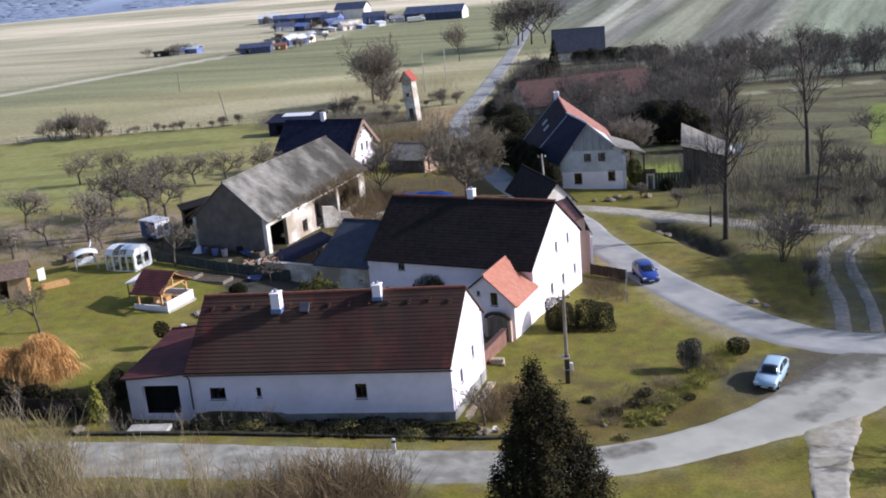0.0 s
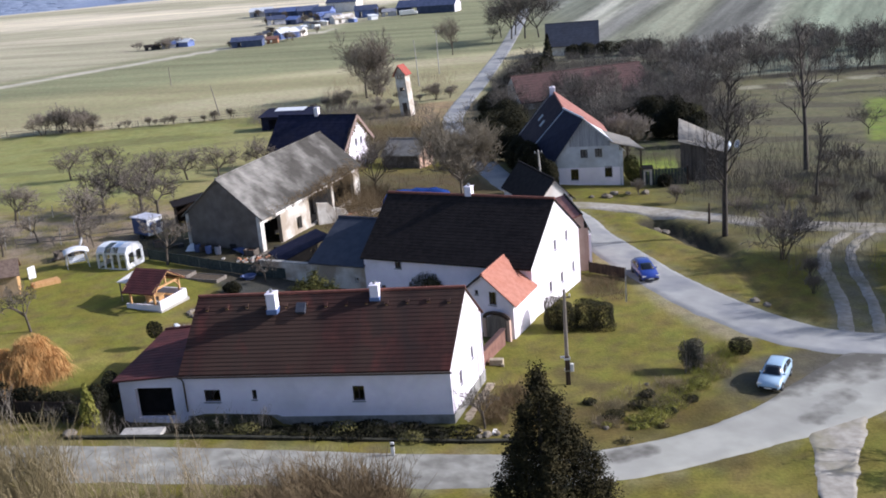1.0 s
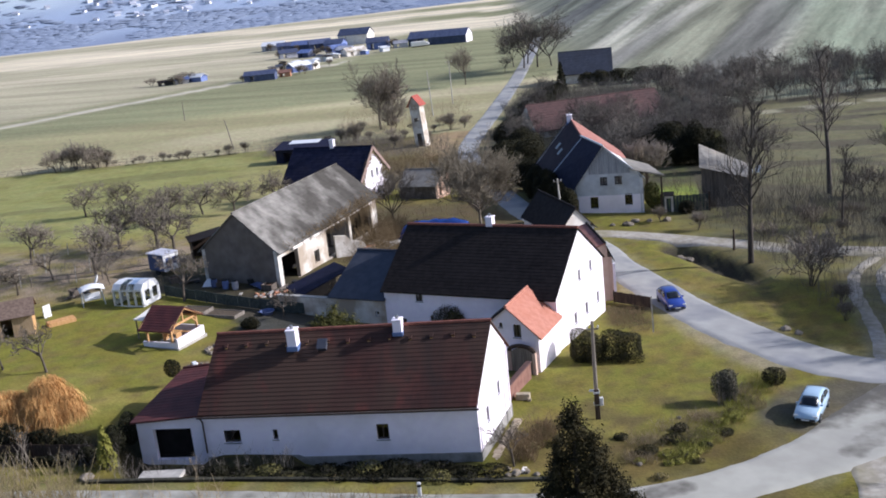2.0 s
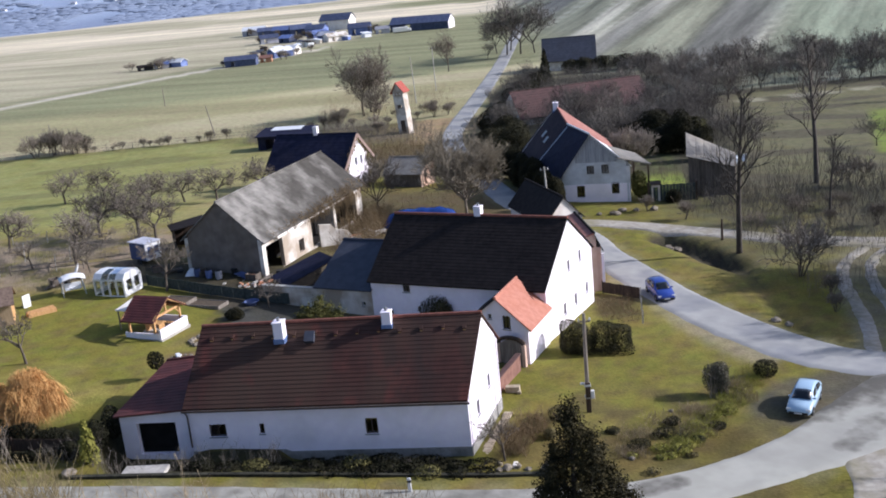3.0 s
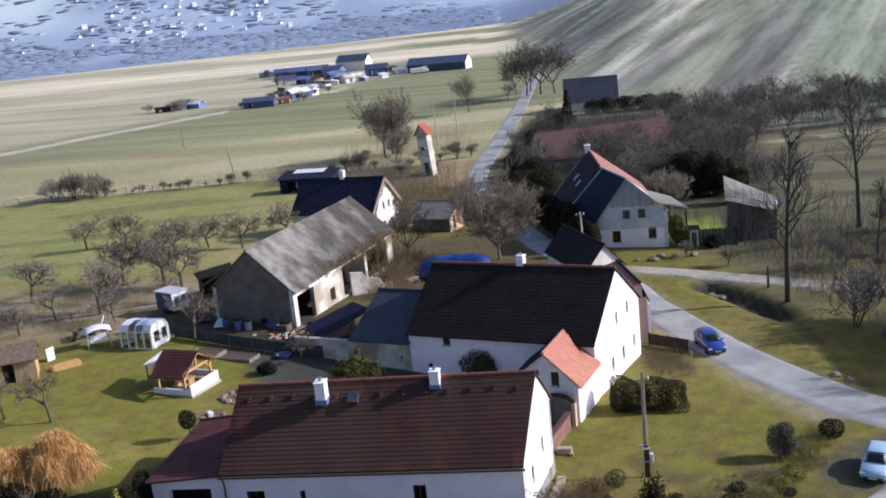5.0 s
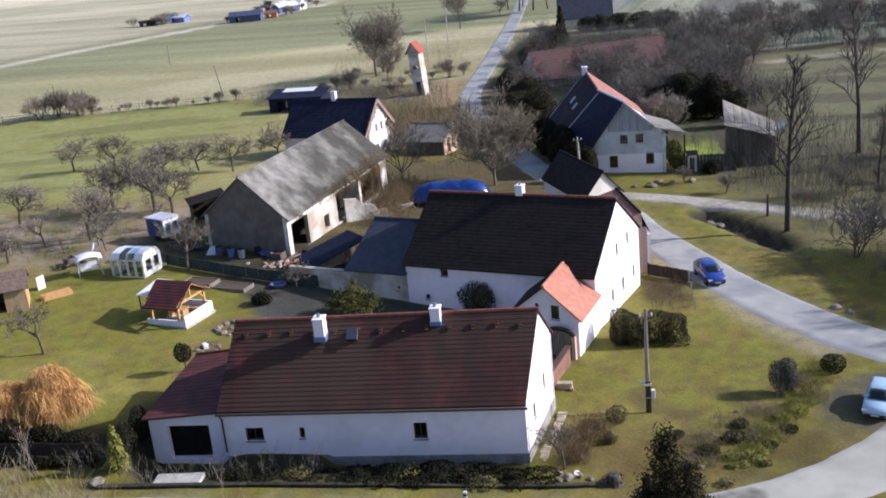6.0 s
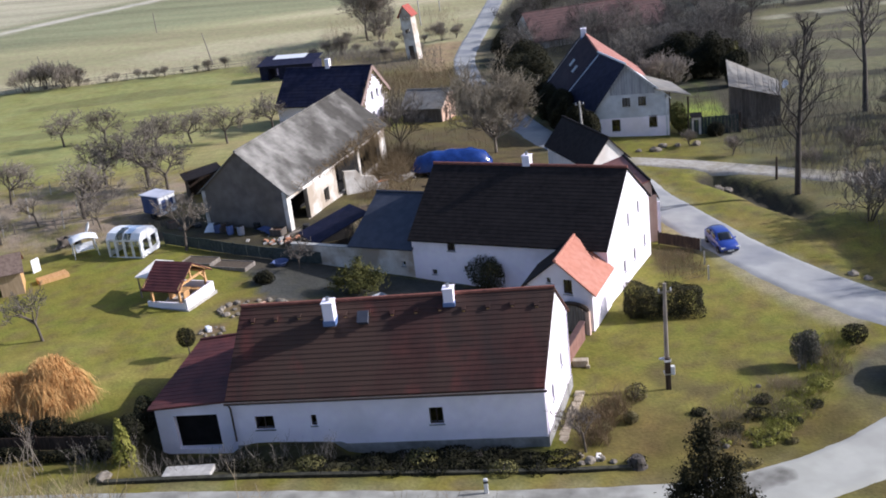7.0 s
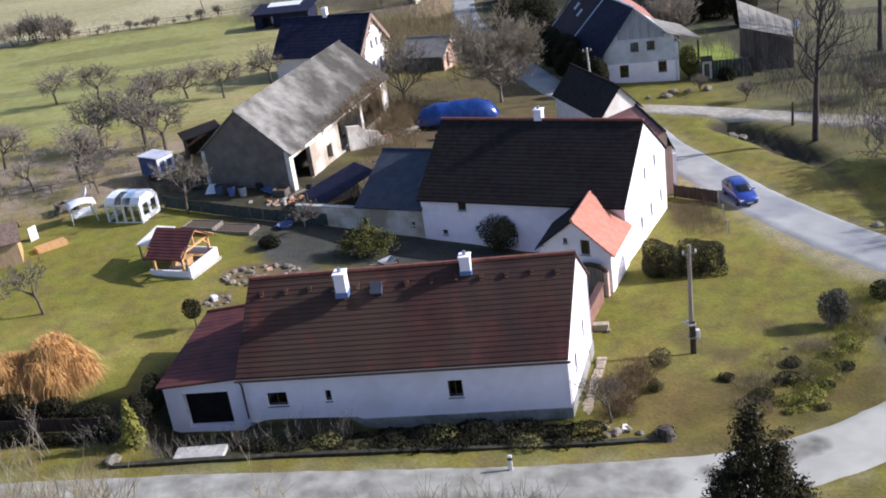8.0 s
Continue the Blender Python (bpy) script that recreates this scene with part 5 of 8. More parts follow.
WOODS = [tree_kind("woodland_tree", 71 + k, "bare grey-brown woodland tree with fine twigs", BARK_DARK, TWIG_DARK, tall=9.5, spread=1.0, stem=0.22, levels=6, kids=(6, 5, 4, 3, 3), lean=0.48, up=0.28, radius=0.16, twig=0.018) for k in range(3)]
SCRUB = [tree_kind("bare_shrub", 91 + k, "bare grey twiggy shrub with many stems", BARK, TWIG, tall=3.0, spread=0.9, stem=0.25, levels=5, kids=(4, 4, 3, 3), lean=0.45, up=0.35, radius=0.04, twig=0.014, stems=6) for k in range(2)]
YOUNG = [tree_kind("young_tree", 111, "small bare garden tree with a thin trunk", BARK, TWIG, tall=4.2, spread=1.0, stem=0.36, levels=6, kids=(5, 4, 3, 3, 3), lean=0.5, up=0.25, radius=0.11, twig=0.014)]

# old orchard behind and beside the barn
for i, (x, y, s) in enumerate([(-34.4, 104.5, 1.2), (-30.6, 114.8, 1.35), (-25.8, 135.6, 1.0), (-30.6, 138.0, 0.95), (-20.9, 142.0, 1.0), (-49.5, 147.0, 1.0), (-43.8, 146.0, 1.0), (-35.5, 116.5, 1.25), (-28.0, 112.0, 1.1),
                               (-44.0, 112.0, 1.0), (-52.0, 118.0, 1.0), (-40.5, 99.0, 0.7), (-57.0, 104.0, 0.9), (-33.5, 131.5, 1.1)]):
    tagged(plant(ORCHARD[i % 3], x, y, s), group="orchard trees")
plant(BALL[0], 6.0, 120.6, 0.95)
plant(PINK[0], 29.2, 141.5, 0.95)
plant(ROUND[1], -4.2, 121.5, 0.72)
plant(ROUND[1], -11.8, 231.0, 1.5)
plant(ROUND[1], -9.0, 222.0, 0.8)
plant(ROUND[0], 8.6, 300.0, 1.0)
for x, y, s in ((27.0, 325, 1.8), (31.0, 323, 2.0), (35.0, 321, 1.6), (24.5, 333, 1.3), (29.0, 336, 1.6), (21.0, 322, 0.6)):
    plant(WOODS[int(x) % 3], x, y, s)
plant(ROUND[0], -9.2, 234.0, 1.2)
plant(ROUND[1], -10.5, 236.0, 1.0)
plant(TALL[0], 31.6, 98.6, 1.02, 40)
plant(TALL[1], 48.8, 125.5, 1.10, 90)
plant(TALL[0], 58.5, 119.5, 0.9, 200)
plant(TALL[0], 44.5, 109.5, 0.55, 120)
plant(SCRUB[0], 34.6, 90.4, 1.9, 30)
# trees past the junction, whose shadows lie across it
for x, y, s in ((49.0, 81.5, 1.15), (50.0, 76.0, 1.0), (52.5, 88.0, 1.2)):
    plant(BALL[0], x, y, s)
plant(YOUNG[0], 36.5, 51.5, 1.8)
for x, y, s in ((-29.6, 76.3, 1.1), (-22.6, 92.9, 1.3), (5.55, 57.2, 0.75), (-33.5, 77.5, 0.9), (-12.5, 87.0, 0.7)):
    plant(YOUNG[0], x, y, s)
# the wood across the stream, uneven and open
g2 = random.Random(5)
spots = []
while len(spots) < 96:
    x, y = g2.uniform(26, 118), g2.uniform(140, 250)
    edge = 0.285 * y + 3
    if x < 34 and y > 205 or y > 222 and x < 50 or x > edge + 45 or x < 42 and y < 162:
        continue
    # open meadow beyond the edge, with single trees
    if x > edge and y < 214 and g2.random() < 0.94 or min([math.hypot(x - a, y - b) for a, b in spots] or [99]) < 3.0:
        continue
    spots.append((x, y))
for i, (x, y) in enumerate(spots):
    tagged(plant(WOODS[i % 3], x, y, g2.uniform(0.5, 0.9)), group="wood across the stream")
for i in range(46):
    x = 48 + i * 2.6 + g2.uniform(-1, 1)
    tagged(plant(WOODS[i % 3], x, 246 - 0.10 * (x - 48) + g2.uniform(-7, 7), g2.uniform(0.45, 0.75)), group="hedgerow trees")
for i in range(13):
    x, y = g2.uniform(33, 60), g2.uniform(97, 124)
    if line_distance(x, y, [(23.5, 112), (31, 104.6), (39, 101), (47, 97.5), (62, 92)]) < 3:
        continue
    tagged(plant(SCRUB[i % 2], x, y, g2.uniform(0.6, 1.4)), group="stream scrub")
for x, y, s in ((35.5, 84.5, 0.7), (34.2, 80.5, 0.6), (29.5, 112.5, 0.8), (26.8, 117.5, 0.7), (47.5, 104, 0.9)):
    tagged(plant(SCRUB[1], x, y, s), group="stream scrub")
for i, (x, y) in enumerate([(15.5, 184), (17.0, 199), (19.5, 214), (22.0, 230), (25.0, 246)]):
    tagged(plant(WOODS[i % 3], x, y, g2.uniform(0.6, 0.85)), group="lane-side trees")
# hedge along the far field edge
for i in range(64):
    x = -96 + i * 1.45 + g2.uniform(-0.5, 0.5)
    if g2.random() < (0.25 if x < -66 or x > -22 else 0.6):
        continue
    if x < -79:
        continue
    tagged(plant(SCRUB[i % 2], x, 217.5 - 0.02 * (x + 60) + g2.uniform(-1.0, 1.0), g2.uniform(0.3, 0.9) * (2.0 if x < -68 or x > -20 else 1)), group="field hedge")
for x, y, k in ((-78, 221.5, 1.7), (-74.5, 221, 2.0), (-71.5, 222, 1.5), (-69, 220.5, 1.2)):
    tagged(plant(SCRUB[int(-x) % 2], x, y, k), group="field hedge")
for i in range(20):
    x, y, k = g2.uniform(-16, 14), g2.uniform(206, 236), g2.uniform(0.5, 1.1)
    if float(verge_distance(np.array(x), np.array(y), LANE)) > 1.6 and x < 4 + 0.15 * (y - 206):
        tagged(plant(SCRUB[i % 2], x, y, k), group="lane-side scrub")


def leaves(seed, points, size, flat=0.0):
    """Small leaf sprays, each a bent pair of triangles, at points with outward directions."""
    g = random.Random(seed)
    V, F = [], []
    for p, o in points:
        o = Vector(o)
        s = size * g.uniform(0.6, 1.35)
        d = (o + Vector((g.gauss(0, 0.5), g.gauss(0, 0.5), g.gauss(0, 0.5)))).normalized()
        a = d.orthogonal().normalized()
        a = Matrix.Rotation(g.uniform(0, 6.283), 3, d) @ a
        b = d.cross(a)
        k = len(V)
        p = Vector(p)
        V += [tuple(p - a * s * 0.5), tuple(p + b * s * 0.28 + d * s * 0.12), tuple(p + a * s * 0.6 + d * s * 0.25), tuple(p - b * s * 0.28 + d * s * 0.12)]
        F += [(k, k + 1, k + 2), (k, k + 2, k + 3)]
    return V, F


def lumpy(seed, n, rx, ry, rz, lumps=9, depth=0.25, floor=0.0, square=2.0):
    """Points over a lumpy mound, with outward directions."""
    g = random.Random(seed)
    bumps = [(Vector((g.gauss(0, 1), g.gauss(0, 1), g.gauss(0, 1))).normalized(), g.uniform(-depth, depth)) for _ in range(lumps)]
    out = []
    wide = 0.3 if lumps > 20 else 0.13
    while len(out) < n:
        d = Vector((g.gauss(0, 1), g.gauss(0, 1), g.gauss(0, 1))).normalized()
        r = 1 + sum(h * max(0, d.dot(b)) ** 6 for b, h in bumps) - abs(g.gauss(0, wide))
        if square > 2:
            r /= (abs(d.x) ** square + abs(d.y) ** square + abs(d.z) ** square) ** (1 / square)
        p = Vector((d.x * rx * r, d.y * ry * r, rz + d.z * rz * r))
        if p.z > floor:
            out.append((p, d))
    return out


def bush(name, x, y, rx, ry, rz, mat, label, n=900, size=0.22, seed=1, group="", rz_deg=0.0, lumps=9, sink=0.15, square=2.0):
    b = thing(name, (x, y, ground_z(x, y) - sink), label, "shrub", group, rz=rz_deg)
    part("foliage", leaves(seed, lumpy(seed, int(n * 2.3), rx, ry, rz, lumps, square=square), size * 0.64), mat, b)
    bm = bmesh.new()
    g = random.Random(seed)
    for k in range(5):
        an = g.uniform(0, 6.28)
        tube(bm, [(0, 0, 0), (rx * 0.4 * math.cos(an), ry * 0.4 * math.sin(an), rz), (rx * 0.6 * math.cos(an), ry * 0.6 * math.sin(an), rz * 1.5)], [0.04, 0.03, 0.012], 5)
    part("stems", bm, BARK_DARK, b)
    return b


def conifer(name, x, y, tall, rad, mat, label, n=5200, size=0.34, seed=3, spires=7, z=None):
    """An evergreen of several crowded spires round one stem."""
    g = random.Random(seed)
    t = thing(name, (x, y, ground_z(x, y) if z is None else z), label, "tree")
    bm = bmesh.new()
    tube(bm, [(0, 0, -0.3), (0.03, 0.02, tall * 0.5), (0, 0, tall * 0.96)], [rad * 0.07 + 0.06, rad * 0.045 + 0.04, 0.015], 7)
    part("trunk", bm, BARK_DARK, t)
    cones = [(Vector((0, 0, 0)), tall, rad)]
    for k in range(spires):
        an, r = g.uniform(0, 6.28), rad * g.uniform(0.35, 0.72)
        cones.append((Vector((r * math.cos(an), r * math.sin(an), 0)), tall * (1 - 0.62 * r / rad) * g.uniform(0.78, 1.04), rad * g.uniform(0.32, 0.5)))
    pts = []
    total = sum(h * r for _, h, r in cones)
    for c, h, r in cones:
        for _ in range(int(n * h * r / total)):
            u = g.random() ** 0.8
            an = g.uniform(0, 6.28)
            rr = r * (1 - u) ** 0.82 * (0.72 + 0.28 * math.sin(an * 3 + u * 17 + h)) * (1 - abs(g.gauss(0, 0.16))) + 0.03
            o = Vector((math.cos(an), math.sin(an), 0.55))
            pts.append((c * (1 - 0.25 * u) + Vector((rr * math.cos(an), rr * math.sin(an), 0.15 + u * h)), o))
    part("foliage", leaves(seed, pts, size), mat, t)
    return t


def ragged_conifer(x, y, spires, mat, label, seed, clumps=4600, per=15, size=0.125, stout=1.0):
    """A dense evergreen of many leaning plumes: each spire is (dx, dy, height, radius)."""
    g = random.Random(seed)
    t = thing("conifer", (x, y, ground_z(x, y)), label, "tree")
    bm = bmesh.new()
    tall = max(h for _, _, h, _ in spires)
    tube(bm, [(0, 0, -0.3), (0.03, 0.02, tall * 0.5), (0, 0, tall * 0.97)], [0.32 * stout, 0.2 * stout, 0.02], 8)
    for dx, dy, h, _ in spires[1:]:
        tube(bm, [(0, 0, h * 0.12), (dx * 0.8, dy * 0.8, h * 0.45), (dx, dy, h * 0.96)], [0.12 * stout, 0.08 * stout, 0.015], 5)
    part("trunk", bm, BARK_DARK, t)
    pts = []
    total = sum(h * r for _, _, h, r in spires)
    for dx, dy, h, r in spires:
        for _ in range(int(clumps * h * r / total)):
            u = g.random() ** 0.75
            an = g.uniform(0, 6.283)
            rr = r * (1 - u) ** 0.7 * g.uniform(0.68, 1.12) + 0.05
            c = Vector((dx + rr * math.cos(an), dy + rr * math.sin(an), 0.2 + u * h + g.uniform(-0.1, 0.3)))
            o = Vector((math.cos(an) * 0.7, math.sin(an) * 0.7, 0.8)).normalized()
            for _ in range(per):
                v = g.gauss(0, 0.2)
                pts.append((c + o * v + Vector((g.gauss(0, 0.09), g.gauss(0, 0.09), g.gauss(0, 0.09))), o))
    part("foliage", leaves(seed, pts, size), mat, t)
    return t


# the dark conifer close to the road
ragged_conifer(7.75, 40.3, [(0, 0, 10.95, 1.85), (0.75, -0.5, 9.7, 1.25), (-0.75, -0.3, 9.2, 1.25), (1.55, -0.2, 7.9, 1.35), (-1.35, 0.2, 7.2, 1.25), (0.3, -1.3, 7.5, 1.4), (2.45, -0.4, 6.6, 1.3), (1.3, 0.9, 8.3, 1.4), (-1.9, -0.2, 5.8, 1.3), (2.2, 0.9, 6.7, 1.35), (-0.8, 1.0, 7.8, 1.3), (3.0, -0.2, 5.3, 1.2), (0.2, 0.6, 10.1, 1.1)], NEEDLES_DARK, "tall dark evergreen conifer with ragged plumes", 4)
for k, (x, y, rx, ry, rz) in enumerate([(-29.4, 62.6, 1.6, 0.8, 1.3), (-27.0, 62.4, 1.3, 0.7, 1.0), (-31.5, 61.4, 1.4, 0.8, 1.2), (-24.7, 62.2, 1.2, 0.6, 0.75), (-22.6, 61.6, 1.1, 0.6, 0.6), (-19.6, 60.6, 0.8, 0.9, 1.0), (-19.2, 62.6, 0.55, 1.0, 1.1), (-21.0, 59.4, 0.7, 0.5, 0.7), (-26.5, 60.0, 1.5, 0.4, 0.45), (-23.4, 59.5, 1.4, 0.4, 0.4)]):
    bush("dark_bush", x, y, rx, ry, rz, LEAF_BLACK, "blackish tangled undergrowth near the willow and garage", 900, 0.2, 140 + k, "undergrowth by the willow", lumps=20)
conifer("thuja", -19.5, 58.6, 2.7, 0.75, THUJA, "small yellow-green thuja by the garage", 1500, 0.2, 8, 3)
# those at (16.6, 121.2) and (15.5, 124.5) are added to shade the lane
for k, (x, y, h, r) in enumerate([(11.8, 152, 5.0, 3.0), (14.6, 158, 5.5, 3.2), (12.4, 168, 5.0, 3.2), (15.5, 176, 5.5, 3.4), (14.0, 187, 5.0, 3.2), (17.2, 148.5, 5.0, 2.6), (10.4, 145.0, 4.0, 2.4), (13.6, 193, 3.6, 2.6), (13.6, 143.6, 4.5, 2.6), (37, 156, 4.5, 3.0), (35, 164, 4.5, 3.4), (42, 162, 4.0, 3.0), (29, 150, 4.0, 2.6), (39.6, 155.0, 6.6, 2.3), (37.6, 163.0, 6.0, 2.4), (40.6, 148.0, 5.2, 1.7), (15.0, 205, 3.2, 2.4), (18.0, 214, 3.4, 2.6), (20.5, 228, 3.6, 2.8), (24.5, 240, 3.6, 3.0), (28.0, 250, 4.0, 3.0), (11.3, 162, 5.0, 2.4), (14.6, 127.6, 4.4, 1.5), (14.8, 132.5, 4.6, 1.9), (16.6, 121.2, 4.0, 1.3), (15.5, 124.5, 4.2, 1.3), (14.2, 137.5, 4.6, 2.0)]):
    b = bush("evergreen", x, y, r, r, h / 2, NEEDLES_OLIVE if k in (6, 11) else NEEDLES, "dark bushy evergreen beside the lane", 6500, 0.32, 20 + k, "evergreens by the lane", lumps=40)
    b["category"] = "tree"
tagged(conifer("conifer", 32.0, 268, 6.5, 1.5, NEEDLES, "dark pointed evergreen near the far grey house", 900, 0.7, 40, 4), group="far evergreens")
for k, (x, y, h, r) in enumerate([(38.5, 269, 3.6, 2.4), (42.0, 268, 4.2, 2.2), (46.5, 268, 4.4, 3.0), (52, 268, 4.0, 3.6), (57.0, 266, 3.6, 3.4)]):
    bush("evergreen_bush", x, y, r, r, h / 2, NEEDLES, "dark evergreen thicket near the far grey house", 1500, 0.5, 140 + k, "far evergreens", lumps=24)
ragged_conifer(-7.6, 81.6, [(0, 0, 1.9, 0.9), (-0.9, 0.2, 1.5, 0.85), (0.8, 0.3, 1.5, 0.9), (-1.6, -0.3, 1.0, 0.8), (1.6, -0.2, 1.2, 0.8), (0.3, -0.9, 1.1, 0.9), (-0.6, -0.8, 1.3, 0.8), (0.2, 0.9, 2.1, 0.5), (1.1, -0.8, 0.9, 0.7)], NEEDLES_OLIVE, "spreading olive juniper behind the long house", 61, clumps=520, per=14, size=0.13, stout=0.3)
wall_bush = bush("evergreen_bush", 2.2, 80.8, 1.45, 1.2, 1.4, LEAF_HEDGE, "rounded dark evergreen bush with an olive top before the white wall", 2200, 0.22, 62, lumps=30)
part("young_growth", leaves(63, [(p + Vector((0.35, -0.25, 0.30)), d) for p, d in lumpy(63, 900, 0.85, 0.85, 1.25, 24, floor=1.1)], 0.15), LEAF_BROWN, wall_bush, "olive-brown young growth")
bush("evergreen_bush", -14.9, 84.2, 0.9, 0.7, 0.6, NEEDLES, "small dark garden evergreen bush", 900, 0.2, 63, lumps=22)
bush("ivy_bush", 26.9, 123.4, 1.2, 0.9, 1.95, NEEDLES_OLIVE, "dark climbing evergreen against the cottage", 2600, 0.26, 64, lumps=24)
bush("evergreen_bush", 30.4, 121.2, 1.1, 0.7, 0.9, NEEDLES, "dark bush before the green gate", 1000, 0.24, 65, lumps=22)

# hedge blocks and shrubs on the green
for k, (x, y, rx, ry, rz) in enumerate([(12.25, 74.6, 1.05, 0.95, 1.12), (15.0, 74.5, 1.65, 0.95, 1.2)]):
    bush("hedge_bush", x, y, rx, ry, rz, LEAF_HEDGE, "clipped dark evergreen hedge bush", 5200, 0.15, 70 + k, "hedge on the green", sink=0.15, square=5.0, lumps=14)
standard = bush("ball_bush", -18.45, 71.8, 0.62, 0.62, 0.72, LEAF_BLACK, "dark ball-shaped standard bush on a short stem", 900, 0.15, 80, sink=-0.75)
bm = bmesh.new()
tube(bm, [(0, 0, -1.2), (0.03, 0.02, -0.3), (0, 0, 0.6)], [0.06, 0.05, 0.035], 7)
part("stem", bm, BARK, standard)
for k, (x, y, r) in enumerate([(9.4, 62.8, 0.65), (8.6, 60.2, 0.42), (7.4, 61.2, 0.6), (6.9, 59.2, 0.4)]):
    bush("round_bush", x, y, r, r, r * 0.85, LEAF_BROWN, "small round brown-green bush", 420, 0.17, 90 + k, "bushes by the gable", sink=0.1)
bush("dark_bush", 24.7, 68.4, 0.9, 0.6, 0.75, LEAF_HEDGE, "dark low bush beside the parked car", 700, 0.2, 82, sink=0.2)
g3 = random.Random(9)
for k in range(30):
    x = -13.4 + 17.2 * (k // 2) / 14 + g3.uniform(-0.5, 0.5)
    y = (57.55 if k % 2 else 58.8) - 0.115 * (x + 13) + g3.uniform(-0.3, 0.3)
    bush("low_shrub", x, y - 0.1, g3.uniform(0.75, 1.1), g3.uniform(0.6, 0.85), g3.uniform(0.2, 0.34), LEAF_BLACK if k % 9 != 7 else LEAF_OLIVE, "low shrub in the strip before the house", 260, 0.2, 170 + k, "front strip shrubs", sink=0.15)

for k, (x, y, r) in enumerate([(15.7, 59.9, 0.62), (13.9, 58.5, 0.55), (19.3, 60.7, 0.45), (12.6, 60.6, 0.4), (16.6, 61.6, 0.5), (17.6, 59.0, 0.4)]):
    bush("low_shrub", x, y, r * 1.25, r, r * 0.5, LEAF_HEDGE, "low dark shrub on the green", 320, 0.17, 210 + k, "shrubs on the green", sink=0.08)
g4 = random.Random(19)
for k in range(34):
    u = k / 33
    x, y = 14.4 + 8.0 * u + g4.gauss(0, 0.55), 55.9 + 10.4 * u ** 1.05 + g4.gauss(0, 0.55)
    r = g4.uniform(0.3, 0.7)
    bush("verge_tuft", x, y, r, r * 0.8, r * g4.uniform(0.3, 0.5), LEAF_LIME if k % 4 else LEAF_BROWN, "yellow-green tuft of low growth along the verge", 130, 0.16, 230 + k, "verge tufts", sink=0.06)


def willow(x, y):
    """Weeping crown of many short hanging tufts over a few stems."""
    g = random.Random(17)
    t = thing("weeping_willow", (x, y, ground_z(x, y)), "weeping willow shrub with orange leafless strands", "tree")
    bm = bmesh.new()
    heads = [(Vector((-1.9, 0.0, 2.5)), 1.15), (Vector((-2.4, 0.5, 1.7)), 0.9), (Vector((-1.2, -0.6, 1.9)), 1.0), (Vector((-1.5, 0.8, 2.2)), 1.0), (Vector((1.0, 0.4, 3.3)), 0.95), (Vector((0.7, -0.4, 2.5)), 1.05), (Vector((1.9, 0.3, 2.4)), 1.0), (Vector((2.5, -0.1, 1.6)), 0.85), (Vector((0.2, 0.8, 2.3)), 0.95), (Vector((1.4, -0.8, 1.5)), 0.9), (Vector((-0.3, -1.0, 1.3)), 0.8)]
    for h, _ in heads:
        tube(bm, [(h.x * 0.2, h.y * 0.2, -0.3), h * 0.55 + Vector((0, 0, 0.2)), h], [0.13, 0.09, 0.04], 6)
    part("trunk", bm, BARK, t)
    V, F = [], []
    for h, r in heads:
        for _ in range(1300):
            d = Vector((g.gauss(0, 1), g.gauss(0, 1), abs(g.gauss(0, 0.8)) - 0.15)).normalized()
            start = h + Vector((d.x * r, d.y * r, d.z * r * 0.75)) * g.uniform(0.35, 1.0)
            out = Vector((d.x, d.y, 0)) + Vector((g.gauss(0, 0.35), g.gauss(0, 0.35), 0))
            ln = g.uniform(0.3, 1.05) * (0.6 + 0.4 * r)
            curl = Vector((g.gauss(0, 0.3), g.gauss(0, 0.3), g.gauss(0, 0.12)))
            pts = [start, start + out * 0.22 * ln + Z * 0.06, start + out * 0.36 * ln - Z * 0.45 * ln + curl * 0.5, start + out * 0.36 * ln - Z * ln + curl]
            side = Vector((g.gauss(0, 1), g.gauss(0, 1), 0)).normalized() * g.uniform(0.010, 0.024)
            b = len(V)
            for i, p in enumerate(pts):
                p.z = max(p.z, 0.05)
                k = side * (1 - 0.22 * i)
                V += [tuple(p - k), tuple(p + k)]
            F += [(b + 2 * i, b + 2 * i + 1, b + 2 * i + 3, b + 2 * i + 2) for i in range(3)]
    part("crown", (V, F), WILLOW, t)


willow(-25.9, 64.3)


def brush(name, x0, y0, x1, y1, n, lo, hi, mat, label, seed, lean=0.25):
    """A stand of thin dry stems with side twigs."""
    g = random.Random(seed)
    cx, cy = (x0 + x1) / 2, (y0 + y1) / 2
    V, F = [], []
    for _ in range(n):
        x, y = g.uniform(x0, x1), g.uniform(y0, y1)
        h = g.uniform(lo, hi)
        p = Vector((x - cx, y - cy, ground_z(x, y) - ground_z(cx, cy) - 0.1))
        d = Vector((g.gauss(0, lean), g.gauss(0, lean), 1)).normalized()
        r = 0.005 + 0.0052 * h
        m = p + d * h * 0.5
        e = m + (d + Vector((g.gauss(0, 0.15), g.gauss(0, 0.15), 0))).normalized() * h * 0.5
        limb(V, F, p, m, r, r * 0.75, 3)
        limb(V, F, m, e, r * 0.75, r * 0.3, 3)
        for k in range(6):
            q = p.lerp(m, g.uniform(0.5, 1)) if k < 2 else m.lerp(e, g.uniform(0, 1))
            limb(V, F, q, q + (d + Vector((g.gauss(0, 0.55), g.gauss(0, 0.55), 0))).normalized() * h * g.uniform(0.15, 0.35), r * 0.5, r * 0.25, 3)
    b = thing(name, (cx, cy, ground_z(cx, cy)), label, "brush", kind="stuff")
    part("stems", (V, F), mat, b, kind="stuff")
    return b


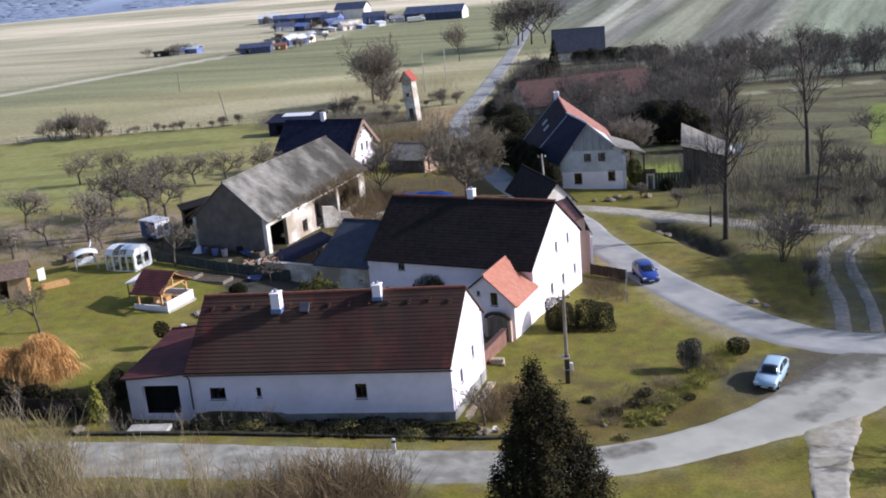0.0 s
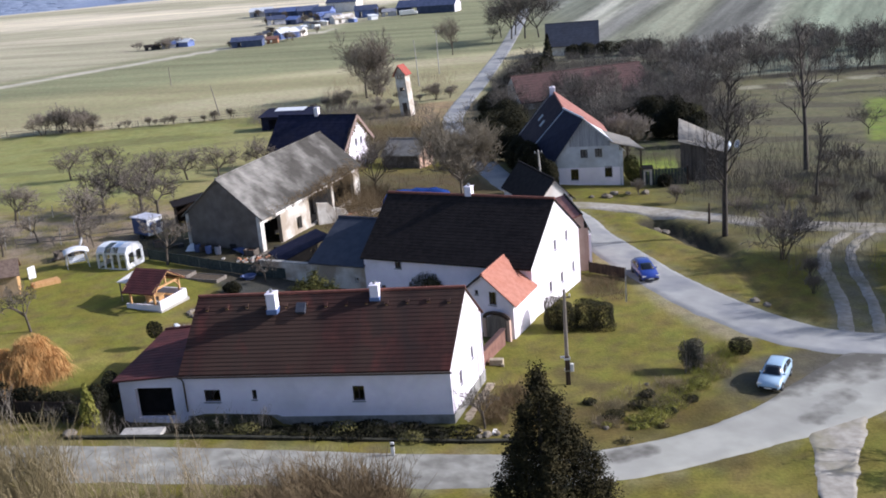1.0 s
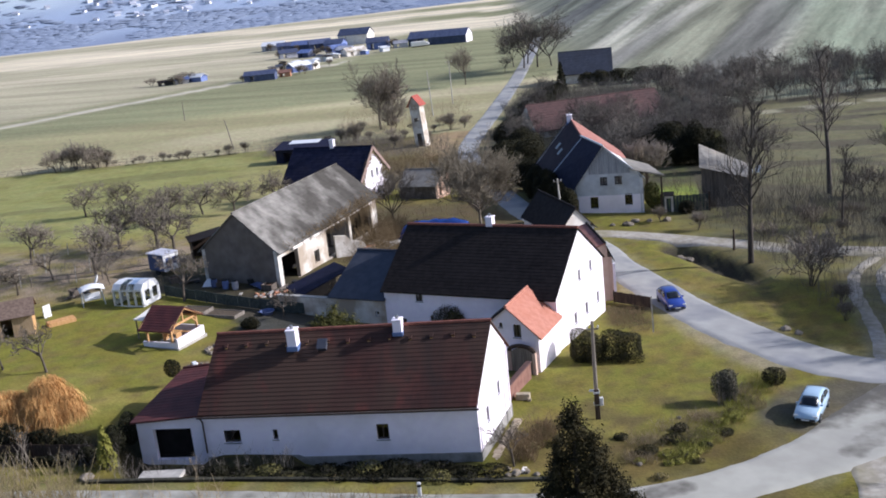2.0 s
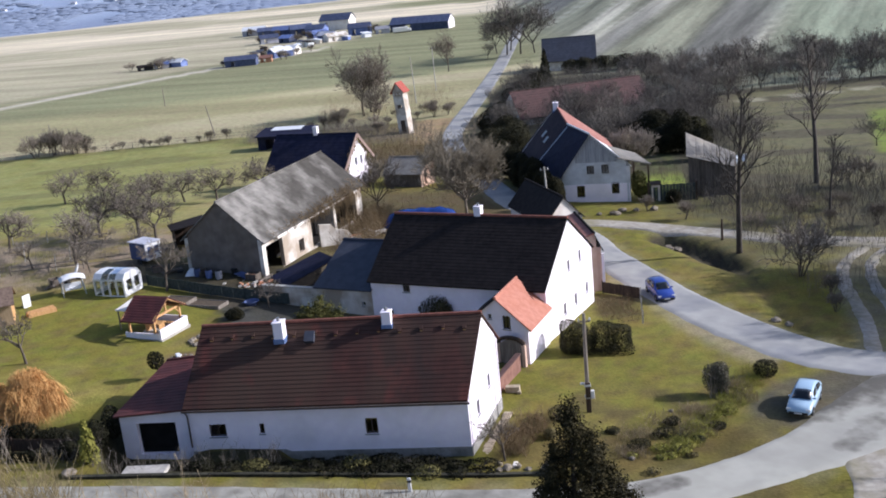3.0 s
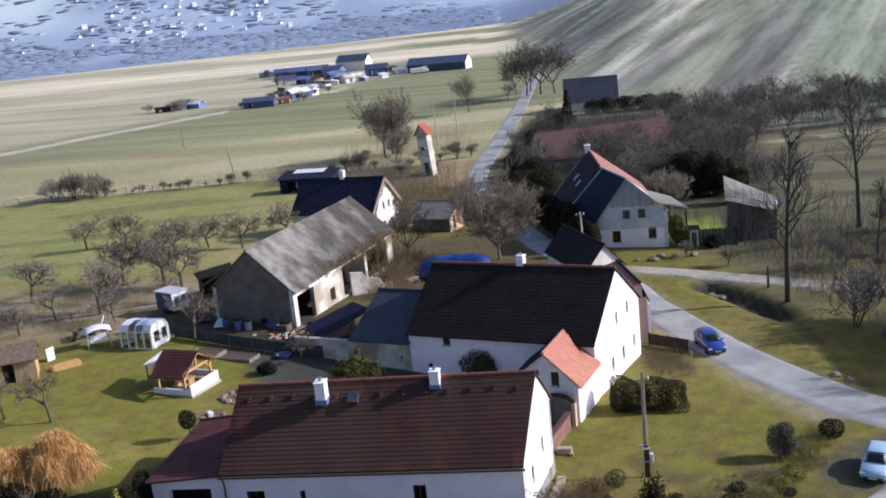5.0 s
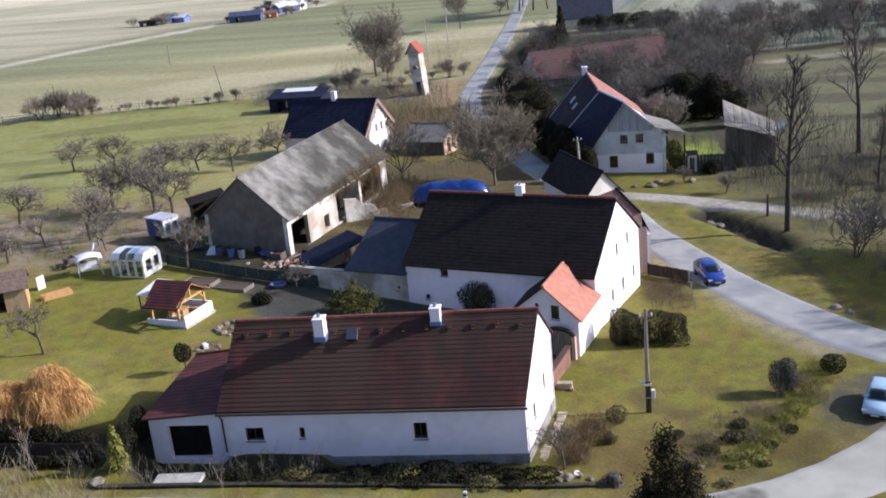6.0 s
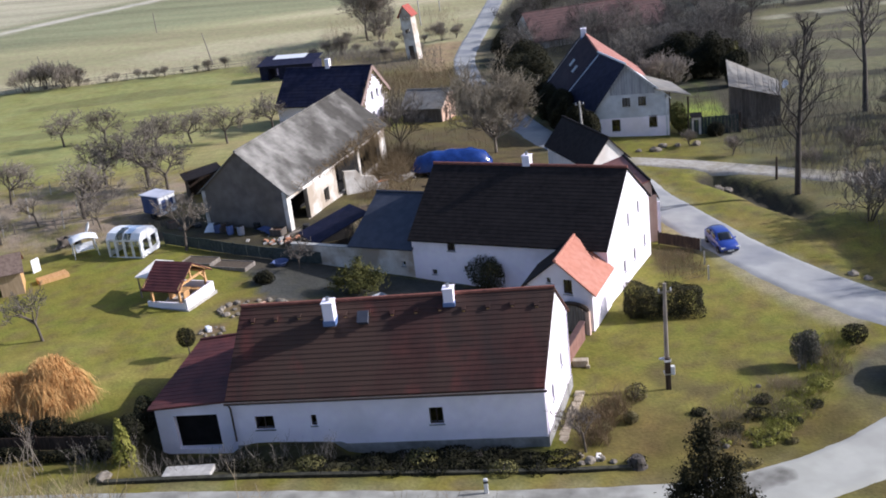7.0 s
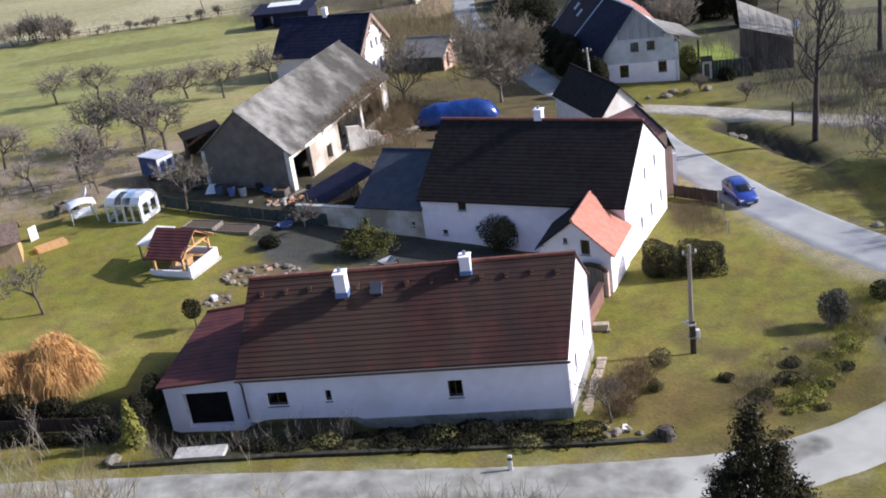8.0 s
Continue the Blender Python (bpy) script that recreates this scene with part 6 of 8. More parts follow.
brush("dry_brush", -26, 42.0, -7.5, 48.0, 1300, 0.9, 2.9, BRUSH_GREY, "tall dry brush on the near bank of the road", 1)
brush("dry_brush", -7.5, 41.0, 0.8, 47.4, 1500, 1.2, 3.8, BRUSH_BROWN, "dense brown brush on the near bank of the road", 2, 0.3)
brush("dry_brush", -28, 43.0, -18, 50.0, 600, 1.6, 4.3, BRUSH_GREY, "dense grey-green brush above the near verge", 15, 0.3)
brush("dry_brush", -5.4, 42.6, -0.6, 46.4, 1500, 1.8, 3.9, BRUSH_BROWN, "rounded dense brown thicket on the near bank", 16, 0.35)
brush("dry_brush", -25, 46.0, -17.5, 50.2, 420, 2.6, 5.0, BRUSH_GREY, "tall pale whips of young growth above the road", 17, 0.18)
brush("dry_brush", -17.5, 46.5, -9.0, 50.0, 60, 2.2, 4.2, TWIG_TAN, "thin tan saplings at the road's edge", 18, 0.15)
brush("dry_brush", -22, 41.0, -6, 45.5, 700, 0.8, 2.6, BRUSH_BROWN, "brown brush low on the near bank", 12, 0.3)
brush("dry_brush", -22.5, 58.2, -18.9, 60.0, 160, 0.5, 1.4, TWIG_DARK, "dark tangled growth beside the garage", 13, 0.35)
bush("grey_shrub", 20.6, 65.7, 1.05, 0.85, 1.4, LEAF_GREY, "dense rounded grey-green shrub on the green", 2600, 0.17, 14, lumps=26)
brush("grey_thicket", 20.0, 65.1, 21.3, 65.9, 60, 1.2, 2.4, TWIG_PINK, "dense grey-green upright thicket on the green", 14, 0.12)
brush("dry_brush", -19.0, 57.2, -13.0, 59.6, 110, 0.5, 1.5, TWIG_DARK, "grey brush before the garage", 3)
brush("dry_brush", -14.5, 57.6, -8.0, 59.0, 70, 0.6, 2.0, TWIG_DARK, "grey-tan brush in the strip before the house", 4)
brush("dry_brush", -46, 50, -24, 60, 380, 1.0, 3.0, TWIG, "grey brush beside the road", 5)
for x, y, k in ((-38.5, 103.5, 0.9), (-31.8, 100.5, 0.8), (-42.5, 98.0, 0.7), (-47.0, 106.0, 0.9), (-29.0, 107.5, 0.8), (-36.0, 108.5, 0.75)):
    plant(YOUNG[0], x, y, k)
brush("dry_brush", -46, 101, -28, 111, 700, 0.3, 1.2, TWIG, "withered grey stalks in the kitchen garden", 90)
brush("dry_brush", -44, 95, -26, 101, 700, 0.3, 1.0, TWIG_TAN, "withered garden growth beyond the tent", 6)
brush("dry_brush", -4, 119, 8.5, 138, 800, 0.2, 0.9, BRUSH_BROWN, "withered weeds on the open yard behind the barn", 97, 0.45)
brush("dry_brush", -9, 92, -2, 100, 420, 0.5, 1.8, TWIG_TAN, "dry weeds and brush in the farmyard", 7)
brush("dry_brush", 33, 97, 60, 124, 1500, 0.8, 3.0, TWIG_DARK, "thin bare saplings beyond the stream", 87, 0.35)
brush("dry_brush", 33, 83, 60, 122, 1500, 0.5, 2.0, TWIG, "withered reeds and saplings beyond the stream", 8)
brush("dry_brush", 30, 112, 58, 140, 1100, 0.8, 2.6, TWIG, "dark undergrowth below the trees", 9)
brush("dry_brush", 60, 212, 130, 250, 2400, 1.5, 4.5, TWIG_DARK, "dark undergrowth of the hedgerow", 10)
brush("dry_brush", 15.5, 200, 23, 246, 1500, 0.8, 2.4, TWIG_DARK, "dark bare scrub along the lane", 88, 0.3)
brush("dry_brush", 20, 222, 46, 262, 2200, 1.2, 4.0, TWIG_DARK, "dark bare thicket before the far grey house", 89, 0.3)
brush("dry_brush", 18, 190, 46, 199, 500, 1.5, 4.0, TWIG_DARK, "dark scrub before the red-roofed barn", 11)
for k in range(9):
    u = k / 8
    x, y = 15.8 + 8.6 * u, 57.8 + 11.4 * u ** 1.15
    brush("low_shrubs", x - 0.9, y - 0.9, x + 0.9, y + 0.9, 260, 0.15, 0.75, TWIG_OLIVE, "yellow-green tangle of low growth along the verge", 50 + k, 0.45)
brush("dry_grass", 21.4, 64.0, 23.0, 67.6, 420, 0.3, 0.9, TWIG_TAN, "straw-coloured dry grass tuft at the bend", 91, 0.3)
for k, (x, y, r) in enumerate([(16.4, 62.0, 1.4), (14.0, 60.0, 1.2), (17.9, 60.3, 1.1), (13.2, 57.6, 1.0), (18.6, 63.2, 0.9)]):
    brush("withered_shrubs", x - r, y - r * 0.7, x + r, y + r * 0.7, 230, 0.2, 0.8, TWIG_TAN, "sprawling withered brown growth on the green", 70 + k, 0.5)
for k, (x, y, r) in enumerate([(6.6, 60.0, 1.0), (7.8, 61.3, 0.9), (6.2, 58.2, 0.8)]):
    brush("twiggy_shrub", x - r, y - r * 0.7, x + r, y + r * 0.7, 210, 0.4, 1.7, BRUSH_BROWN, "brown twiggy shrub beside the white gable", 98 + k, 0.4)
brush("dry_brush", 15.5, 80.5, 18.6, 86.5, 420, 0.3, 1.0, BRUSH_BROWN, "withered brown growth inside the fenced plot", 86, 0.4)
brush("dry_brush", -7.0, 110, -3.0, 121, 420, 1.0, 2.9, BRUSH_BROWN, "tall tangled creepers against the barn eaves", 92, 0.4)
brush("dry_brush", -8.0, 104, -3.4, 120, 900, 0.6, 2.3, BRUSH_BROWN, "tangled brush along the yard side of the barn", 81, 0.4)
brush("dry_brush", -22, 222, 8, 262, 1300, 0.6, 2.2, TWIG_TAN, "rough tan weeds round the transformer tower", 82)
brush("dry_brush", -14, 158, 4.4, 186, 2400, 0.6, 2.4, BRUSH_BROWN, "brown scrub between the tower and the plank shed", 95, 0.35)
brush("dry_brush", -14, 186, 2.6, 210, 1500, 0.5, 2.0, TWIG, "rough tan growth before the transformer tower", 96, 0.35)
brush("dry_brush", 24, 161, 52, 205, 3000, 1.5, 4.5, TWIG_DARK, "dense dark undergrowth behind the cottage", 83)
brush("dry_brush", -95, 219, -22, 232, 1200, 0.3, 1.2, TWIG_TAN, "straw-coloured reeds beyond the field fence", 84)

brush("dry_brush", -95, 216.4, -25, 217.8, 1000, 0.3, 1.1, TWIG_DARK, "dark low hedge of bare stems along the field edge", 93, 0.4)
brush("dry_brush", -34, 206, -6, 216, 1500, 0.8, 2.6, TWIG_DARK, "dark bare scrub behind the black shed", 94, 0.35)

# ---------------------------------------------------------------- vehicles
def car(x, y, heading, paint, label, long=4.0, tall=1.44, wide=0.83):
    """A parked hatchback; it points along its own +x."""
    c = thing("car", (x, y, ground_z(x, y) + 0.09), label, "car", rz=heading)
    L = long / 2
    bm = bmesh.new()
    rings = []
    for fx, w, zb, zt in ((-1.0, 0.80, 0.40, 0.74), (-0.97, 0.90, 0.28, 0.88), (-0.80, 0.98, 0.22, 0.95), (-0.2, 1.0, 0.20, 0.93), (0.30, 1.0, 0.20, 0.91), (0.52, 0.98, 0.20, 0.88), (0.82, 0.94, 0.22, 0.78), (0.96, 0.86, 0.26, 0.66), (1.0, 0.72, 0.36, 0.56)):
        w *= wide
        rings.append([bm.verts.new((fx * L, sy * w * k, z)) for sy, k, z in ((-1, 0.86, zb), (-1, 0.98, zb + 0.1), (-1, 1.0, (zb + zt) / 2), (-1, 0.96, zt - 0.07), (-1, 0.86, zt), (1, 0.86, zt), (1, 0.96, zt - 0.07), (1, 1.0, (zb + zt) / 2), (1, 0.98, zb + 0.1), (1, 0.86, zb))])
    for a, b in zip(rings, rings[1:]):
        for k in range(10):
            bm.faces.new((a[k], a[(k + 1) % 10], b[(k + 1) % 10], b[k]))
    bm.faces.new(rings[0])
    bm.faces.new(rings[-1][::-1])
    body = part("body", bm, paint, c, smooth=True)
    # cabin: a rounded painted shell with dark glass set into it
    wk = wide / 0.83
    rows = [(-0.97, 0.86, 0.72), (-0.93, 1.02, 0.71), (-0.84, 1.20, 0.67), (-0.70, tall - 0.09, 0.60), (-0.52, tall - 0.015, 0.56), (-0.28, tall + 0.01, 0.56), (-0.05, tall - 0.005, 0.56), (0.14, tall - 0.06, 0.57), (0.27, tall - 0.20, 0.61), (0.40, 1.06, 0.66), (0.54, 0.86, 0.71)]

    def over(k, v, out=0.0):
        """A point across the shell at station k (may lie between stations), v from -1 to 1."""
        i = min(int(k), len(rows) - 2)
        f = k - i
        x, z, w = (rows[i][j] + (rows[i + 1][j] - rows[i][j]) * f for j in range(3))
        drop = 0.055 * abs(v) ** 3 * min(1.0, (z - 0.86) * 4)
        return Vector((x * L, v * w * wk, z - drop + out))

    def side(k, w, s, out=0.0):
        """A point down the side at station k, w from 0 at the roof's edge to 1 at the waist."""
        a = over(k, s)
        b = Vector((a.x, s * 0.735 * wk, 0.86))
        p = a.lerp(b, w)
        p.y += s * (0.035 * math.sin(math.pi * w) + out)
        return p

    bm = bmesh.new()
    ring = []
    for k in range(len(rows)):
        line = [side(k, w, -1) for w in (1.0, 0.66, 0.33)] + [over(k, v) for v in (-1, -0.8, -0.4, 0, 0.4, 0.8, 1)] + [side(k, w, 1) for w in (0.33, 0.66, 1.0)]
        ring.append([bm.verts.new(p) for p in line])
    for a, b in zip(ring, ring[1:]):
        for j in range(len(a) - 1):
            bm.faces.new((a[j], a[j + 1], b[j + 1], b[j]))
    bmesh.ops.remove_doubles(bm, verts=bm.verts, dist=0.001)
    part("cabin", bm, paint, c, "painted roof and pillars", smooth=True)

    def sheet(name, grid, mat):
        gb = bmesh.new()
        vs = [[gb.verts.new(p) for p in r] for r in grid]
        for a, b in zip(vs, vs[1:]):
            for j in range(len(a) - 1):
                gb.faces.new((a[j], a[j + 1], b[j + 1], b[j]))
        ex = bmesh.ops.extrude_face_region(gb, geom=gb.faces[:])
        bmesh.ops.translate(gb, vec=(0, 0, -0.006), verts=[v for v in ex["geom"] if isinstance(v, bmesh.types.BMVert)])
        part(name, gb, mat, c, smooth=True)

    sheet("windscreen", [[over(k, v, 0.028) for v in (-0.86, -0.45, 0, 0.45, 0.86)] for k in (7.25, 8.0, 8.8, 9.7)], CAR_GLASS)
    sheet("rear_window", [[over(k, v, 0.030) for v in (-0.80, -0.4, 0, 0.4, 0.80)] for k in (0.8, 1.5, 2.2, 2.9)], CAR_GLASS)
    for s in (-1, 1):
        for ks in ((2.6, 3.4, 4.2, 5.1), (5.3, 6.2, 7.1, 8.0)):
            sheet("side_window", [[side(k, w, s, 0.014) for w in (0.16, 0.5, 0.86)] for k in ks], CAR_GLASS)
    for s in (-1, 1):
        part("mirror", boxes((0.36 * L, s * wide * 0.93 - 0.07, 0.92, 0.36 * L + 0.1, s * wide * 0.93 + 0.12, 1.03), bevel=0.02), paint, c)
        part("headlight", boxes((0.93 * L, s * 0.60 * wide / 0.83 - 0.16, 0.52, 0.985 * L, s * 0.60 * wide / 0.83 + 0.16, 0.66), bevel=0.02), FRAME_WHITE, c, "clear headlight")
        part("tail_light", boxes((-0.995 * L, s * 0.62 * wide / 0.83 - 0.1, 0.58, -0.95 * L, s * 0.62 * wide / 0.83 + 0.1, 0.80), bevel=0.02), LAMP_RED, c, "red tail light")
        for fx in (-0.63, 0.64):
            t = lathe([(0.17, -0.1), (0.28, -0.1), (0.31, -0.06), (0.31, 0.06), (0.28, 0.1), (0.17, 0.1)], 18)
            wl = part("wheel", t, TYRE, c)
            wl.matrix_basis = pose(fx * L, s * (wide - 0.09), 0.30, 90, 0, 0)
            part("rim", lathe([(0.05, -0.105), (0.18, -0.09), (0.19, 0.09), (0.05, 0.108)], 12), METAL_GREY, wl)
    part("bumper", boxes((0.94 * L, -0.6 * wide / 0.83, 0.27, 1.015 * L, 0.6 * wide / 0.83, 0.44), bevel=0.03), TRIM, c, "dark bumper")
    part("bumper", boxes((-1.02 * L, -0.64 * wide / 0.83, 0.30, -0.95 * L, 0.64 * wide / 0.83, 0.48), bevel=0.03), TRIM, c, "dark bumper")
    part("number_plate", boxes((1.015 * L, -0.24, 0.33, 1.02 * L, 0.24, 0.42)), FRAME_WHITE, c)
    return c


TRIM = plain_paint("dark_trim", (0.014, 0.014, 0.016), 0.5)
LAMP_RED = plain_paint("red_lamp_glass", (0.3, 0.02, 0.015), 0.25)
PALE_BLUE = plain_paint("pale_blue_car_paint", (0.40, 0.56, 0.72), 0.3, coat=0.6)
DEEP_BLUE = plain_paint("deep_blue_car_paint", (0.022, 0.055, 0.30), 0.3, coat=0.6)
car(25.55, 63.0, 240, PALE_BLUE, "pale blue hatchback parked at the road junction")
car(21.3, 86.7, 275, DEEP_BLUE, "deep blue hatchback parked beside the lane")


# ---------------------------------------------------------------- garden things
def gazebo():
    x, y = -21.1, 82.1
    z = ground_z(x, y) - 0.1
    t = thing("gazebo", (x, y, z), "garden gazebo with a red roof, timber frame and white parapet", "gazebo", rz=-24)
    w, d, e, r = 2.0, 1.8, 1.85, 3.05
    left, right = 1.2, 1.5
    part("floor", boxes((-w + 0.35, -d - 0.1, -0.3, w + 0.1, d + 0.1, 0.16)), CONCRETE, t)
    for px in (-left + 0.12, right - 0.12):
        out = -0.32 if px < 0 else 0.32
        for sy in (-1, 1):
            part("post", boxes((px - 0.08, sy * (d - 0.12) - 0.08, 0.16, px + 0.08, sy * (d - 0.12) + 0.08, e)), WOOD_NEW, t)
            part("rafter", beam((px + out, sy * (d + 0.3), e - 0.05), (px + out, 0, r), 0.10, 0.16), WOOD_NEW, t)
            part("brace", beam((px, sy * (d - 0.12), e - 0.6), (px, sy * (d - 0.72), e), 0.09, 0.09), WOOD_NEW, t)
        part("tie_beam", beam((px, -d, e), (px, d, e), 0.14, 0.16), WOOD_NEW, t)
        part("king_post", beam((px, 0, e), (px, 0, r - 0.1), 0.12, 0.12), WOOD_NEW, t)
    for sy in (-1, 1):
        part("wall_plate", beam((-left, sy * (d - 0.12), e), (right, sy * (d - 0.12), e), 0.14, 0.16), WOOD_NEW, t)
        q = [(-left - 0.3, sy * (d + 0.45), e - 0.12), (right + 0.3, sy * (d + 0.45), e - 0.12), (right + 0.3, 0, r + 0.12), (-left - 0.3, 0, r + 0.12)]
        part("roof_slope", prism(q, Z * 0.09), TILE_DARKRED, t)
        if sy < 0:
            tiling(t, q[0], q[1], q[3], q[2], 0.28, 0.3, TILE_DARKRED, 0, 0.03)
    part("parapet", boxes((w - 0.2, -d, 0.16, w, d, 0.95), bevel=0.02), PLASTER, t, "white parapet wall")
    part("parapet", boxes((-w + 0.45, -d, 0.16, w - 0.2, -d + 0.18, 0.62), bevel=0.02), PLASTER, t, "white parapet wall")
    part("parapet", boxes((-w + 0.45, d - 0.18, 0.16, w - 0.2, d, 0.95), bevel=0.02), PLASTER, t, "white parapet wall")
    part("table", boxes((-0.8, -0.4, 0.82, 0.8, 0.5, 0.88), (-0.7, -0.3, 0.16, -0.6, 0.4, 0.82), (0.6, -0.3, 0.16, 0.7, 0.4, 0.82)), WOOD_NEW, t)
    part("bench", boxes((-1.4, 0.9, 0.5, 1.4, 1.3, 0.58), (-1.3, 0.95, 0.16, -1.2, 1.25, 0.5), (1.2, 0.95, 0.16, 1.3, 1.25, 0.5)), WOOD_NEW, t)
    part("lean_to_roof", prism([(-w - 1.25, -0.6, 2.02), (-left - 0.4, -0.6, 1.98), (-left - 0.4, 2.2, 2.30), (-w - 1.25, 2.2, 2.34)], Z * 0.07), PLASTER_PALE, t, "pale board roof")
    for px, py, pz in ((-w - 1.1, -0.45, 1.96), (-w - 1.1, 2.05, 2.26)):
        part("prop", beam((px, py, -0.2), (px, py, pz), 0.09, 0.09), WOOD_GREY, t)


gazebo()


def polytunnel():
    x0, y0 = -27.1, 93.6
    t = thing("garden_tent", (x0, y0, ground_z(x0, y0)), "white garden party tent with clear windows", "tent", rz=-20)
    L, W, E, R = 1.6, 1.35, 1.6, 2.2
    arc = [(-W, 0.0), (-W, E), (-W * 0.72, R - 0.16), (0, R), (W * 0.72, R - 0.16), (W, E), (W, 0.0)]
    for k in range(5):
        x = -L + 2 * L * k / 4
        bm = bmesh.new()
        tube(bm, [(x, a, b) for a, b in arc], [0.05] * 7, 6)
        part("hoop", bm, FRAME_WHITE, t, "white tubular hoop")
    for k in range(4):
        xa, xb = -L + 2 * L * k / 4, -L + 2 * L * (k + 1) / 4
        for i in (1, 2, 3, 4):
            (a0, z0), (a1, z1) = arc[i], arc[i + 1]
            if k in (1, 2) and i < 4:
                for c0, c1 in ((0.0, 0.06), (0.94, 1.0)):
                    part("edge_strip", prism([(xa + (xb - xa) * c0, a0, z0 + 0.055), (xa + (xb - xa) * c1, a0, z0 + 0.055), (xa + (xb - xa) * c1, a1, z1 + 0.055), (xa + (xb - xa) * c0, a1, z1 + 0.055)], Z * 0.02), WHITE_SHEET, t)
                part("clear_sheet", prism([(xa + (xb - xa) * 0.07, a0, z0 + 0.05), (xa + (xb - xa) * 0.93, a0, z0 + 0.05), (xa + (xb - xa) * 0.93, a1, z1 + 0.05), (xa + (xb - xa) * 0.07, a1, z1 + 0.05)], Z * 0.012), GLASS if i == 1 or k == 1 and i == 2 else SKY_SHEET, t, "clear roof sheet")
            else:
                part("roof_sheet", prism([(xa, a0, z0 + 0.055), (xb, a0, z0 + 0.055), (xb, a1, z1 + 0.055), (xa, a1, z1 + 0.055)], Z * 0.02), WHITE_SHEET, t)
        for s in (-1, 1):
            part("side_sheet", panel([(0.04, 0.0), (2 * L / 4 - 0.04, 0.0), (2 * L / 4 - 0.04, E), (0.04, E)], [(0.12, 0.12, 2 * L / 4 - 0.12, 1.48)], (xa, s * W, 0), (1, 0, 0), (0, -s, 0), 0.02), WHITE_SHEET, t)
            if k != 1:
                part("clear_pane", boxes((xa + 0.12, s * (W - 0.012) - 0.004, 0.12, xb - 0.12, s * (W - 0.012) + 0.004, 1.48)), GLASS, t)
    part("shelf", boxes((-1.3, 0.5, 0.7, 1.3, 1.0, 0.76), (-1.25, 0.55, 0.0, -1.18, 0.95, 0.7), (1.18, 0.55, 0.0, 1.25, 0.95, 0.7)), WOOD_GREY, t)
    for s in (-1, 1):
        part("end_sheet", panel(arc, [(-0.95, 0.5, -0.2, 1.45), (0.2, 0.5, 0.95, 1.45)], (s * (L + 0.06), 0, 0), (0, 1, 0), (-s, 0, 0), 0.02), WHITE_SHEET, t)


SKY_SHEET = material("pale_blue_sheet", (0.30, 0.42, 0.62), (0.40, 0.52, 0.70), 3, 0.35, 0.15)
polytunnel()


def swing_seat(x, y):
    t = thing("canopy_seat", (x, y, ground_z(x, y)), "garden seat under a rounded white canopy", "garden seat", rz=25)
    bm = bmesh.new()
    rows = []
    for i in range(7):
        u = -1 + 2 * i / 6
        rows.append([bm.verts.new((u * 1.15, v * 0.85, 1.95 - 0.28 * u * u - 0.2 * v * v)) for v in (-1, -0.5, 0, 0.5, 1)])
    for a, b in zip(rows, rows[1:]):
        for k in range(4):
            bm.faces.new((a[k], a[k + 1], b[k + 1], b[k]))
    out = bmesh.ops.extrude_face_region(bm, geom=bm.faces[:])
    bmesh.ops.translate(bm, vec=(0, 0, -0.05), verts=[v for v in out["geom"] if isinstance(v, bmesh.types.BMVert)])
    part("canopy", bm, WHITE_SHEET, t, smooth=True)
    for sx in (-1, 1):
        for sy in (-1, 1):
            part("leg", beam((sx * 1.0, sy * 0.75, -0.1), (sx * 0.85, sy * 0.1, 1.85), 0.06, 0.06), FRAME_WHITE, t)
    part("seat", boxes((-0.75, -0.3, 0.45, 0.75, 0.3, 0.55), (-0.75, 0.25, 0.5, 0.75, 0.35, 1.0), bevel=0.02), WHITE_SHEET, t)
    part("crossbar", beam((-0.95, 0.1, 1.0), (-0.85, 0.1, 1.0), 0.05, 0.05), FRAME_WHITE, t)


swing_seat(-31.4, 94.0)


def water_tank(x, y):
    t = thing("water_tank", (x, y, ground_z(x, y)), "pale blue plastic water tank on a timber stand", "tank", rz=20)
    d = part("drum", lathe([(0.25, -0.85), (0.6, -0.8), (0.68, -0.6), (0.68, 0.6), (0.6, 0.8), (0.25, 0.85)], 16), TANK_BLUE, t, smooth=True)
    d.matrix_basis = pose(0, 0, 1.55, 0, 90, 0)
    for e in (-0.6, 0.6):
        part("stand", beam((e, -0.5, 0.9), (e, 0.5, 0.9), 0.12, 0.12), WOOD_GREY, t)
        for f in (-0.45, 0.45):
            part("leg", beam((e, f, -0.2), (e, f, 0.86), 0.11, 0.11), WOOD_GREY, t)


TANK_BLUE = plain_paint("pale_blue_plastic", (0.45, 0.52, 0.62), 0.45)
water_tank(41.6, 136.6)


def dish(x, y):
    t = thing("satellite_dish", (x, y, ground_z(x, y)), "white dish on a short grey pole", "dish", rz=200)
    bm = bmesh.new()
    tube(bm, [(0, 0, -0.2), (0, 0, 1.6)], [0.04, 0.04], 6)
    part("pole", bm, METAL_GREY, t)
    d = part("reflector", lathe([(0.02, 0.0), (0.3, 0.05), (0.55, 0.17), (0.56, 0.19), (0.3, 0.08), (0.02, 0.03)], 16), FRAME_WHITE, t)
    d.matrix_basis = pose(0.1, 0, 1.7, 0, 65, 0)


dish(-31.3, 96.2)
dish(43.6, 136.8)


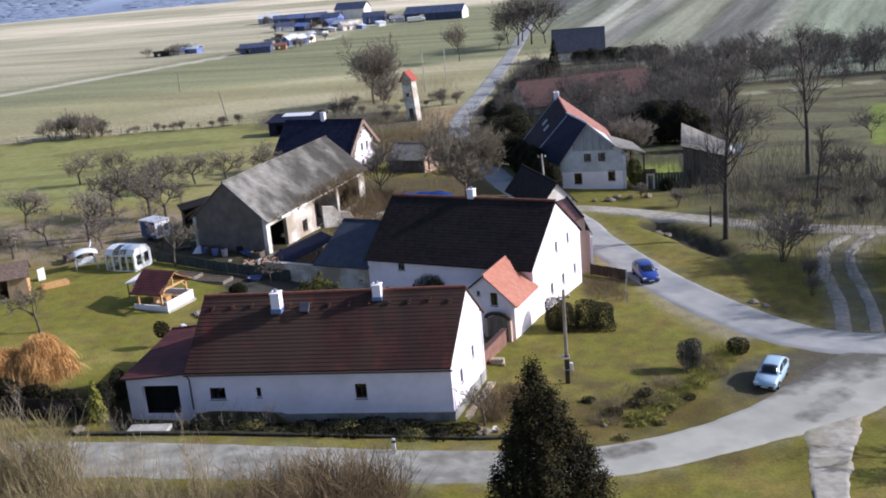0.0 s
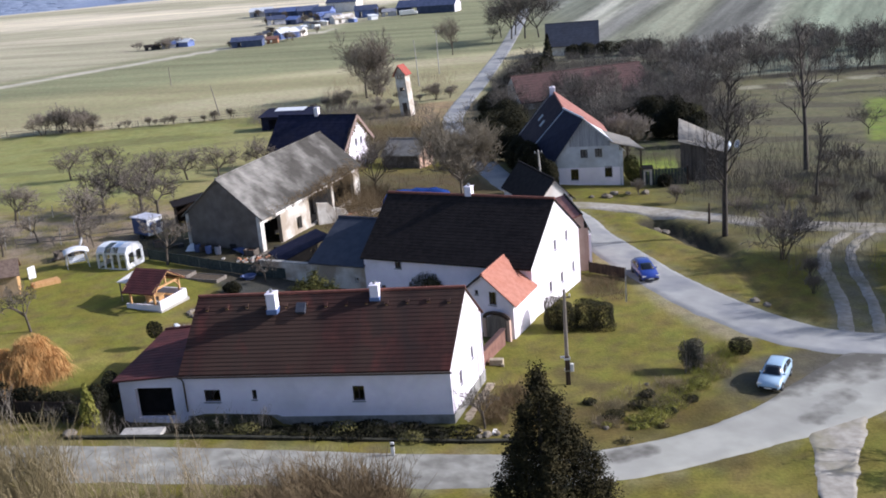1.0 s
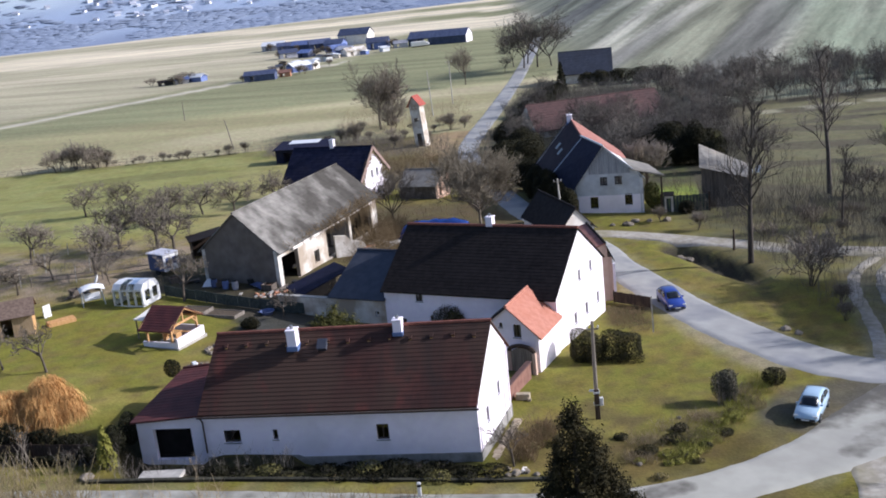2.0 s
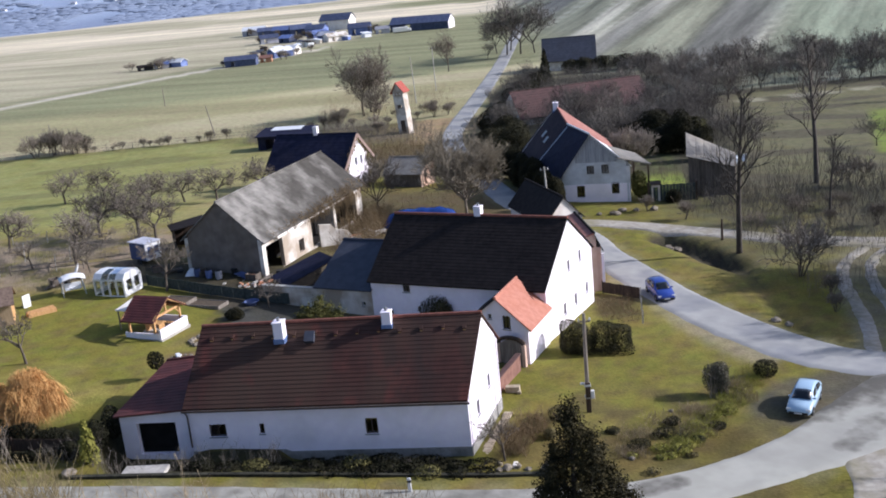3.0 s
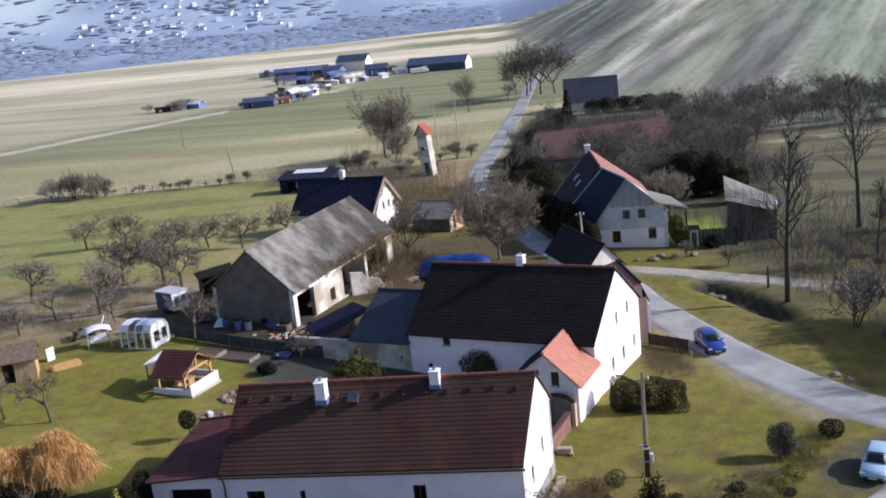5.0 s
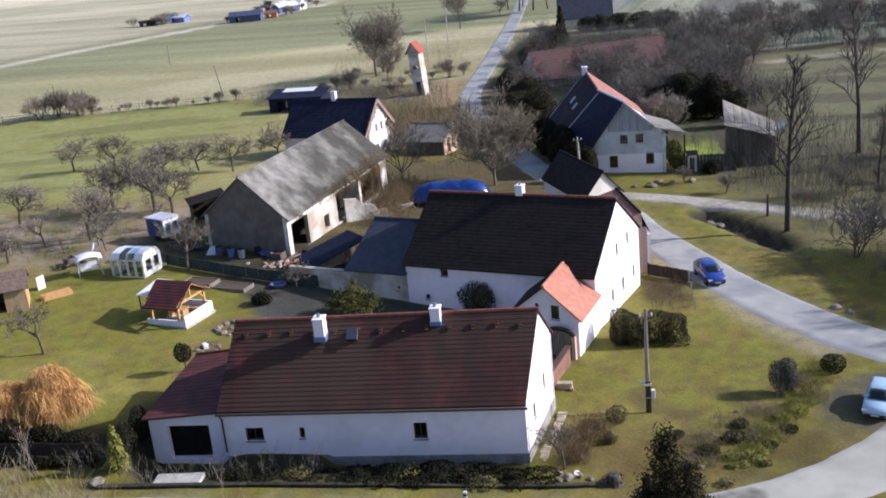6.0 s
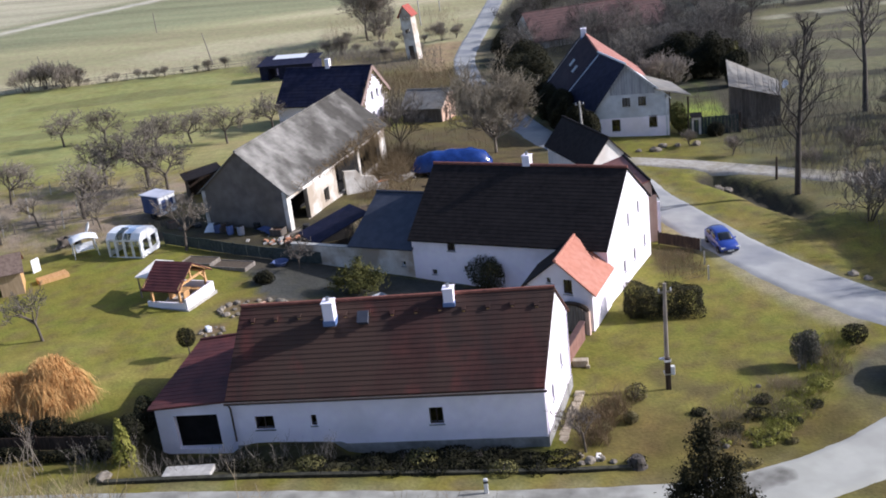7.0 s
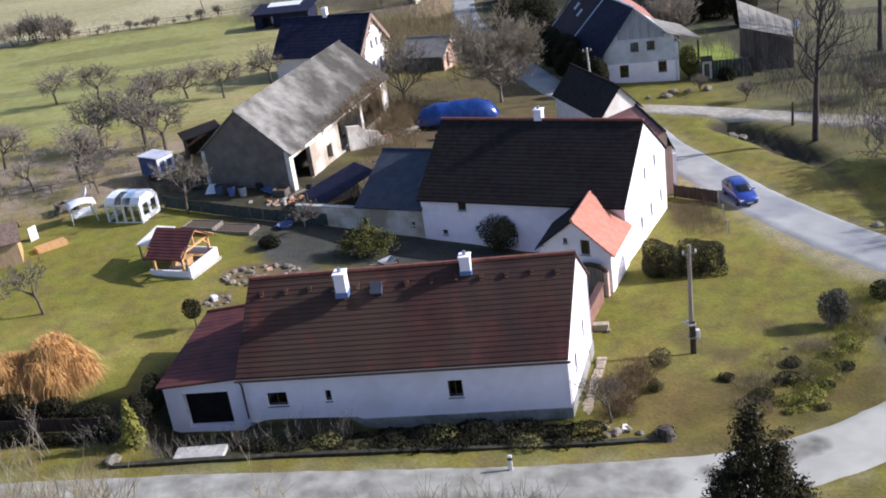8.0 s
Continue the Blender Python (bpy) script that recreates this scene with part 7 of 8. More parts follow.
def hut():
    t = thing("garden_hut", (-36.3, 86.9, ground_z(-36.3, 86.9)), "small timber hut with a brown roof", "hut", rz=18)
    for a, b, ax, inn in (((-1.9, -1.5, 0), 3.8, (1, 0, 0), (0, 1, 0)), ((1.9, 1.5, 0), 3.8, (-1, 0, 0), (0, -1, 0))):
        part("wall", panel([(0, -0.3), (b, -0.3), (b, 1.9), (0, 1.9)], [(1.2, 0.0, 2.1, 1.75)] if a[1] < 0 else [], a, ax, inn, 0.1), WOOD_TAN, t)
    for a, ax, inn in (((1.9, -1.4, 0), (0, 1, 0), (-1, 0, 0)), ((-1.9, 1.4, 0), (0, -1, 0), (1, 0, 0))):
        part("wall", panel([(0, -0.3), (2.8, -0.3), (2.8, 1.95), (1.4, 2.75), (0, 1.95)], [], a, ax, inn, 0.1), WOOD_NEW, t, "fresh timber end wall")
    for s in (-1, 1):
        part("roof_slope", prism([(-2.2, s * 1.8, 1.82), (2.2, s * 1.8, 1.82), (2.2, 0, 2.95), (-2.2, 0, 2.95)], Z * 0.08), ROOF_BROWN, t)
    b = thing("timber_stack", (-32.6, 88.6, ground_z(-32.6, 88.6)), "low stack of fresh orange boards on the ground", "timber stack", rz=35)
    for k in range(6):
        part("board", boxes((-1.2, -0.5 + k * 0.17, 0.0, 1.2, -0.37 + k * 0.17, 0.35 + 0.05 * (k % 2))), WOOD_NEW, b)
    p = thing("leaning_sheet", (-34.6, 90.8, ground_z(-34.6, 90.8)), "white sheet panel leaning behind the hut", "panel", rz=60)
    part("sheet", boxes((-0.4, -0.03, 0, 0.4, 0.03, 1.15)), WHITE_SHEET, p)
    part("stay", beam((0, 0.04, 0.9), (0, 0.8, 0), 0.05, 0.05), WOOD_GREY, p)


hut()
for x, y, h in ((-40.5, 106.9, 2.0), (-35.7, 102.1, 1.7), (-35.5, 106.0, 1.6), (-45.2, 116.1, 1.5), (-41.0, 101.2, 2.2), (-41.1, 115.5, 1.4)):
    t = thing("garden_stake", (x, y, ground_z(x, y)), "thin pale stake in the kitchen garden", "stake", "garden stakes")
    bm = bmesh.new()
    tube(bm, [(0, 0, -0.3), (0.08, 0, h * 0.6), (0.14, 0.02, h)], [0.055, 0.05, 0.045], 6)
    part("shaft", bm, CONCRETE, t)
    part("tie", boxes((0.02, -0.07, h * 0.62, 0.16, 0.07, h * 0.66)), TRIM, t)


def caravan():
    t = thing("site_caravan", (-26.9, 103.3, ground_z(-26.9, 103.3)), "small blue site caravan with a white end", "caravan", rz=-38)
    part("body", boxes((-1.3, -0.95, 0.45, 1.25, 0.95, 2.2), bevel=0.12), BLUE_SHED, t)
    part("end_panel", panel([(-0.95, 0.5), (0.95, 0.5), (0.95, 2.15), (-0.95, 2.15)], [(-0.7, 0.75, -0.1, 1.85), (0.15, 1.1, 0.7, 1.85)], (1.31, 0, 0), (0, 1, 0), (-1, 0, 0), 0.055), FRAME_WHITE, t, "white end wall")
    part("roof", boxes((-1.4, -1.05, 2.2, 1.35, 1.05, 2.3), bevel=0.04), GREY_SHED, t)
    for sy in (-1, 1):
        wl = part("wheel", lathe([(0.1, -0.09), (0.3, -0.09), (0.32, 0), (0.3, 0.09), (0.1, 0.09)], 14), TYRE, t)
        wl.matrix_basis = pose(0, sy * 0.85, 0.30, 90, 0, 0)
    s = thing("lean_to_shed", (-23.7, 109.0, ground_z(-23.7, 109.0)), "black lean-to shed against the barn", "shed", rz=20)
    part("roof", prism([(-1.9, -1.6, 2.35), (1.9, -1.6, 2.8), (1.9, 1.6, 2.8), (-1.9, 1.6, 2.35)], Z * 0.1), SLATE, s)
    part("wall", boxes((-1.6, -1.3, -0.3, -1.5, 1.3, 2.3), (-1.5, 1.2, -0.3, 1.7, 1.3, 2.5)), WOOD_DARK, s)
    for sy in (-1.35, 1.35):
        part("post", beam((1.6, sy, -0.3), (1.6, sy, 2.7), 0.12, 0.12), WOOD_DARK, s)


caravan()


def fence(pts, tall, mat, label, gap=2.4, boards=True, group="", board=0.9, wire=False):
    """Posts along a line with panels between them."""
    x, y = pts[0]
    t = thing("fence", (x, y, ground_z(x, y)), label, "fence", group)
    zo = ground_z(x, y)
    line = catmull([(a, b, 0) for a, b in pts], gap)
    for a, b in zip(line, line[1:]):
        pa, pb = Vector((a.x - x, a.y - y, ground_z(a.x, a.y) - zo)), Vector((b.x - x, b.y - y, ground_z(b.x, b.y) - zo))
        part("post", beam(pa - Z * 0.3, pa + Z * (tall + 0.1), 0.1, 0.1), mat, t)
        if boards:
            n = max(1, round((pb - pa).length / board))
            for k in range(n):
                q0, q1 = pa.lerp(pb, (k + 0.01) / n), pa.lerp(pb, (k + 0.99) / n)
                part("panel", prism([q0 + Z * 0.05, q1 + Z * 0.05, q1 + Z * (tall + rnd(-0.04, 0.04)), q0 + Z * (tall + rnd(-0.04, 0.04))], (pb - pa).normalized().cross(Z) * 0.03), mat, t)
        else:
            for hz in (0.5, 0.92):
                part("wire" if wire else "rail", beam(pa + Z * tall * hz, pb + Z * tall * hz, 0.012 if wire else 0.03, 0.012 if wire else 0.07), TRIM if wire else mat, t)
    return t


fence([(-24.8, 95.0), (-18.2, 91.0), (-11.9, 88.0), (-8.2, 86.9)], 1.05, TEAL_FENCE, "faded dark green board fence along the garden", board=1.2)
for ends in ([(16.6, 88.4), (19.5, 86.3)], [(19.5, 86.3), (18.5, 80.3)], [(18.5, 80.3), (15.4, 78.6)]):
    fence(ends, 1.05, WOOD_DARK if ends[0][1] > 88 else CONCRETE, "fence with pale posts round the plot by the gable", board=0.3, group="plot fence", boards=ends[0][1] > 88, wire=True)
fence([(-40, 101.5), (-33, 102.3), (-28.5, 103.5)], 1.0, WOOD_GREY, "grey rail fence in the garden", boards=False)
fence([(-70, 112.0), (-55, 108.5), (-42, 104.5)], 1.0, WOOD_GREY, "grey rail fence behind the orchard", boards=False, gap=3.0)
fence([(-92, 218), (-70, 218.6), (-48, 218.2), (-25, 217.6)], 1.1, WOOD_GREY, "grey rail fence at the field edge", boards=False, gap=4.5)
# grey boards drawn in dark wood, for the shade they stand in
fence([(-29.5, 61.2), (-25.0, 60.8), (-20.8, 60.2)], 0.9, WOOD_DARK, "plank fence below the willow in shade-dark wood", board=0.7)


def road_wall():
    """Low dark kerb wall, added to draw the line between strip and road verge."""
    x0, y0 = -20.3, 56.75
    t = thing("kerb_wall", (x0, y0, ground_z(x0, y0)), "low near-black stone wall along the verge", "wall")
    line = catmull([(-20.3, 56.75, 0), (-12, 56.35, 0), (-4, 55.85, 0), (3, 55.4, 0), (8.0, 55.3, 0)], 1.6)
    for a, b in zip(line, line[1:]):
        za, zb = ground_z(a.x, a.y), ground_z(b.x, b.y)
        o = Vector((x0, y0, ground_z(x0, y0)))
        p, q = Vector((a.x, a.y, za)) - o, Vector((b.x, b.y, zb)) - o
        d = (q - p).normalized()
        part("kerb_stone", beam(p + d * 0.01 - Z * 0.2, q - d * 0.01 - Z * 0.2, 0.3, 0.75), DARK_KERB, t)


road_wall()


def loose_stones():
    g = random.Random(3)

    def stone(x, y, s, name="stone", label="pale field stone in the grass", group="stones"):
        bm = bmesh.new()
        bmesh.ops.create_icosphere(bm, subdivisions=2, radius=s)
        for v in bm.verts:
            v.co *= 1 + g.uniform(-0.2, 0.2)
            v.co.z *= 0.65
        ob = new(name, mesh_of(name, bm, STONE))
        ob.matrix_basis = pose(x, y, ground_z(x, y) + s * 0.3, 0, 0, g.uniform(0, 360))
        return tagged(ob, label, "stone", group)

    for k in range(20):
        an = 2 * math.pi * k / 20
        stone(-15.0 + 2.6 * math.cos(an), 79.2 + 1.5 * math.sin(an), g.uniform(0.16, 0.3), label="stone edging a round rock garden", group="rock garden")
    for k in range(12):
        stone(-15.0 + g.uniform(-2, 2), 79.2 + g.uniform(-1, 1), g.uniform(0.12, 0.3), label="stone in a round rock garden", group="rock garden")
    for k in range(9):
        an = 2 * math.pi * k / 9
        stone(-17.6 + 0.8 * math.cos(an), 75.6 + 0.7 * math.sin(an), g.uniform(0.13, 0.2), label="stone edging a small flower bed", group="flower bed")
    for x, y, s in ((5.6, 56.2, 0.3), (6.2, 56.4, 0.25), (5.1, 56.0, 0.2), (7.9, 55.7, 0.4), (6.8, 56.0, 0.2), (-20.4, 57.2, 0.45), (26.0, 104.6, 0.6), (26.9, 104.4, 0.5), (16.9, 63.4, 0.16), (28.9, 79.2, 0.4), (29.7, 78.4, 0.35), (13.1, 56.9, 0.2)):
        stone(x, y, s)
    for k in range(6):
        stone(22 + g.uniform(-1.5, 6), 117.5 + g.uniform(-1.5, 1.5), g.uniform(0.25, 0.6), label="stone of a rough bank below the cottage", group="bank stones")


loose_stones()


PATH_STONE = material("sandy_flagstone", (0.34, 0.28, 0.20), (0.47, 0.40, 0.30), 3, 0.95, 0.4, vary=0.2)


def slab_steps():
    t = thing("garden_steps", (-15.9, 57.3, ground_z(-15.9, 57.3)), "pale concrete slab before the garage", "slab", rz=-6)
    part("slab", boxes((-1.35, -0.55, -0.15, 1.35, 0.55, 0.12), bevel=0.03), CONCRETE, t)
    p = thing("doorstep_path", (5.4, 61.2, ground_z(5.4, 61.2)), "narrow pale stone path along the gable", "path", rz=71)
    g = random.Random(77)
    for k in range(11):
        a, w = -3.9 + k * 0.645, g.uniform(0.45, 0.6)
        b = boxes((-0.31, -w / 2, -0.1, 0.31, w / 2, 0.07 + g.uniform(-0.01, 0.02)), bevel=0.02)
        bmesh.ops.transform(b, matrix=pose(a, g.uniform(-0.02, 0.08), 0, 0, g.uniform(-1, 1), g.uniform(-3, 3)), verts=b.verts)
        part("slab", b, PATH_STONE, p)
    m = thing("marker_post", (-0.1, 53.6, ground_z(-0.1, 53.6)), "short white roadside marker post", "post")
    part("shaft", boxes((-0.11, -0.07, -0.2, 0.11, 0.07, 0.95), bevel=0.03), FRAME_WHITE, m)
    part("band", boxes((-0.115, -0.075, 0.68, 0.115, 0.075, 0.82)), TRIM, m, "dark band")


slab_steps()


def garden_beds():
    for x, y, a, b, r in ((-18.0, 88.4, 1.6, 0.7, -25), (-20.9, 89.9, 1.4, 0.7, -25)):
        t = thing("garden_bed", (x, y, ground_z(x, y)), "raised bed of dark soil with a board edge", "garden bed", "garden beds", rz=r)
        part("soil", boxes((-a, -b, -0.1, a, b, 0.16), bevel=0.03), SOIL, t)
        for s in (-1, 1):
            part("edge_board", boxes((-a - 0.05, s * (b + 0.035) - 0.03, -0.1, a + 0.05, s * (b + 0.035) + 0.03, 0.22)), WOOD_GREY, t)
            part("edge_board", boxes((s * (a + 0.035) - 0.03, -b, -0.1, s * (a + 0.035) + 0.03, b, 0.22)), WOOD_GREY, t)


SOIL = material("dark_garden_soil", (0.07, 0.052, 0.036), (0.12, 0.092, 0.065), 6, 0.95, 0.6)
garden_beds()


def garden_oddments():
    """A blue tub, a wheelbarrow, a tree stump and pale blocks about the garden."""
    x, y = -14.1, 88.0
    t = thing("plastic_tub", (x, y, ground_z(x, y)), "blue plastic tub on the dark yard", "tub", rz=12)
    part("bowl", lathe([(0.45, 0.0), (0.62, 0.32), (0.68, 0.34), (0.66, 0.36), (0.58, 0.3), (0.4, 0.06)], 16), BLUE_SHED, t)
    part("handle", boxes((-0.78, -0.1, 0.29, -0.66, 0.1, 0.33)), BLUE_SHED, t)
    x, y = -6.1, 78.9
    t = thing("wheelbarrow", (x, y, ground_z(x, y)), "grey metal wheelbarrow beside the juniper", "wheelbarrow", rz=35)
    part("tray", merge(prism([(-0.4, -0.32, 0.3), (0.35, -0.26, 0.34), (0.35, 0.26, 0.34), (-0.4, 0.32, 0.3)], Z * 0.03), prism([(-0.55, -0.42, 0.62), (0.6, -0.36, 0.66), (0.35, -0.26, 0.34), (-0.4, -0.32, 0.3)], (0, 0.02, 0)),
                       prism([(-0.4, 0.32, 0.3), (0.35, 0.26, 0.34), (0.6, 0.36, 0.66), (-0.55, 0.42, 0.62)], (0, 0.02, 0)), prism([(0.35, -0.26, 0.34), (0.6, -0.36, 0.66), (0.6, 0.36, 0.66), (0.35, 0.26, 0.34)], (0.02, 0, 0)),
                       prism([(-0.4, 0.32, 0.3), (-0.55, 0.42, 0.62), (-0.55, -0.42, 0.62), (-0.4, -0.32, 0.3)], (0.02, 0, 0))), METAL_GREY, t)
    for e in (-1, 1):
        part("handle", beam((0.7, e * 0.12, 0.2), (-1.25, e * 0.34, 0.6), 0.05, 0.05), WOOD_GREY, t)
        part("leg", beam((-0.35, e * 0.25, 0.3), (-0.45, e * 0.27, 0.0), 0.05, 0.05), METAL_GREY, t)
    wl = part("wheel", lathe([(0.08, -0.05), (0.19, -0.05), (0.22, 0), (0.19, 0.05), (0.08, 0.05)], 14), TYRE, t)
    wl.matrix_basis = pose(0.78, 0, 0.2, 90, 0, 0)
    x, y = 8.0, 55.5
    t = thing("tree_stump", (x, y, ground_z(x, y)), "dark weathered tree stump at the end of the kerb", "stump")
    part("wood", lathe([(0.62, -0.1), (0.46, 0.12), (0.38, 0.45), (0.30, 0.62), (0.1, 0.64)], 11), BARK_DARK, t)
    part("ivy", leaves(301, lumpy(301, 160, 0.55, 0.5, 0.32, 9), 0.12), LEAF_BLACK, t)
    for k, (x, y, w, m, what) in enumerate(((-13.4, 78.7, 0.26, PLASTER_PALE, "pale"), (-15.2, 78.5, 0.30, WOOD_NEW, "tan"), (-17.9, 75.9, 0.34, WHITE_SHEET, "white"), (-12.8, 79.6, 0.2, PATH_STONE, "sandy"), (-14.6, 80.1, 0.22, BRICK_PALE, "orange"), (6.1, 56.5, 0.26, PLASTER_PALE, "pale"), (5.2, 56.8, 0.2, PATH_STONE, "sandy"), (6.9, 67.6, 0.5, PATH_STONE, "sandy"))):
        t = thing("block", (x, y, ground_z(x, y)), what + " squared block lying in the bed", "block", "garden blocks", rz=20 + 47 * k)
        part("body", boxes((-w, -w * 0.5, -0.06, w, w * 0.5, w * 0.8), bevel=0.03), m, t)
        part("chip", boxes((w * 0.7, -w * 0.9, -0.05, w * 1.2, -w * 0.55, w * 0.3), bevel=0.02), m, t)


garden_oddments()


def gate_and_arch():
    t = thing("arched_gate", (7.3, 72.6, -0.6), "arched brown gate beside the gatehouse", "gate", rz=-32)
    bm = bmesh.new()
    tube(bm, [(1.05 * math.cos(math.pi * k / 10), 0, 2.0 + 0.45 * math.sin(math.pi * k / 10)) for k in range(11)], [0.16] * 11, 6)
    part("arch", bm, WOOD_DARK, t)
    for s in (-1, 1):
        part("post", beam((s * 1.05, 0, 0), (s * 1.05, 0, 2.0), 0.26, 0.26), PLASTER_PINK, t)
    for k in range(9):
        part("board", boxes((-0.9 + k * 0.2, -0.03, 0.1, -0.72 + k * 0.2, 0.03, 1.95 + 0.35 * math.sin(math.pi * (k + 0.5) / 9))), WOOD_GREY, t)
    w = thing("boundary_wall", (6.3, 68.3, -0.3), "low brown-red rendered wall between house and gatehouse", "wall", rz=66)
    part("body", boxes((-2.9, -0.15, -0.3, 3.4, 0.15, 1.25), bevel=0.02), BRICK_BROWN, w)
    part("coping", boxes((-3.0, -0.22, 1.25, 3.5, 0.22, 1.34), bevel=0.02), TILE_RUST, w, "red coping")


gate_and_arch()


def roof_fittings():
    """Snow hooks and a roof hatch on the long roof, and the downpipe."""
    e0, e1 = Vector((-13.95, 60.35, 3.85)), Vector((3.65, 57.6, 3.85))
    r0, r1 = Vector((-12.8, 64.4, 7.85)), Vector((4.95, 61.8, 7.85))
    for k in range(13):
        u = (k + 0.6) / 13.2
        p = e0.lerp(e1, u).lerp(r0.lerp(r1, u), 0.83 + 0.01 * (k % 3))
        t = thing("vent_tile", tuple(p), "raised vent tile near the roof ridge", "roof vent", "roof vents", rz=-9)
        part("hood", prism([(-0.11, -0.14, -0.05), (0.11, -0.14, -0.05), (0.11, 0.08, 0.13), (-0.11, 0.08, 0.13)], (0, 0.05, -0.08)), TILE_RED, t)
        part("grille", boxes((-0.08, -0.155, -0.11, 0.08, -0.14, -0.055)), WOOD_NEW, t)
    p = e0.lerp(e1, 0.41).lerp(r0.lerp(r1, 0.41), 0.78)
    t = thing("roof_hatch", tuple(p), "small grey metal roof hatch", "roof hatch", rz=-9)
    hatch = part("frame", boxes((-0.3, -0.35, -0.05, 0.3, 0.35, 0.22), bevel=0.02), SLATE_BLUE, t)
    hatch.matrix_basis = pose(0, 0, 0.05, 43, 0, 0)
    lid = part("lid", boxes((-0.33, -0.38, 0.0, 0.33, 0.38, 0.05), bevel=0.015), SLATE_BLUE, t)
    lid.matrix_basis = pose(0, -0.15, 0.22, 40, 0, 0)
    t = thing("downpipe", (-13.95, 60.45, 1.2), "dark metal downpipe at the corner of the long house", "downpipe")
    bm = bmesh.new()
    tube(bm, [(0.05, -0.12, 2.55), (0.1, 0.12, 2.3), (0.16, 0.16, 2.1), (0.16, 0.16, 0.0)], [0.055] * 4, 8)
    part("pipe", bm, FRAME_DARK, t)
    g = thing("gutter", (-14.0, 60.2, 3.80), "dark half-round gutter under the red eaves", "gutter")
    bm = bmesh.new()
    tube(bm, [(0, 0.0, 0), (17.75, -2.83, 0.0)], [0.075, 0.075], 8)
    part("trough", bm, FRAME_DARK, g)


roof_fittings()


# ---------------------------------------------------------------- poles
def utility_pole():
    x, y = 11.6, 64.0
    t = thing("utility_pole", (x, y, ground_z(x, y)), "grey wooden utility pole strapped to a dark concrete foot", "utility pole")
    bm = bmesh.new()
    tube(bm, [(0, 0, 0.9), (0.02, 0, 4), (0.05, -0.05, 6.85)], [0.15, 0.13, 0.10], 10)
    part("mast", bm, WOOD_GREY, t)
    part("foot", boxes((-0.16, -0.3, -0.4, 0.16, -0.13, 2.1), bevel=0.02), WOOD_DARK, t, "dark tarred foot")
    part("strap", boxes((-0.2, -0.33, 1.85, 0.2, 0.17, 1.98)), FRAME_WHITE, t)
    part("strap", boxes((-0.2, -0.33, 1.0, 0.2, 0.17, 1.08)), METAL_GREY, t)
    part("meter_box", boxes((0.18, -0.28, 0.95, 0.42, -0.02, 1.5), bevel=0.02), FRAME_WHITE, t, "white meter box")
    part("crossarm", beam((-0.35, -0.05, 6.3), (0.45, -0.05, 6.3), 0.08, 0.1), WOOD_GREY, t)
    for sx in (-0.3, 0.1, 0.4):
        bm = bmesh.new()
        tube(bm, [(sx, -0.05, 6.35), (sx, -0.05, 6.42), (sx, -0.05, 6.55)], [0.03, 0.06, 0.035], 8)
        part("insulator", bm, FRAME_WHITE, t)
    part("lamp", boxes((-0.45, -0.15, 1.95, -0.2, 0.05, 2.05), bevel=0.02), FRAME_WHITE, t)


utility_pole()


def plain_pole(x, y, tall, label, arm=0.0, tilt=0.0, mat=None):
    t = thing("utility_pole", (x, y, ground_z(x, y)), label, "utility pole", "field poles")
    bm = bmesh.new()
    tube(bm, [(0, 0, -0.4), (tilt * 0.5, 0, tall * 0.5), (tilt, 0, tall)], [0.14, 0.12, 0.09], 8)
    part("mast", bm, mat or WOOD_GREY, t)
    if arm:
        part("crossarm", beam((tilt - arm, 0, tall - 0.35), (tilt + arm, 0, tall - 0.35), 0.09, 0.1), WOOD_GREY, t)
        for s in (-0.8, 0, 0.8):
            bm = bmesh.new()
            tube(bm, [(tilt + s * arm, 0, tall - 0.3), (tilt + s * arm, 0, tall - 0.1)], [0.05, 0.04], 6)
            part("insulator", bm, FRAME_WHITE, t)


plain_pole(-42.8, 223, 6.5, "thin wooden pole at the field edge", tilt=-1.1)
plain_pole(-67.3, 284, 5.0, "thin pale pole out in the field")
plain_pole(-76.0, 222, 6.0, "thin wooden pole at the field edge", tilt=-0.6)
plain_pole(-0.4, 243, 10.5, "pale pole beside the transformer tower", tilt=-0.4, mat=CONCRETE)
plain_pole(4.4, 262, 10.5, "pale pole beyond the transformer tower", 0.9, mat=CONCRETE)
plain_pole(15.4, 118.5, 5.6, "pale concrete pole with a short crossarm by the lane", 0.5, -0.2, CONCRETE)
plain_pole(31.2, 103.2, 2.2, "short dark post beside the gravel track", mat=WOOD_DARK)
plain_pole(33.6, 126.0, 4.0, "weathered post by the plank shed", 0.0, 0.2)


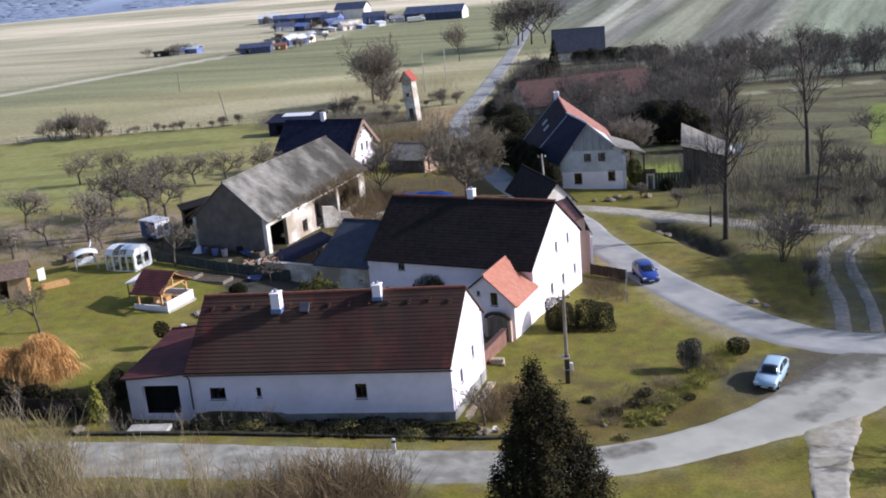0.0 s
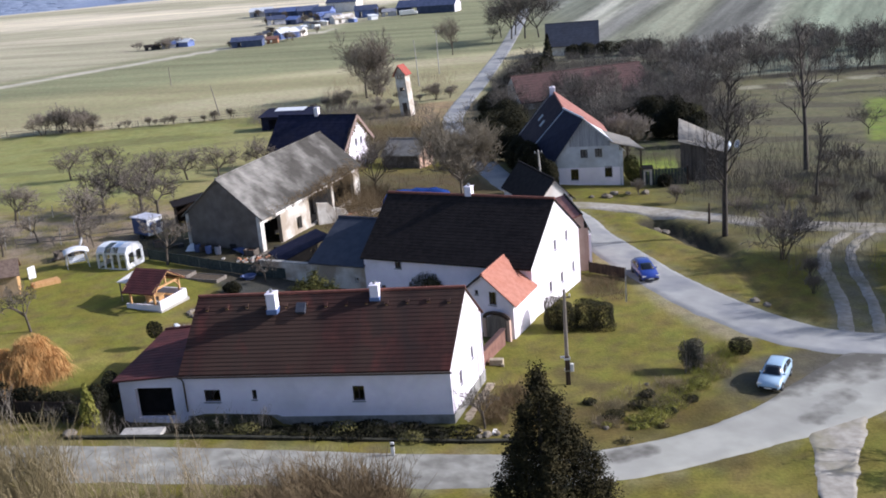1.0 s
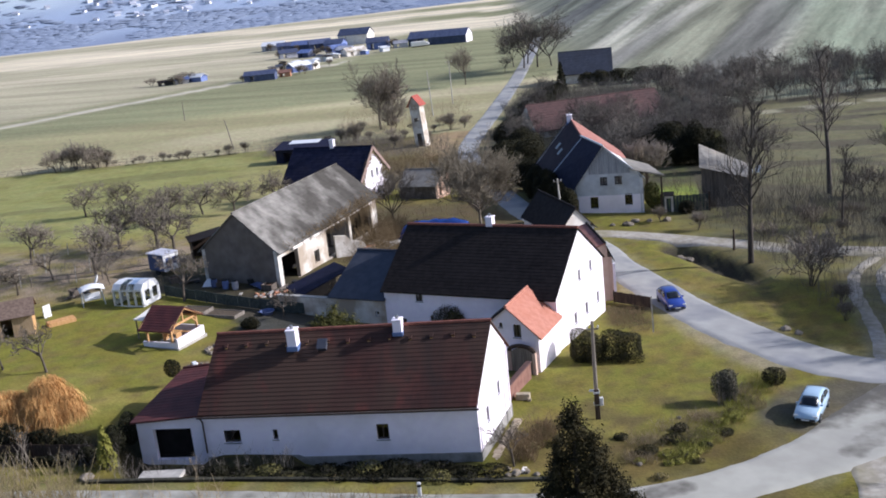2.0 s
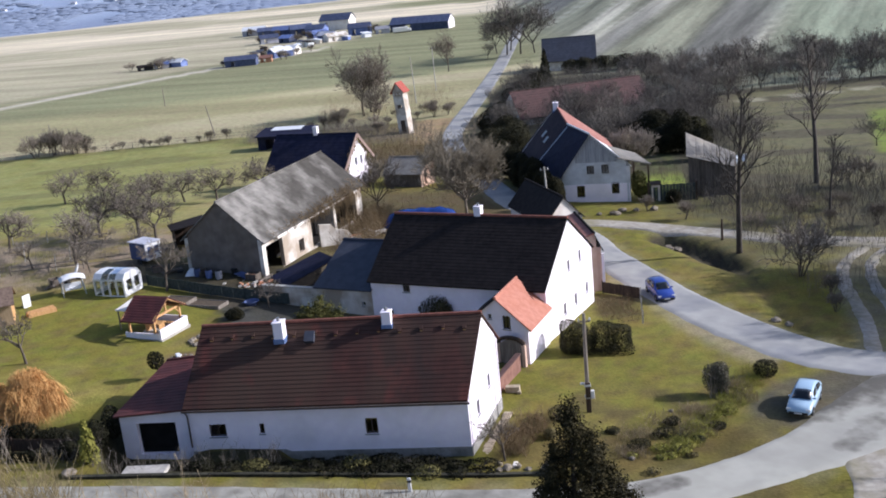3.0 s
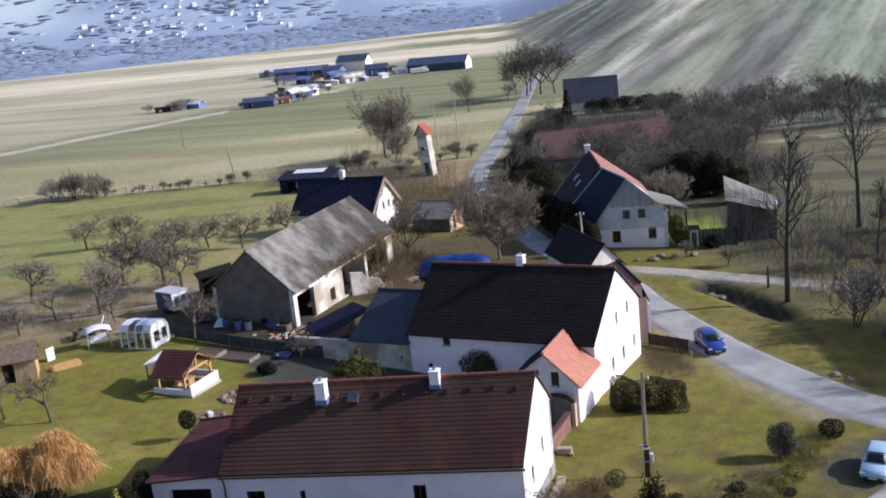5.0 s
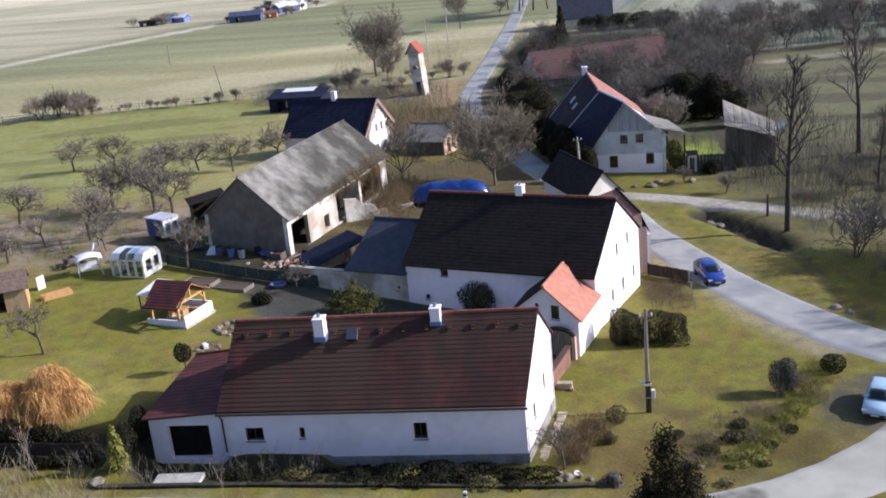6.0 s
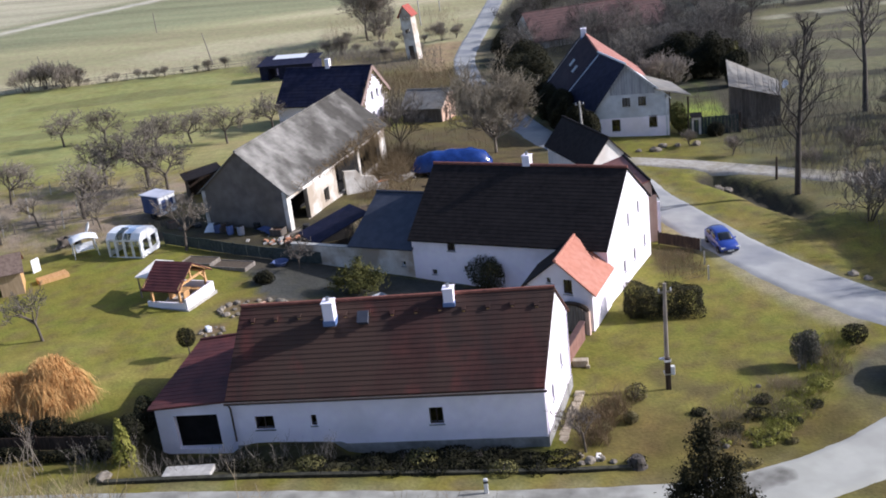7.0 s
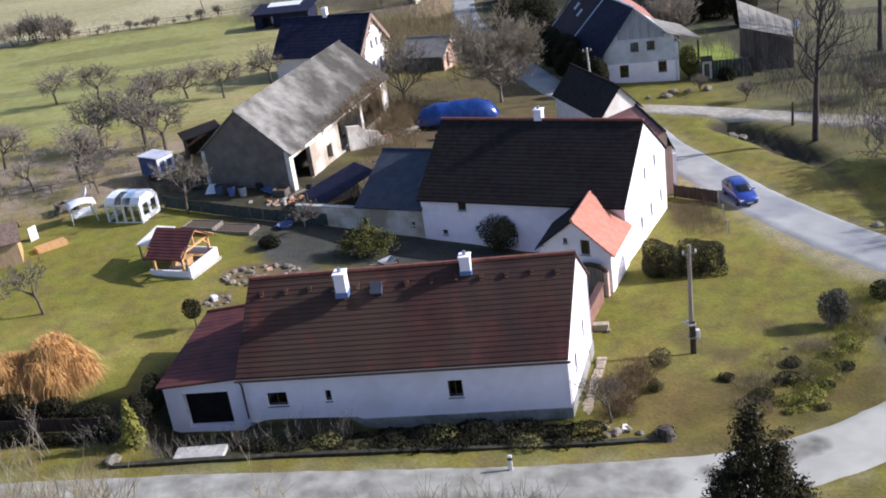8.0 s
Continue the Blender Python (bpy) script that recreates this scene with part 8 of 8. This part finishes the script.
# ---------------------------------------------------------------- farmyard things
def tarped_trailer():
    x, y = 0.9, 112.5
    t = thing("covered_trailer", (x, y, ground_z(x, y)), "long trailer under a blue tarpaulin in the farmyard", "trailer", rz=-4)
    bm = bmesh.new()
    rows = []
    for i in range(13):
        u = -1 + 2 * i / 12
        k = math.sqrt(max(0.0, 1 - abs(u) ** 3.5))
        rows.append([bm.verts.new((u * 4.2, 1.5 * math.cos(a) * (0.55 + 0.45 * k), 0.75 + (1.55 * k + 0.25) * math.sin(a) * (1 + 0.05 * math.sin(i * 2.3)))) for a in [math.pi * j / 8 for j in range(9)]])
    for a, b in zip(rows, rows[1:]):
        for j in range(8):
            bm.faces.new((a[j], a[j + 1], b[j + 1], b[j]))
    bm.faces.new(rows[0])
    bm.faces.new(rows[-1][::-1])
    part("tarpaulin", bm, BLUE_TARP, t, smooth=True)
    part("bed", boxes((-3.4, -1.25, 0.55, 3.4, 1.25, 0.78), bevel=0.03), TRIM, t)
    for fx in (-2.2, 0.2, 2.4):
        for s in (-1, 1):
            wl = part("wheel", lathe([(0.14, -0.12), (0.36, -0.12), (0.4, 0), (0.36, 0.12), (0.14, 0.12)], 14), TYRE, t)
            wl.matrix_basis = pose(fx, s * 1.05, 0.38, 90, 0, 0)
    p = thing("log_pile", (-4.6, 111.0, ground_z(-4.6, 111.0)), "pile of pale rubble and timber in the yard", "pile")
    g = random.Random(41)
    for k in range(16):
        a = Vector((g.uniform(-1.4, 1.4), g.uniform(-1, 1), 0.12 + 0.1 * (k % 4)))
        d = Vector((g.uniform(-1, 1), g.uniform(-1, 1), 0.1)).normalized()
        part("log", beam(a - d * 0.8, a + d * 0.8, 0.16, 0.16), WOOD_GREY if k % 3 else CONCRETE, p)


tarped_trailer()


def barn_side():
    """Open carport, rubble and barrels at the barn's yard side."""
    t = thing("carport", (-9.6, 91.6, ground_z(-9.6, 91.6)), "open carport with a sloping black roof", "carport", rz=27)
    part("roof", prism([(-2.6, -1.6, 1.35), (2.3, -2.0, 2.95), (2.3, 2.0, 2.75), (-2.6, 2.2, 1.4)], Z * 0.1), NAVY, t)
    for px, py, pz in ((-2.4, -1.4, 1.32), (2.1, -1.8, 2.82), (2.1, 1.8, 2.62), (-2.4, 2.0, 1.36)):
        part("post", beam((px, py, -0.3), (px, py, pz), 0.13, 0.13), WOOD_DARK, t)
    # back wall and floor coloured black for the shade under the roof
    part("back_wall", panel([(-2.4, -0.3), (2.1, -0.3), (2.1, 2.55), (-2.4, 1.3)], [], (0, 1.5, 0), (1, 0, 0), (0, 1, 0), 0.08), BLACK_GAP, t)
    part("floor", boxes((-2.4, -1.2, -0.3, 2.1, 1.48, 0.03)), BLACK_GAP, t, "carport floor blackened for the shade")
    part("trim_board", prism([(2.32, -2.0, 2.96), (2.50, -2.0, 2.96), (2.66, -2.02, 0.4), (2.48, -2.02, 0.4)], (0, -0.06, 0)), FRAME_WHITE, t, "white painted end board")
    g = random.Random(13)
    for x, y, m, nm, lb in ((-20.6, 97.2, BLUE_SHED, "barrel", "blue plastic barrel against the barn"), (-19.4, 96.6, BLUE_SHED, "barrel", "blue plastic barrel against the barn"), (-18.4, 96.2, GREY_SHED, "barrel", "grey metal barrel against the barn")):
        b = thing(nm, (x, y, ground_z(x, y)), lb, "barrel", "barrels")
        part("drum", lathe([(0.26, -0.1), (0.31, 0.08), (0.33, 0.4), (0.31, 0.74), (0.26, 0.80)], 14), m, b)
        part("lid", lathe([(0.29, 0.78), (0.29, 0.84), (0.1, 0.87)], 14), TRIM, b)
    p = thing("rubble_pile", (-14.6, 93.6, ground_z(-14.6, 93.6)), "heap of brick rubble and pale blocks by the barn corner", "rubble")
    for k in range(34):
        s = g.uniform(0.1, 0.24)
        a = Vector((g.gauss(0, 1.1), g.gauss(0, 0.5), s * 0.4 + 0.1 * g.random()))
        b = boxes((-s, -s * 0.6, -s * 0.4, s, s * 0.6, s * 0.4))
        bmesh.ops.transform(b, matrix=pose(a.x, a.y, a.z, g.uniform(-20, 20), g.uniform(-20, 20), g.uniform(0, 180)), verts=b.verts)
        part("block", b, BRICK if k % 2 else CONCRETE, p)
    w = thing("broken_wall", (-7.6, 107.2, ground_z(-7.6, 107.2)), "crumbling plastered wall stub in the yard", "wall", rz=25)
    part("body", panel([(-2.2, -0.3), (2.2, -0.3), (2.2, 0.5), (1.3, 0.6), (0.9, 1.3), (-0.4, 1.7), (-0.9, 2.3), (-2.2, 2.5)], [], (0, 0, 0), (1, 0, 0), (0, 1, 0), 0.4), PLASTER_OLD, w)
    part("coping", boxes((0.95, -0.03, 0.58, 2.25, 0.43, 0.66)), BRICK, w)


barn_side()


def roof_creepers():
    """Dry creepers that climb over the barn's eaves on to the roof."""
    g = random.Random(97)
    a0 = B0 + P4 * (BW + 0.35) - D4 * 1.0
    up = (-P4 * BW + Z * 3.6).normalized()
    nrm = D4.cross(up)
    nrm = nrm if nrm.z > 0 else -nrm
    o = a0 + D4 * 14 + Z * 4.9
    t = thing("creepers", tuple(o), "dry brown creepers grown over the eaves of the barn", "creeper", kind="stuff")
    V, F, pts = [], [], []
    for _ in range(380):
        u = g.betavariate(2.0, 1.5)
        reach = (0.2 + 1.7 * u * u) * (0.45 + 0.55 * math.sin(u * 19) ** 2)
        v = abs(g.gauss(0, 0.42)) * reach
        p = a0 + D4 * (23.0 * u) + Z * 4.78 + up * v + nrm * (0.14 + g.uniform(0, 0.25)) - o
        d = (D4 * g.gauss(0, 0.8) + up * g.gauss(0.2, 0.7) + nrm * abs(g.gauss(0, 0.35))).normalized()
        q = p
        for j in range(3):
            e = q + d * g.uniform(0.15, 0.4)
            limb(V, F, q, e, 0.022 - 0.006 * j, 0.016 - 0.006 * j, 3)
            d = (d + Vector((g.gauss(0, 0.4), g.gauss(0, 0.4), g.gauss(0, 0.3)))).normalized()
            pts.append((e, nrm))
            q = e
        if u > 0.35:
            hang = p - up * v + P4 * g.uniform(0.0, 0.35)
            limb(V, F, hang, hang - Z * g.uniform(0.4, 2.2 * u) + P4 * g.gauss(0.15, 0.2) + D4 * g.gauss(0, 0.3), 0.018, 0.008, 3)
    part("stems", (V, F), BRUSH_BROWN, t, kind="stuff")
    part("withered_leaves", leaves(98, pts[::4], 0.17), LEAF_RUSSET, t, kind="stuff")
    # broken white edge of the eaves showing through
    e = thing("eaves_board", tuple(a0 + D4 * 13.0 + Z * 4.62), "pale broken eaves board along the barn roof", "board", rz=math.degrees(math.atan2(D4.y, D4.x)))
    x = -10.5
    while x < 8.5:
        ln = g.uniform(0.8, 2.0)
        part("board", boxes((x, -0.07, -0.13 + g.uniform(-0.04, 0.03), x + ln, -0.02, 0.08 + g.uniform(-0.03, 0.03))), PLASTER_PALE, e)
        x += ln + g.uniform(0.02, 0.5)


roof_creepers()


def gable_creeper():
    """Withered creeper round the edges of the white gable, pinkish boards along its verges."""
    g = random.Random(71)
    o = R4 + U4 * 0.05 - Z * 1.4
    t = thing("creepers", tuple(o), "withered brown creeper round the edges of the white gable", "creeper", kind="stuff")
    V, F, pts = [], [], []
    while len(pts) < 1500:
        a, z = g.uniform(-4.2, 4.2), g.uniform(-1.4, 6.2)
        if z > 6.3 - abs(a) * 0.88:
            continue
        r = math.hypot((a + 0.2) / 2.7, (z - 2.0) / 2.9) + 0.12 * math.sin(3 * math.atan2(z - 2.0, a) + 1.0) + 0.07 * math.sin(7 * math.atan2(z - 2.0, a))
        if r + g.gauss(0, 0.06) < 1.0:
            continue
        p = N4 * a + U4 * g.uniform(0.02, 0.2) + Z * (z + 1.4)
        pts.append((p, U4))
        if len(pts) % 4 == 0:
            limb(V, F, p, p + N4 * g.gauss(0, 0.4) + Z * g.uniform(0.2, 0.9) + U4 * 0.05, 0.02, 0.008, 3)
    part("stems", (V, F), BRUSH_BROWN, t, kind="stuff")
    part("withered_leaves", leaves(72, pts, 0.24), LEAF_BROWN, t, kind="stuff")
    for k in (-1, 1):
        part("verge_board", beam(R4 + N4 * k * 4.5 + U4 * 0.27 + Z * 2.36 - O4, R4 + U4 * 0.27 + Z * 6.36 - O4, 0.09, 0.46), VERGE_PINK, H4, "faded pink verge board")


gable_creeper()


def yard_clutter():
    """Scrap, crates and boards along the muddy strip before the barn and in the yard."""
    g = random.Random(61)
    spots = [(-25.0 + 1.25 * k + g.uniform(-0.5, 0.5), 99.6 - 0.42 * k + g.uniform(-0.9, 0.9)) for k in range(13)]
    spots += [(-6.5 + g.uniform(-1.5, 6.5), 96.0 + g.uniform(0, 12)) for _ in range(9)]
    spots += [(-33.5 + g.uniform(-3, 3), 98.0 + g.uniform(-1.5, 2)) for _ in range(5)]
    for k, (x, y) in enumerate(spots):
        at = (x, y, ground_z(x, y))
        turn = g.uniform(0, 180)
        kind = k % 4
        if kind == 0:
            t = thing("crate", at, "old wooden crate of scrap by the barn", "crate", "yard clutter", rz=turn)
            w, d, h = g.uniform(0.4, 0.7), g.uniform(0.3, 0.5), g.uniform(0.4, 0.8)
            for s in (-1, 1):
                part("side", boxes((-w, s * d - 0.03, -0.05, w, s * d + 0.03, h)), WOOD_SHED, t)
                part("end", boxes((s * w - 0.03, -d + 0.04, -0.05, s * w + 0.03, d - 0.04, h)), WOOD_SHED, t)
            part("scrap", boxes((-w + 0.05, -d + 0.05, 0, w - 0.05, d - 0.05, h * 0.7)), RUST, t)
        elif kind == 1:
            t = thing("board_pile", at, "loose pile of weathered boards on the mud", "boards", "yard clutter", rz=turn)
            for j in range(5):
                b = boxes((-1.0, -0.09, 0, 1.0, 0.09, 0.05))
                bmesh.ops.transform(b, matrix=pose(g.uniform(-0.2, 0.2), g.uniform(-0.3, 0.3), 0.02 + 0.055 * j, 0, g.uniform(-3, 3), g.uniform(-25, 25)), verts=b.verts)
                part("board", b, WOOD_GREY if j % 2 else WOOD_SHED, t)
        elif kind == 2:
            t = thing("tyre_stack", at, "stack of worn car tyres", "tyres", "yard clutter", rz=turn)
            for j in range(g.randint(1, 3)):
                p = part("tyre", lathe([(0.18, 0.0), (0.29, 0.0), (0.33, 0.05), (0.33, 0.14), (0.29, 0.19), (0.18, 0.19)], 14), TYRE, t)
                p.matrix_basis = pose(g.uniform(-0.05, 0.05), g.uniform(-0.05, 0.05), 0.2 * j, 0, 0, 0)
        else:
            t = thing("scrap_sheet", at, "bent sheet of pale scrap metal propped on a block", "scrap", "yard clutter", rz=turn)
            part("sheet", prism([(-0.8, -0.5, 0.04), (0.0, -0.5, 0.25), (0.0, 0.5, 0.28), (-0.8, 0.5, 0.05)], Z * 0.03), (WHITE_SHEET, BLUE_SHED, METAL_GREY)[k % 3], t)
            part("sheet", prism([(0.01, -0.5, 0.25), (0.8, -0.5, 0.35), (0.8, 0.5, 0.38), (0.01, 0.5, 0.28)], Z * 0.03), (WHITE_SHEET, BLUE_SHED, METAL_GREY)[k % 3], t)
            part("block", boxes((0.3, -0.2, -0.05, 0.7, 0.2, 0.29)), CONCRETE, t)


yard_clutter()


def low_yard_wall():
    """Low plastered wall that carries on from the outbuilding's front."""
    a = A0 + E2 * 5.52
    t = thing("yard_wall", (a.x, a.y, ground_z(a.x, a.y)), "low greyish plastered yard wall beside the outbuilding", "wall", rz=math.degrees(math.atan2(E2.y, E2.x)))
    part("body", boxes((0.0, -0.35, -0.3, 5.6, 0.0, 1.75), bevel=0.02), PLASTER_OLD, t)
    part("coping", boxes((0.0, -0.42, 1.75, 5.7, 0.07, 1.84), bevel=0.02), CONCRETE, t)


low_yard_wall()


def yard_gate():
    x, y = 30.5, 122.2
    t = thing("yard_gate", (x, y, ground_z(x, y)), "dark green board gate between cottage and shed", "gate", rz=-10)
    for k in range(14):
        part("board", boxes((-2.6 + k * 0.38, -0.04, 0.0, -2.26 + k * 0.38, 0.04, 2.0 + 0.04 * (k % 2))), TEAL_FENCE, t)
    for s in (-2.75, 2.8):
        part("post", beam((s, 0, -0.3), (s, 0, 2.3), 0.22, 0.22), WOOD_DARK, t)
    o = thing("outhouse", (28.6, 122.4, ground_z(28.6, 122.4)), "narrow white outhouse beside the cottage", "outhouse", rz=-10)
    part("wall", panel([(-0.5, -0.3), (0.5, -0.3), (0.5, 2.0), (-0.5, 2.0)], [(-0.3, 0.0, 0.25, 1.7)], (0, 0, 0), (1, 0, 0), (0, 1, 0), 1.0), PLASTER_OLD, o)
    part("roof", prism([(-0.65, -0.2, 2.02), (0.65, -0.2, 2.02), (0.65, 1.2, 2.2), (-0.65, 1.2, 2.2)], Z * -0.06), SLATE, o)


yard_gate()


def dark_shed():
    x, y = -24.5, 199.0
    t = thing("field_shed", (x, y, ground_z(x, y)), "long black field shed with a pale sheet roof", "shed", rz=-14)
    part("wall", panel([(-5, -0.5), (5, -0.5), (5, 2.5), (-5, 2.5)], [(-3.5, 0.0, -1.5, 2.1)], (0, -2.5, 0), (1, 0, 0), (0, 1, 0), 5.0), NAVY, t)
    part("roof", prism([(-5.4, -2.9, 2.55), (5.4, -2.9, 2.55), (5.4, 2.9, 3.3), (-5.4, 2.9, 3.3)], Z * -0.12), NAVY, t)
    part("roof_sheet", prism([(-3.4, 0.6, 3.15), (2.6, 0.6, 3.15), (2.6, 2.85, 3.44), (-3.4, 2.85, 3.44)], Z * -0.05), WHITE_SHEET, t, "pale loose roof sheet")


dark_shed()


# ---------------------------------------------------------------- far away
def far_sheds():
    g = random.Random(23)
    rows = [(-101, 400, 5.5, 3, 1.9, TRIM, SLATE, 20), (-95, 401, 5, 3, 2.2, GREY_SHED, BLUE_SHED, 10), (-90, 403, 7, 4, 2.8, BLUE_SHED, WHITE_SHEET, -25), (-80, 535, 11, 6, 4.2, GREY_SHED, WHITE_SHEET, -8), (-72, 522, 9, 6, 4.0, HAZE_BLUE, HAZE_BLUE, 5),
            (-63, 512, 9, 7, 4.6, HAZE_BLUE, BLUE_SHED, -12), (-54, 504, 10, 7, 5.0, HAZE_BLUE, HAZE_BLUE, 12), (-46, 497, 9, 6, 4.6, BLUE_SHED, HAZE_BLUE, -20), (-38, 520, 15, 9, 7.4, PLASTER_PALE, HAZE_BLUE, -18), (-43, 470, 8, 6, 3.8, BLUE_SHED, BLUE_SHED, 35),
            (-25, 472, 9.5, 6, 5.0, BLUE_SHED, HAZE_BLUE, -5), (-62, 380, 11, 4.5, 3.4, HAZE_BLUE, HAZE_BLUE, -4), (-54, 385, 4, 3, 2.4, BRICK, BRICK_BROWN, 0), (-51, 401, 8, 5, 3.4, BLUE_SHED, WHITE_SHEET, 38), (-47, 406, 5, 4, 3.4, PLASTER_PALE, WHITE_SHEET, -30),
            (-34, 450, 9, 5, 3.4, PLASTER_PALE, PLASTER_OLD, 30), (-38, 458, 7, 5, 3.6, BLUE_SHED, GREY_SHED, -30), (-65, 475, 8, 5, 3.6, GREY_SHED, HAZE_BLUE, 15), (-56, 468, 6, 5, 3.2, HAZE_BLUE, BLUE_SHED, -35), (-15, 467, 6, 4, 3.0, GREY_SHED, GREY_SHED, 0)]
    for k, (x, y, w, d, h, m, r, turn) in enumerate(rows):
        t = thing("allotment_shed", (x, y, ground_z(x, y)), "small shed in the far cluster of allotments", "shed", "allotment sheds", rz=turn)
        part("wall", panel([(-w / 2, -0.5), (w / 2, -0.5), (w / 2, h * 0.62), (-w / 2, h * 0.62)], [(-w * 0.3, 0.1, -w * 0.3 + 1.2, h * 0.5)], (0, -d / 2, 0), (1, 0, 0), (0, 1, 0), d), m, t)
        for e in (-1, 1):
            part("gable", panel([(-d / 2, h * 0.621), (d / 2, h * 0.621), (0, h * 0.95)], [], (e * w / 2, 0, 0), (0, e, 0), (-e, 0, 0), 0.2), m, t)
        for e in (-1, 1):
            part("roof_slope", prism([(-w / 2 - 0.3, e * (d / 2 + 0.4), h * 0.60), (w / 2 + 0.3, e * (d / 2 + 0.4), h * 0.60), (w / 2 + 0.3, 0, h), (-w / 2 - 0.3, 0, h)], Z * -0.12), r, t)
        for _ in range(2):
            tagged(plant(SCRUB[k % 2], x + g.uniform(-7, 7), y + g.uniform(-5, 6), g.uniform(0.9, 1.6)), group="allotment scrub")
    for k in range(15):
        u = g.random()
        x, y = -72 + 50 * u + g.uniform(-5, 5), 402 + 58 * u + g.uniform(-6, 16)
        w, h = g.uniform(1.6, 3.6), g.uniform(1.3, 2.4)
        t = thing("allotment_hut", (x, y, ground_z(x, y)), "tiny hut among the far allotments", "hut", "allotment huts", rz=g.uniform(0, 90))
        part("wall", boxes((-w / 2, -w / 2, -0.4, w / 2, w / 2, h), bevel=0.05), (WHITE_SHEET, PLASTER_OLD, WOOD_SHED, BLUE_SHED, PLASTER_PALE)[k % 5], t)
        part("roof", prism([(-w * 0.6, -w * 0.6, h + 0.05), (w * 0.6, -w * 0.6, h + 0.05), (w * 0.6, w * 0.6, h + 0.6), (-w * 0.6, w * 0.6, h + 0.6)], Z * 0.1), (SLATE, WHITE_SHEET, SLATE_BLUE)[k % 3], t)
    t = thing("field_barn", (2.0, 466, ground_z(2.0, 466)), "long dark field barn with a white end wall", "barn", rz=-20)
    part("wall", panel([(-13, -0.5), (13, -0.5), (13, 3.2), (-13, 3.2)], [(-9, 0, -4, 2.6)], (0, -4, 0), (1, 0, 0), (0, 1, 0), 8), HAZE_BLUE, t)
    part("gable", panel([(-4, -0.5), (4, -0.5), (4, 3.2), (0, 5.6), (-4, 3.2)], [], (13.02, 0, 0), (0, 1, 0), (1, 0, 0), 0.3), PLASTER, t, "white end wall")
    for s in (-1, 1):
        part("roof_slope", prism([(-13.4, s * 4.5, 2.95), (13.4, s * 4.5, 2.95), (13.4, 0, 5.7), (-13.4, 0, 5.7)], Z * -0.15), HAZE_BLUE, t)
    c = thing("white_van", (-6.5, 459.5, ground_z(-6.5, 459.5)), "white van parked at the far barn", "van", rz=8)
    part("body", boxes((-4, -1.0, 0.4, 2.4, 1.0, 2.3), bevel=0.15), FRAME_WHITE, c)
    part("cab", boxes((2.4, -0.95, 0.4, 3.8, 0.95, 1.6), bevel=0.2), FRAME_WHITE, c)
    part("undercarriage", boxes((-3.6, -0.8, 0.0, 3.4, 0.8, 0.4)), TYRE, c)


far_sheds()


def far_town():
    """Pale houses of the town on the hillside beyond the valley."""
    g = random.Random(29)
    for k in range(135):
        y = 1480 + 520 * g.random() ** 1.3
        x = y * (-0.235 + g.gauss(0, 0.055)) + 0.12 * (y - 1500)
        w, d, h = g.uniform(5, 9), g.uniform(4, 7), g.uniform(2.5, 5)
        t = thing("town_house", (x, y, ground_z(x, y) - 1), "pale town house on the far hillside", "house", "far town", rz=g.uniform(-40, 40))
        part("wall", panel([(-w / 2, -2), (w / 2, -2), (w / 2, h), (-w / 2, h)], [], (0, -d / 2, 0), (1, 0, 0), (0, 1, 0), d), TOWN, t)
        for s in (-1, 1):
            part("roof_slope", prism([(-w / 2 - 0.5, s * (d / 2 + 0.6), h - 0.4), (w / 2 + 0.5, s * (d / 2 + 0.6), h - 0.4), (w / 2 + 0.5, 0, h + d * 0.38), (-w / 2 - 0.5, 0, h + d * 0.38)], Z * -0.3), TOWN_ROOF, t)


def far_woods():
    """Uneven belts of woodland at the foot of the far hill and between the houses."""
    g = random.Random(83)
    V, F = [], []
    for k in range(7500):
        y = g.uniform(1180, 1480) if k < 5600 else g.uniform(1480, 2300)
        x = y * g.uniform(-0.42, 0.06)
        if float(patchy(np.array(x), np.array(y), 160.0)) < (0.2 if k < 5600 else 0.5):
            continue
        r, h, z = g.uniform(5, 14), g.uniform(0.4, 1.0), ground_z(x, y)
        b = len(V)
        for rr, zz in ((1.0, -0.5), (0.74, 0.5 * h), (0.4, 0.85 * h)):
            V += [(x + r * rr * g.uniform(0.7, 1.2) * math.cos(a * 1.047), y + r * rr * g.uniform(0.7, 1.2) * math.sin(a * 1.047), z + zz * g.uniform(0.85, 1.15)) for a in range(6)]
        V.append((x + g.uniform(-1, 1), y, z + h))
        for q in range(2):
            F += [(b + q * 6 + i, b + q * 6 + (i + 1) % 6, b + q * 6 + 6 + (i + 1) % 6, b + q * 6 + 6 + i) for i in range(6)]
        F += [(b + 12 + i, b + 12 + (i + 1) % 6, b + 18) for i in range(6)]
    t = thing("far_woods", (0, 0, 0), "far hillside woods with haze in their blue-grey colour", "woods", kind="stuff")
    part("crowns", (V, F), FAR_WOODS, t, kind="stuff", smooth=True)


far_woods()
# town colours carry distance haze: pale walls, blue-grey roofs
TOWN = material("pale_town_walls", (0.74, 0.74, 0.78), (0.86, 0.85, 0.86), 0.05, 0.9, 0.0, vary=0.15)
TOWN_ROOF = material("hazed_town_roofs", (0.42, 0.46, 0.58), (0.56, 0.57, 0.64), 0.05, 0.9, 0.0, vary=0.3)
far_town()
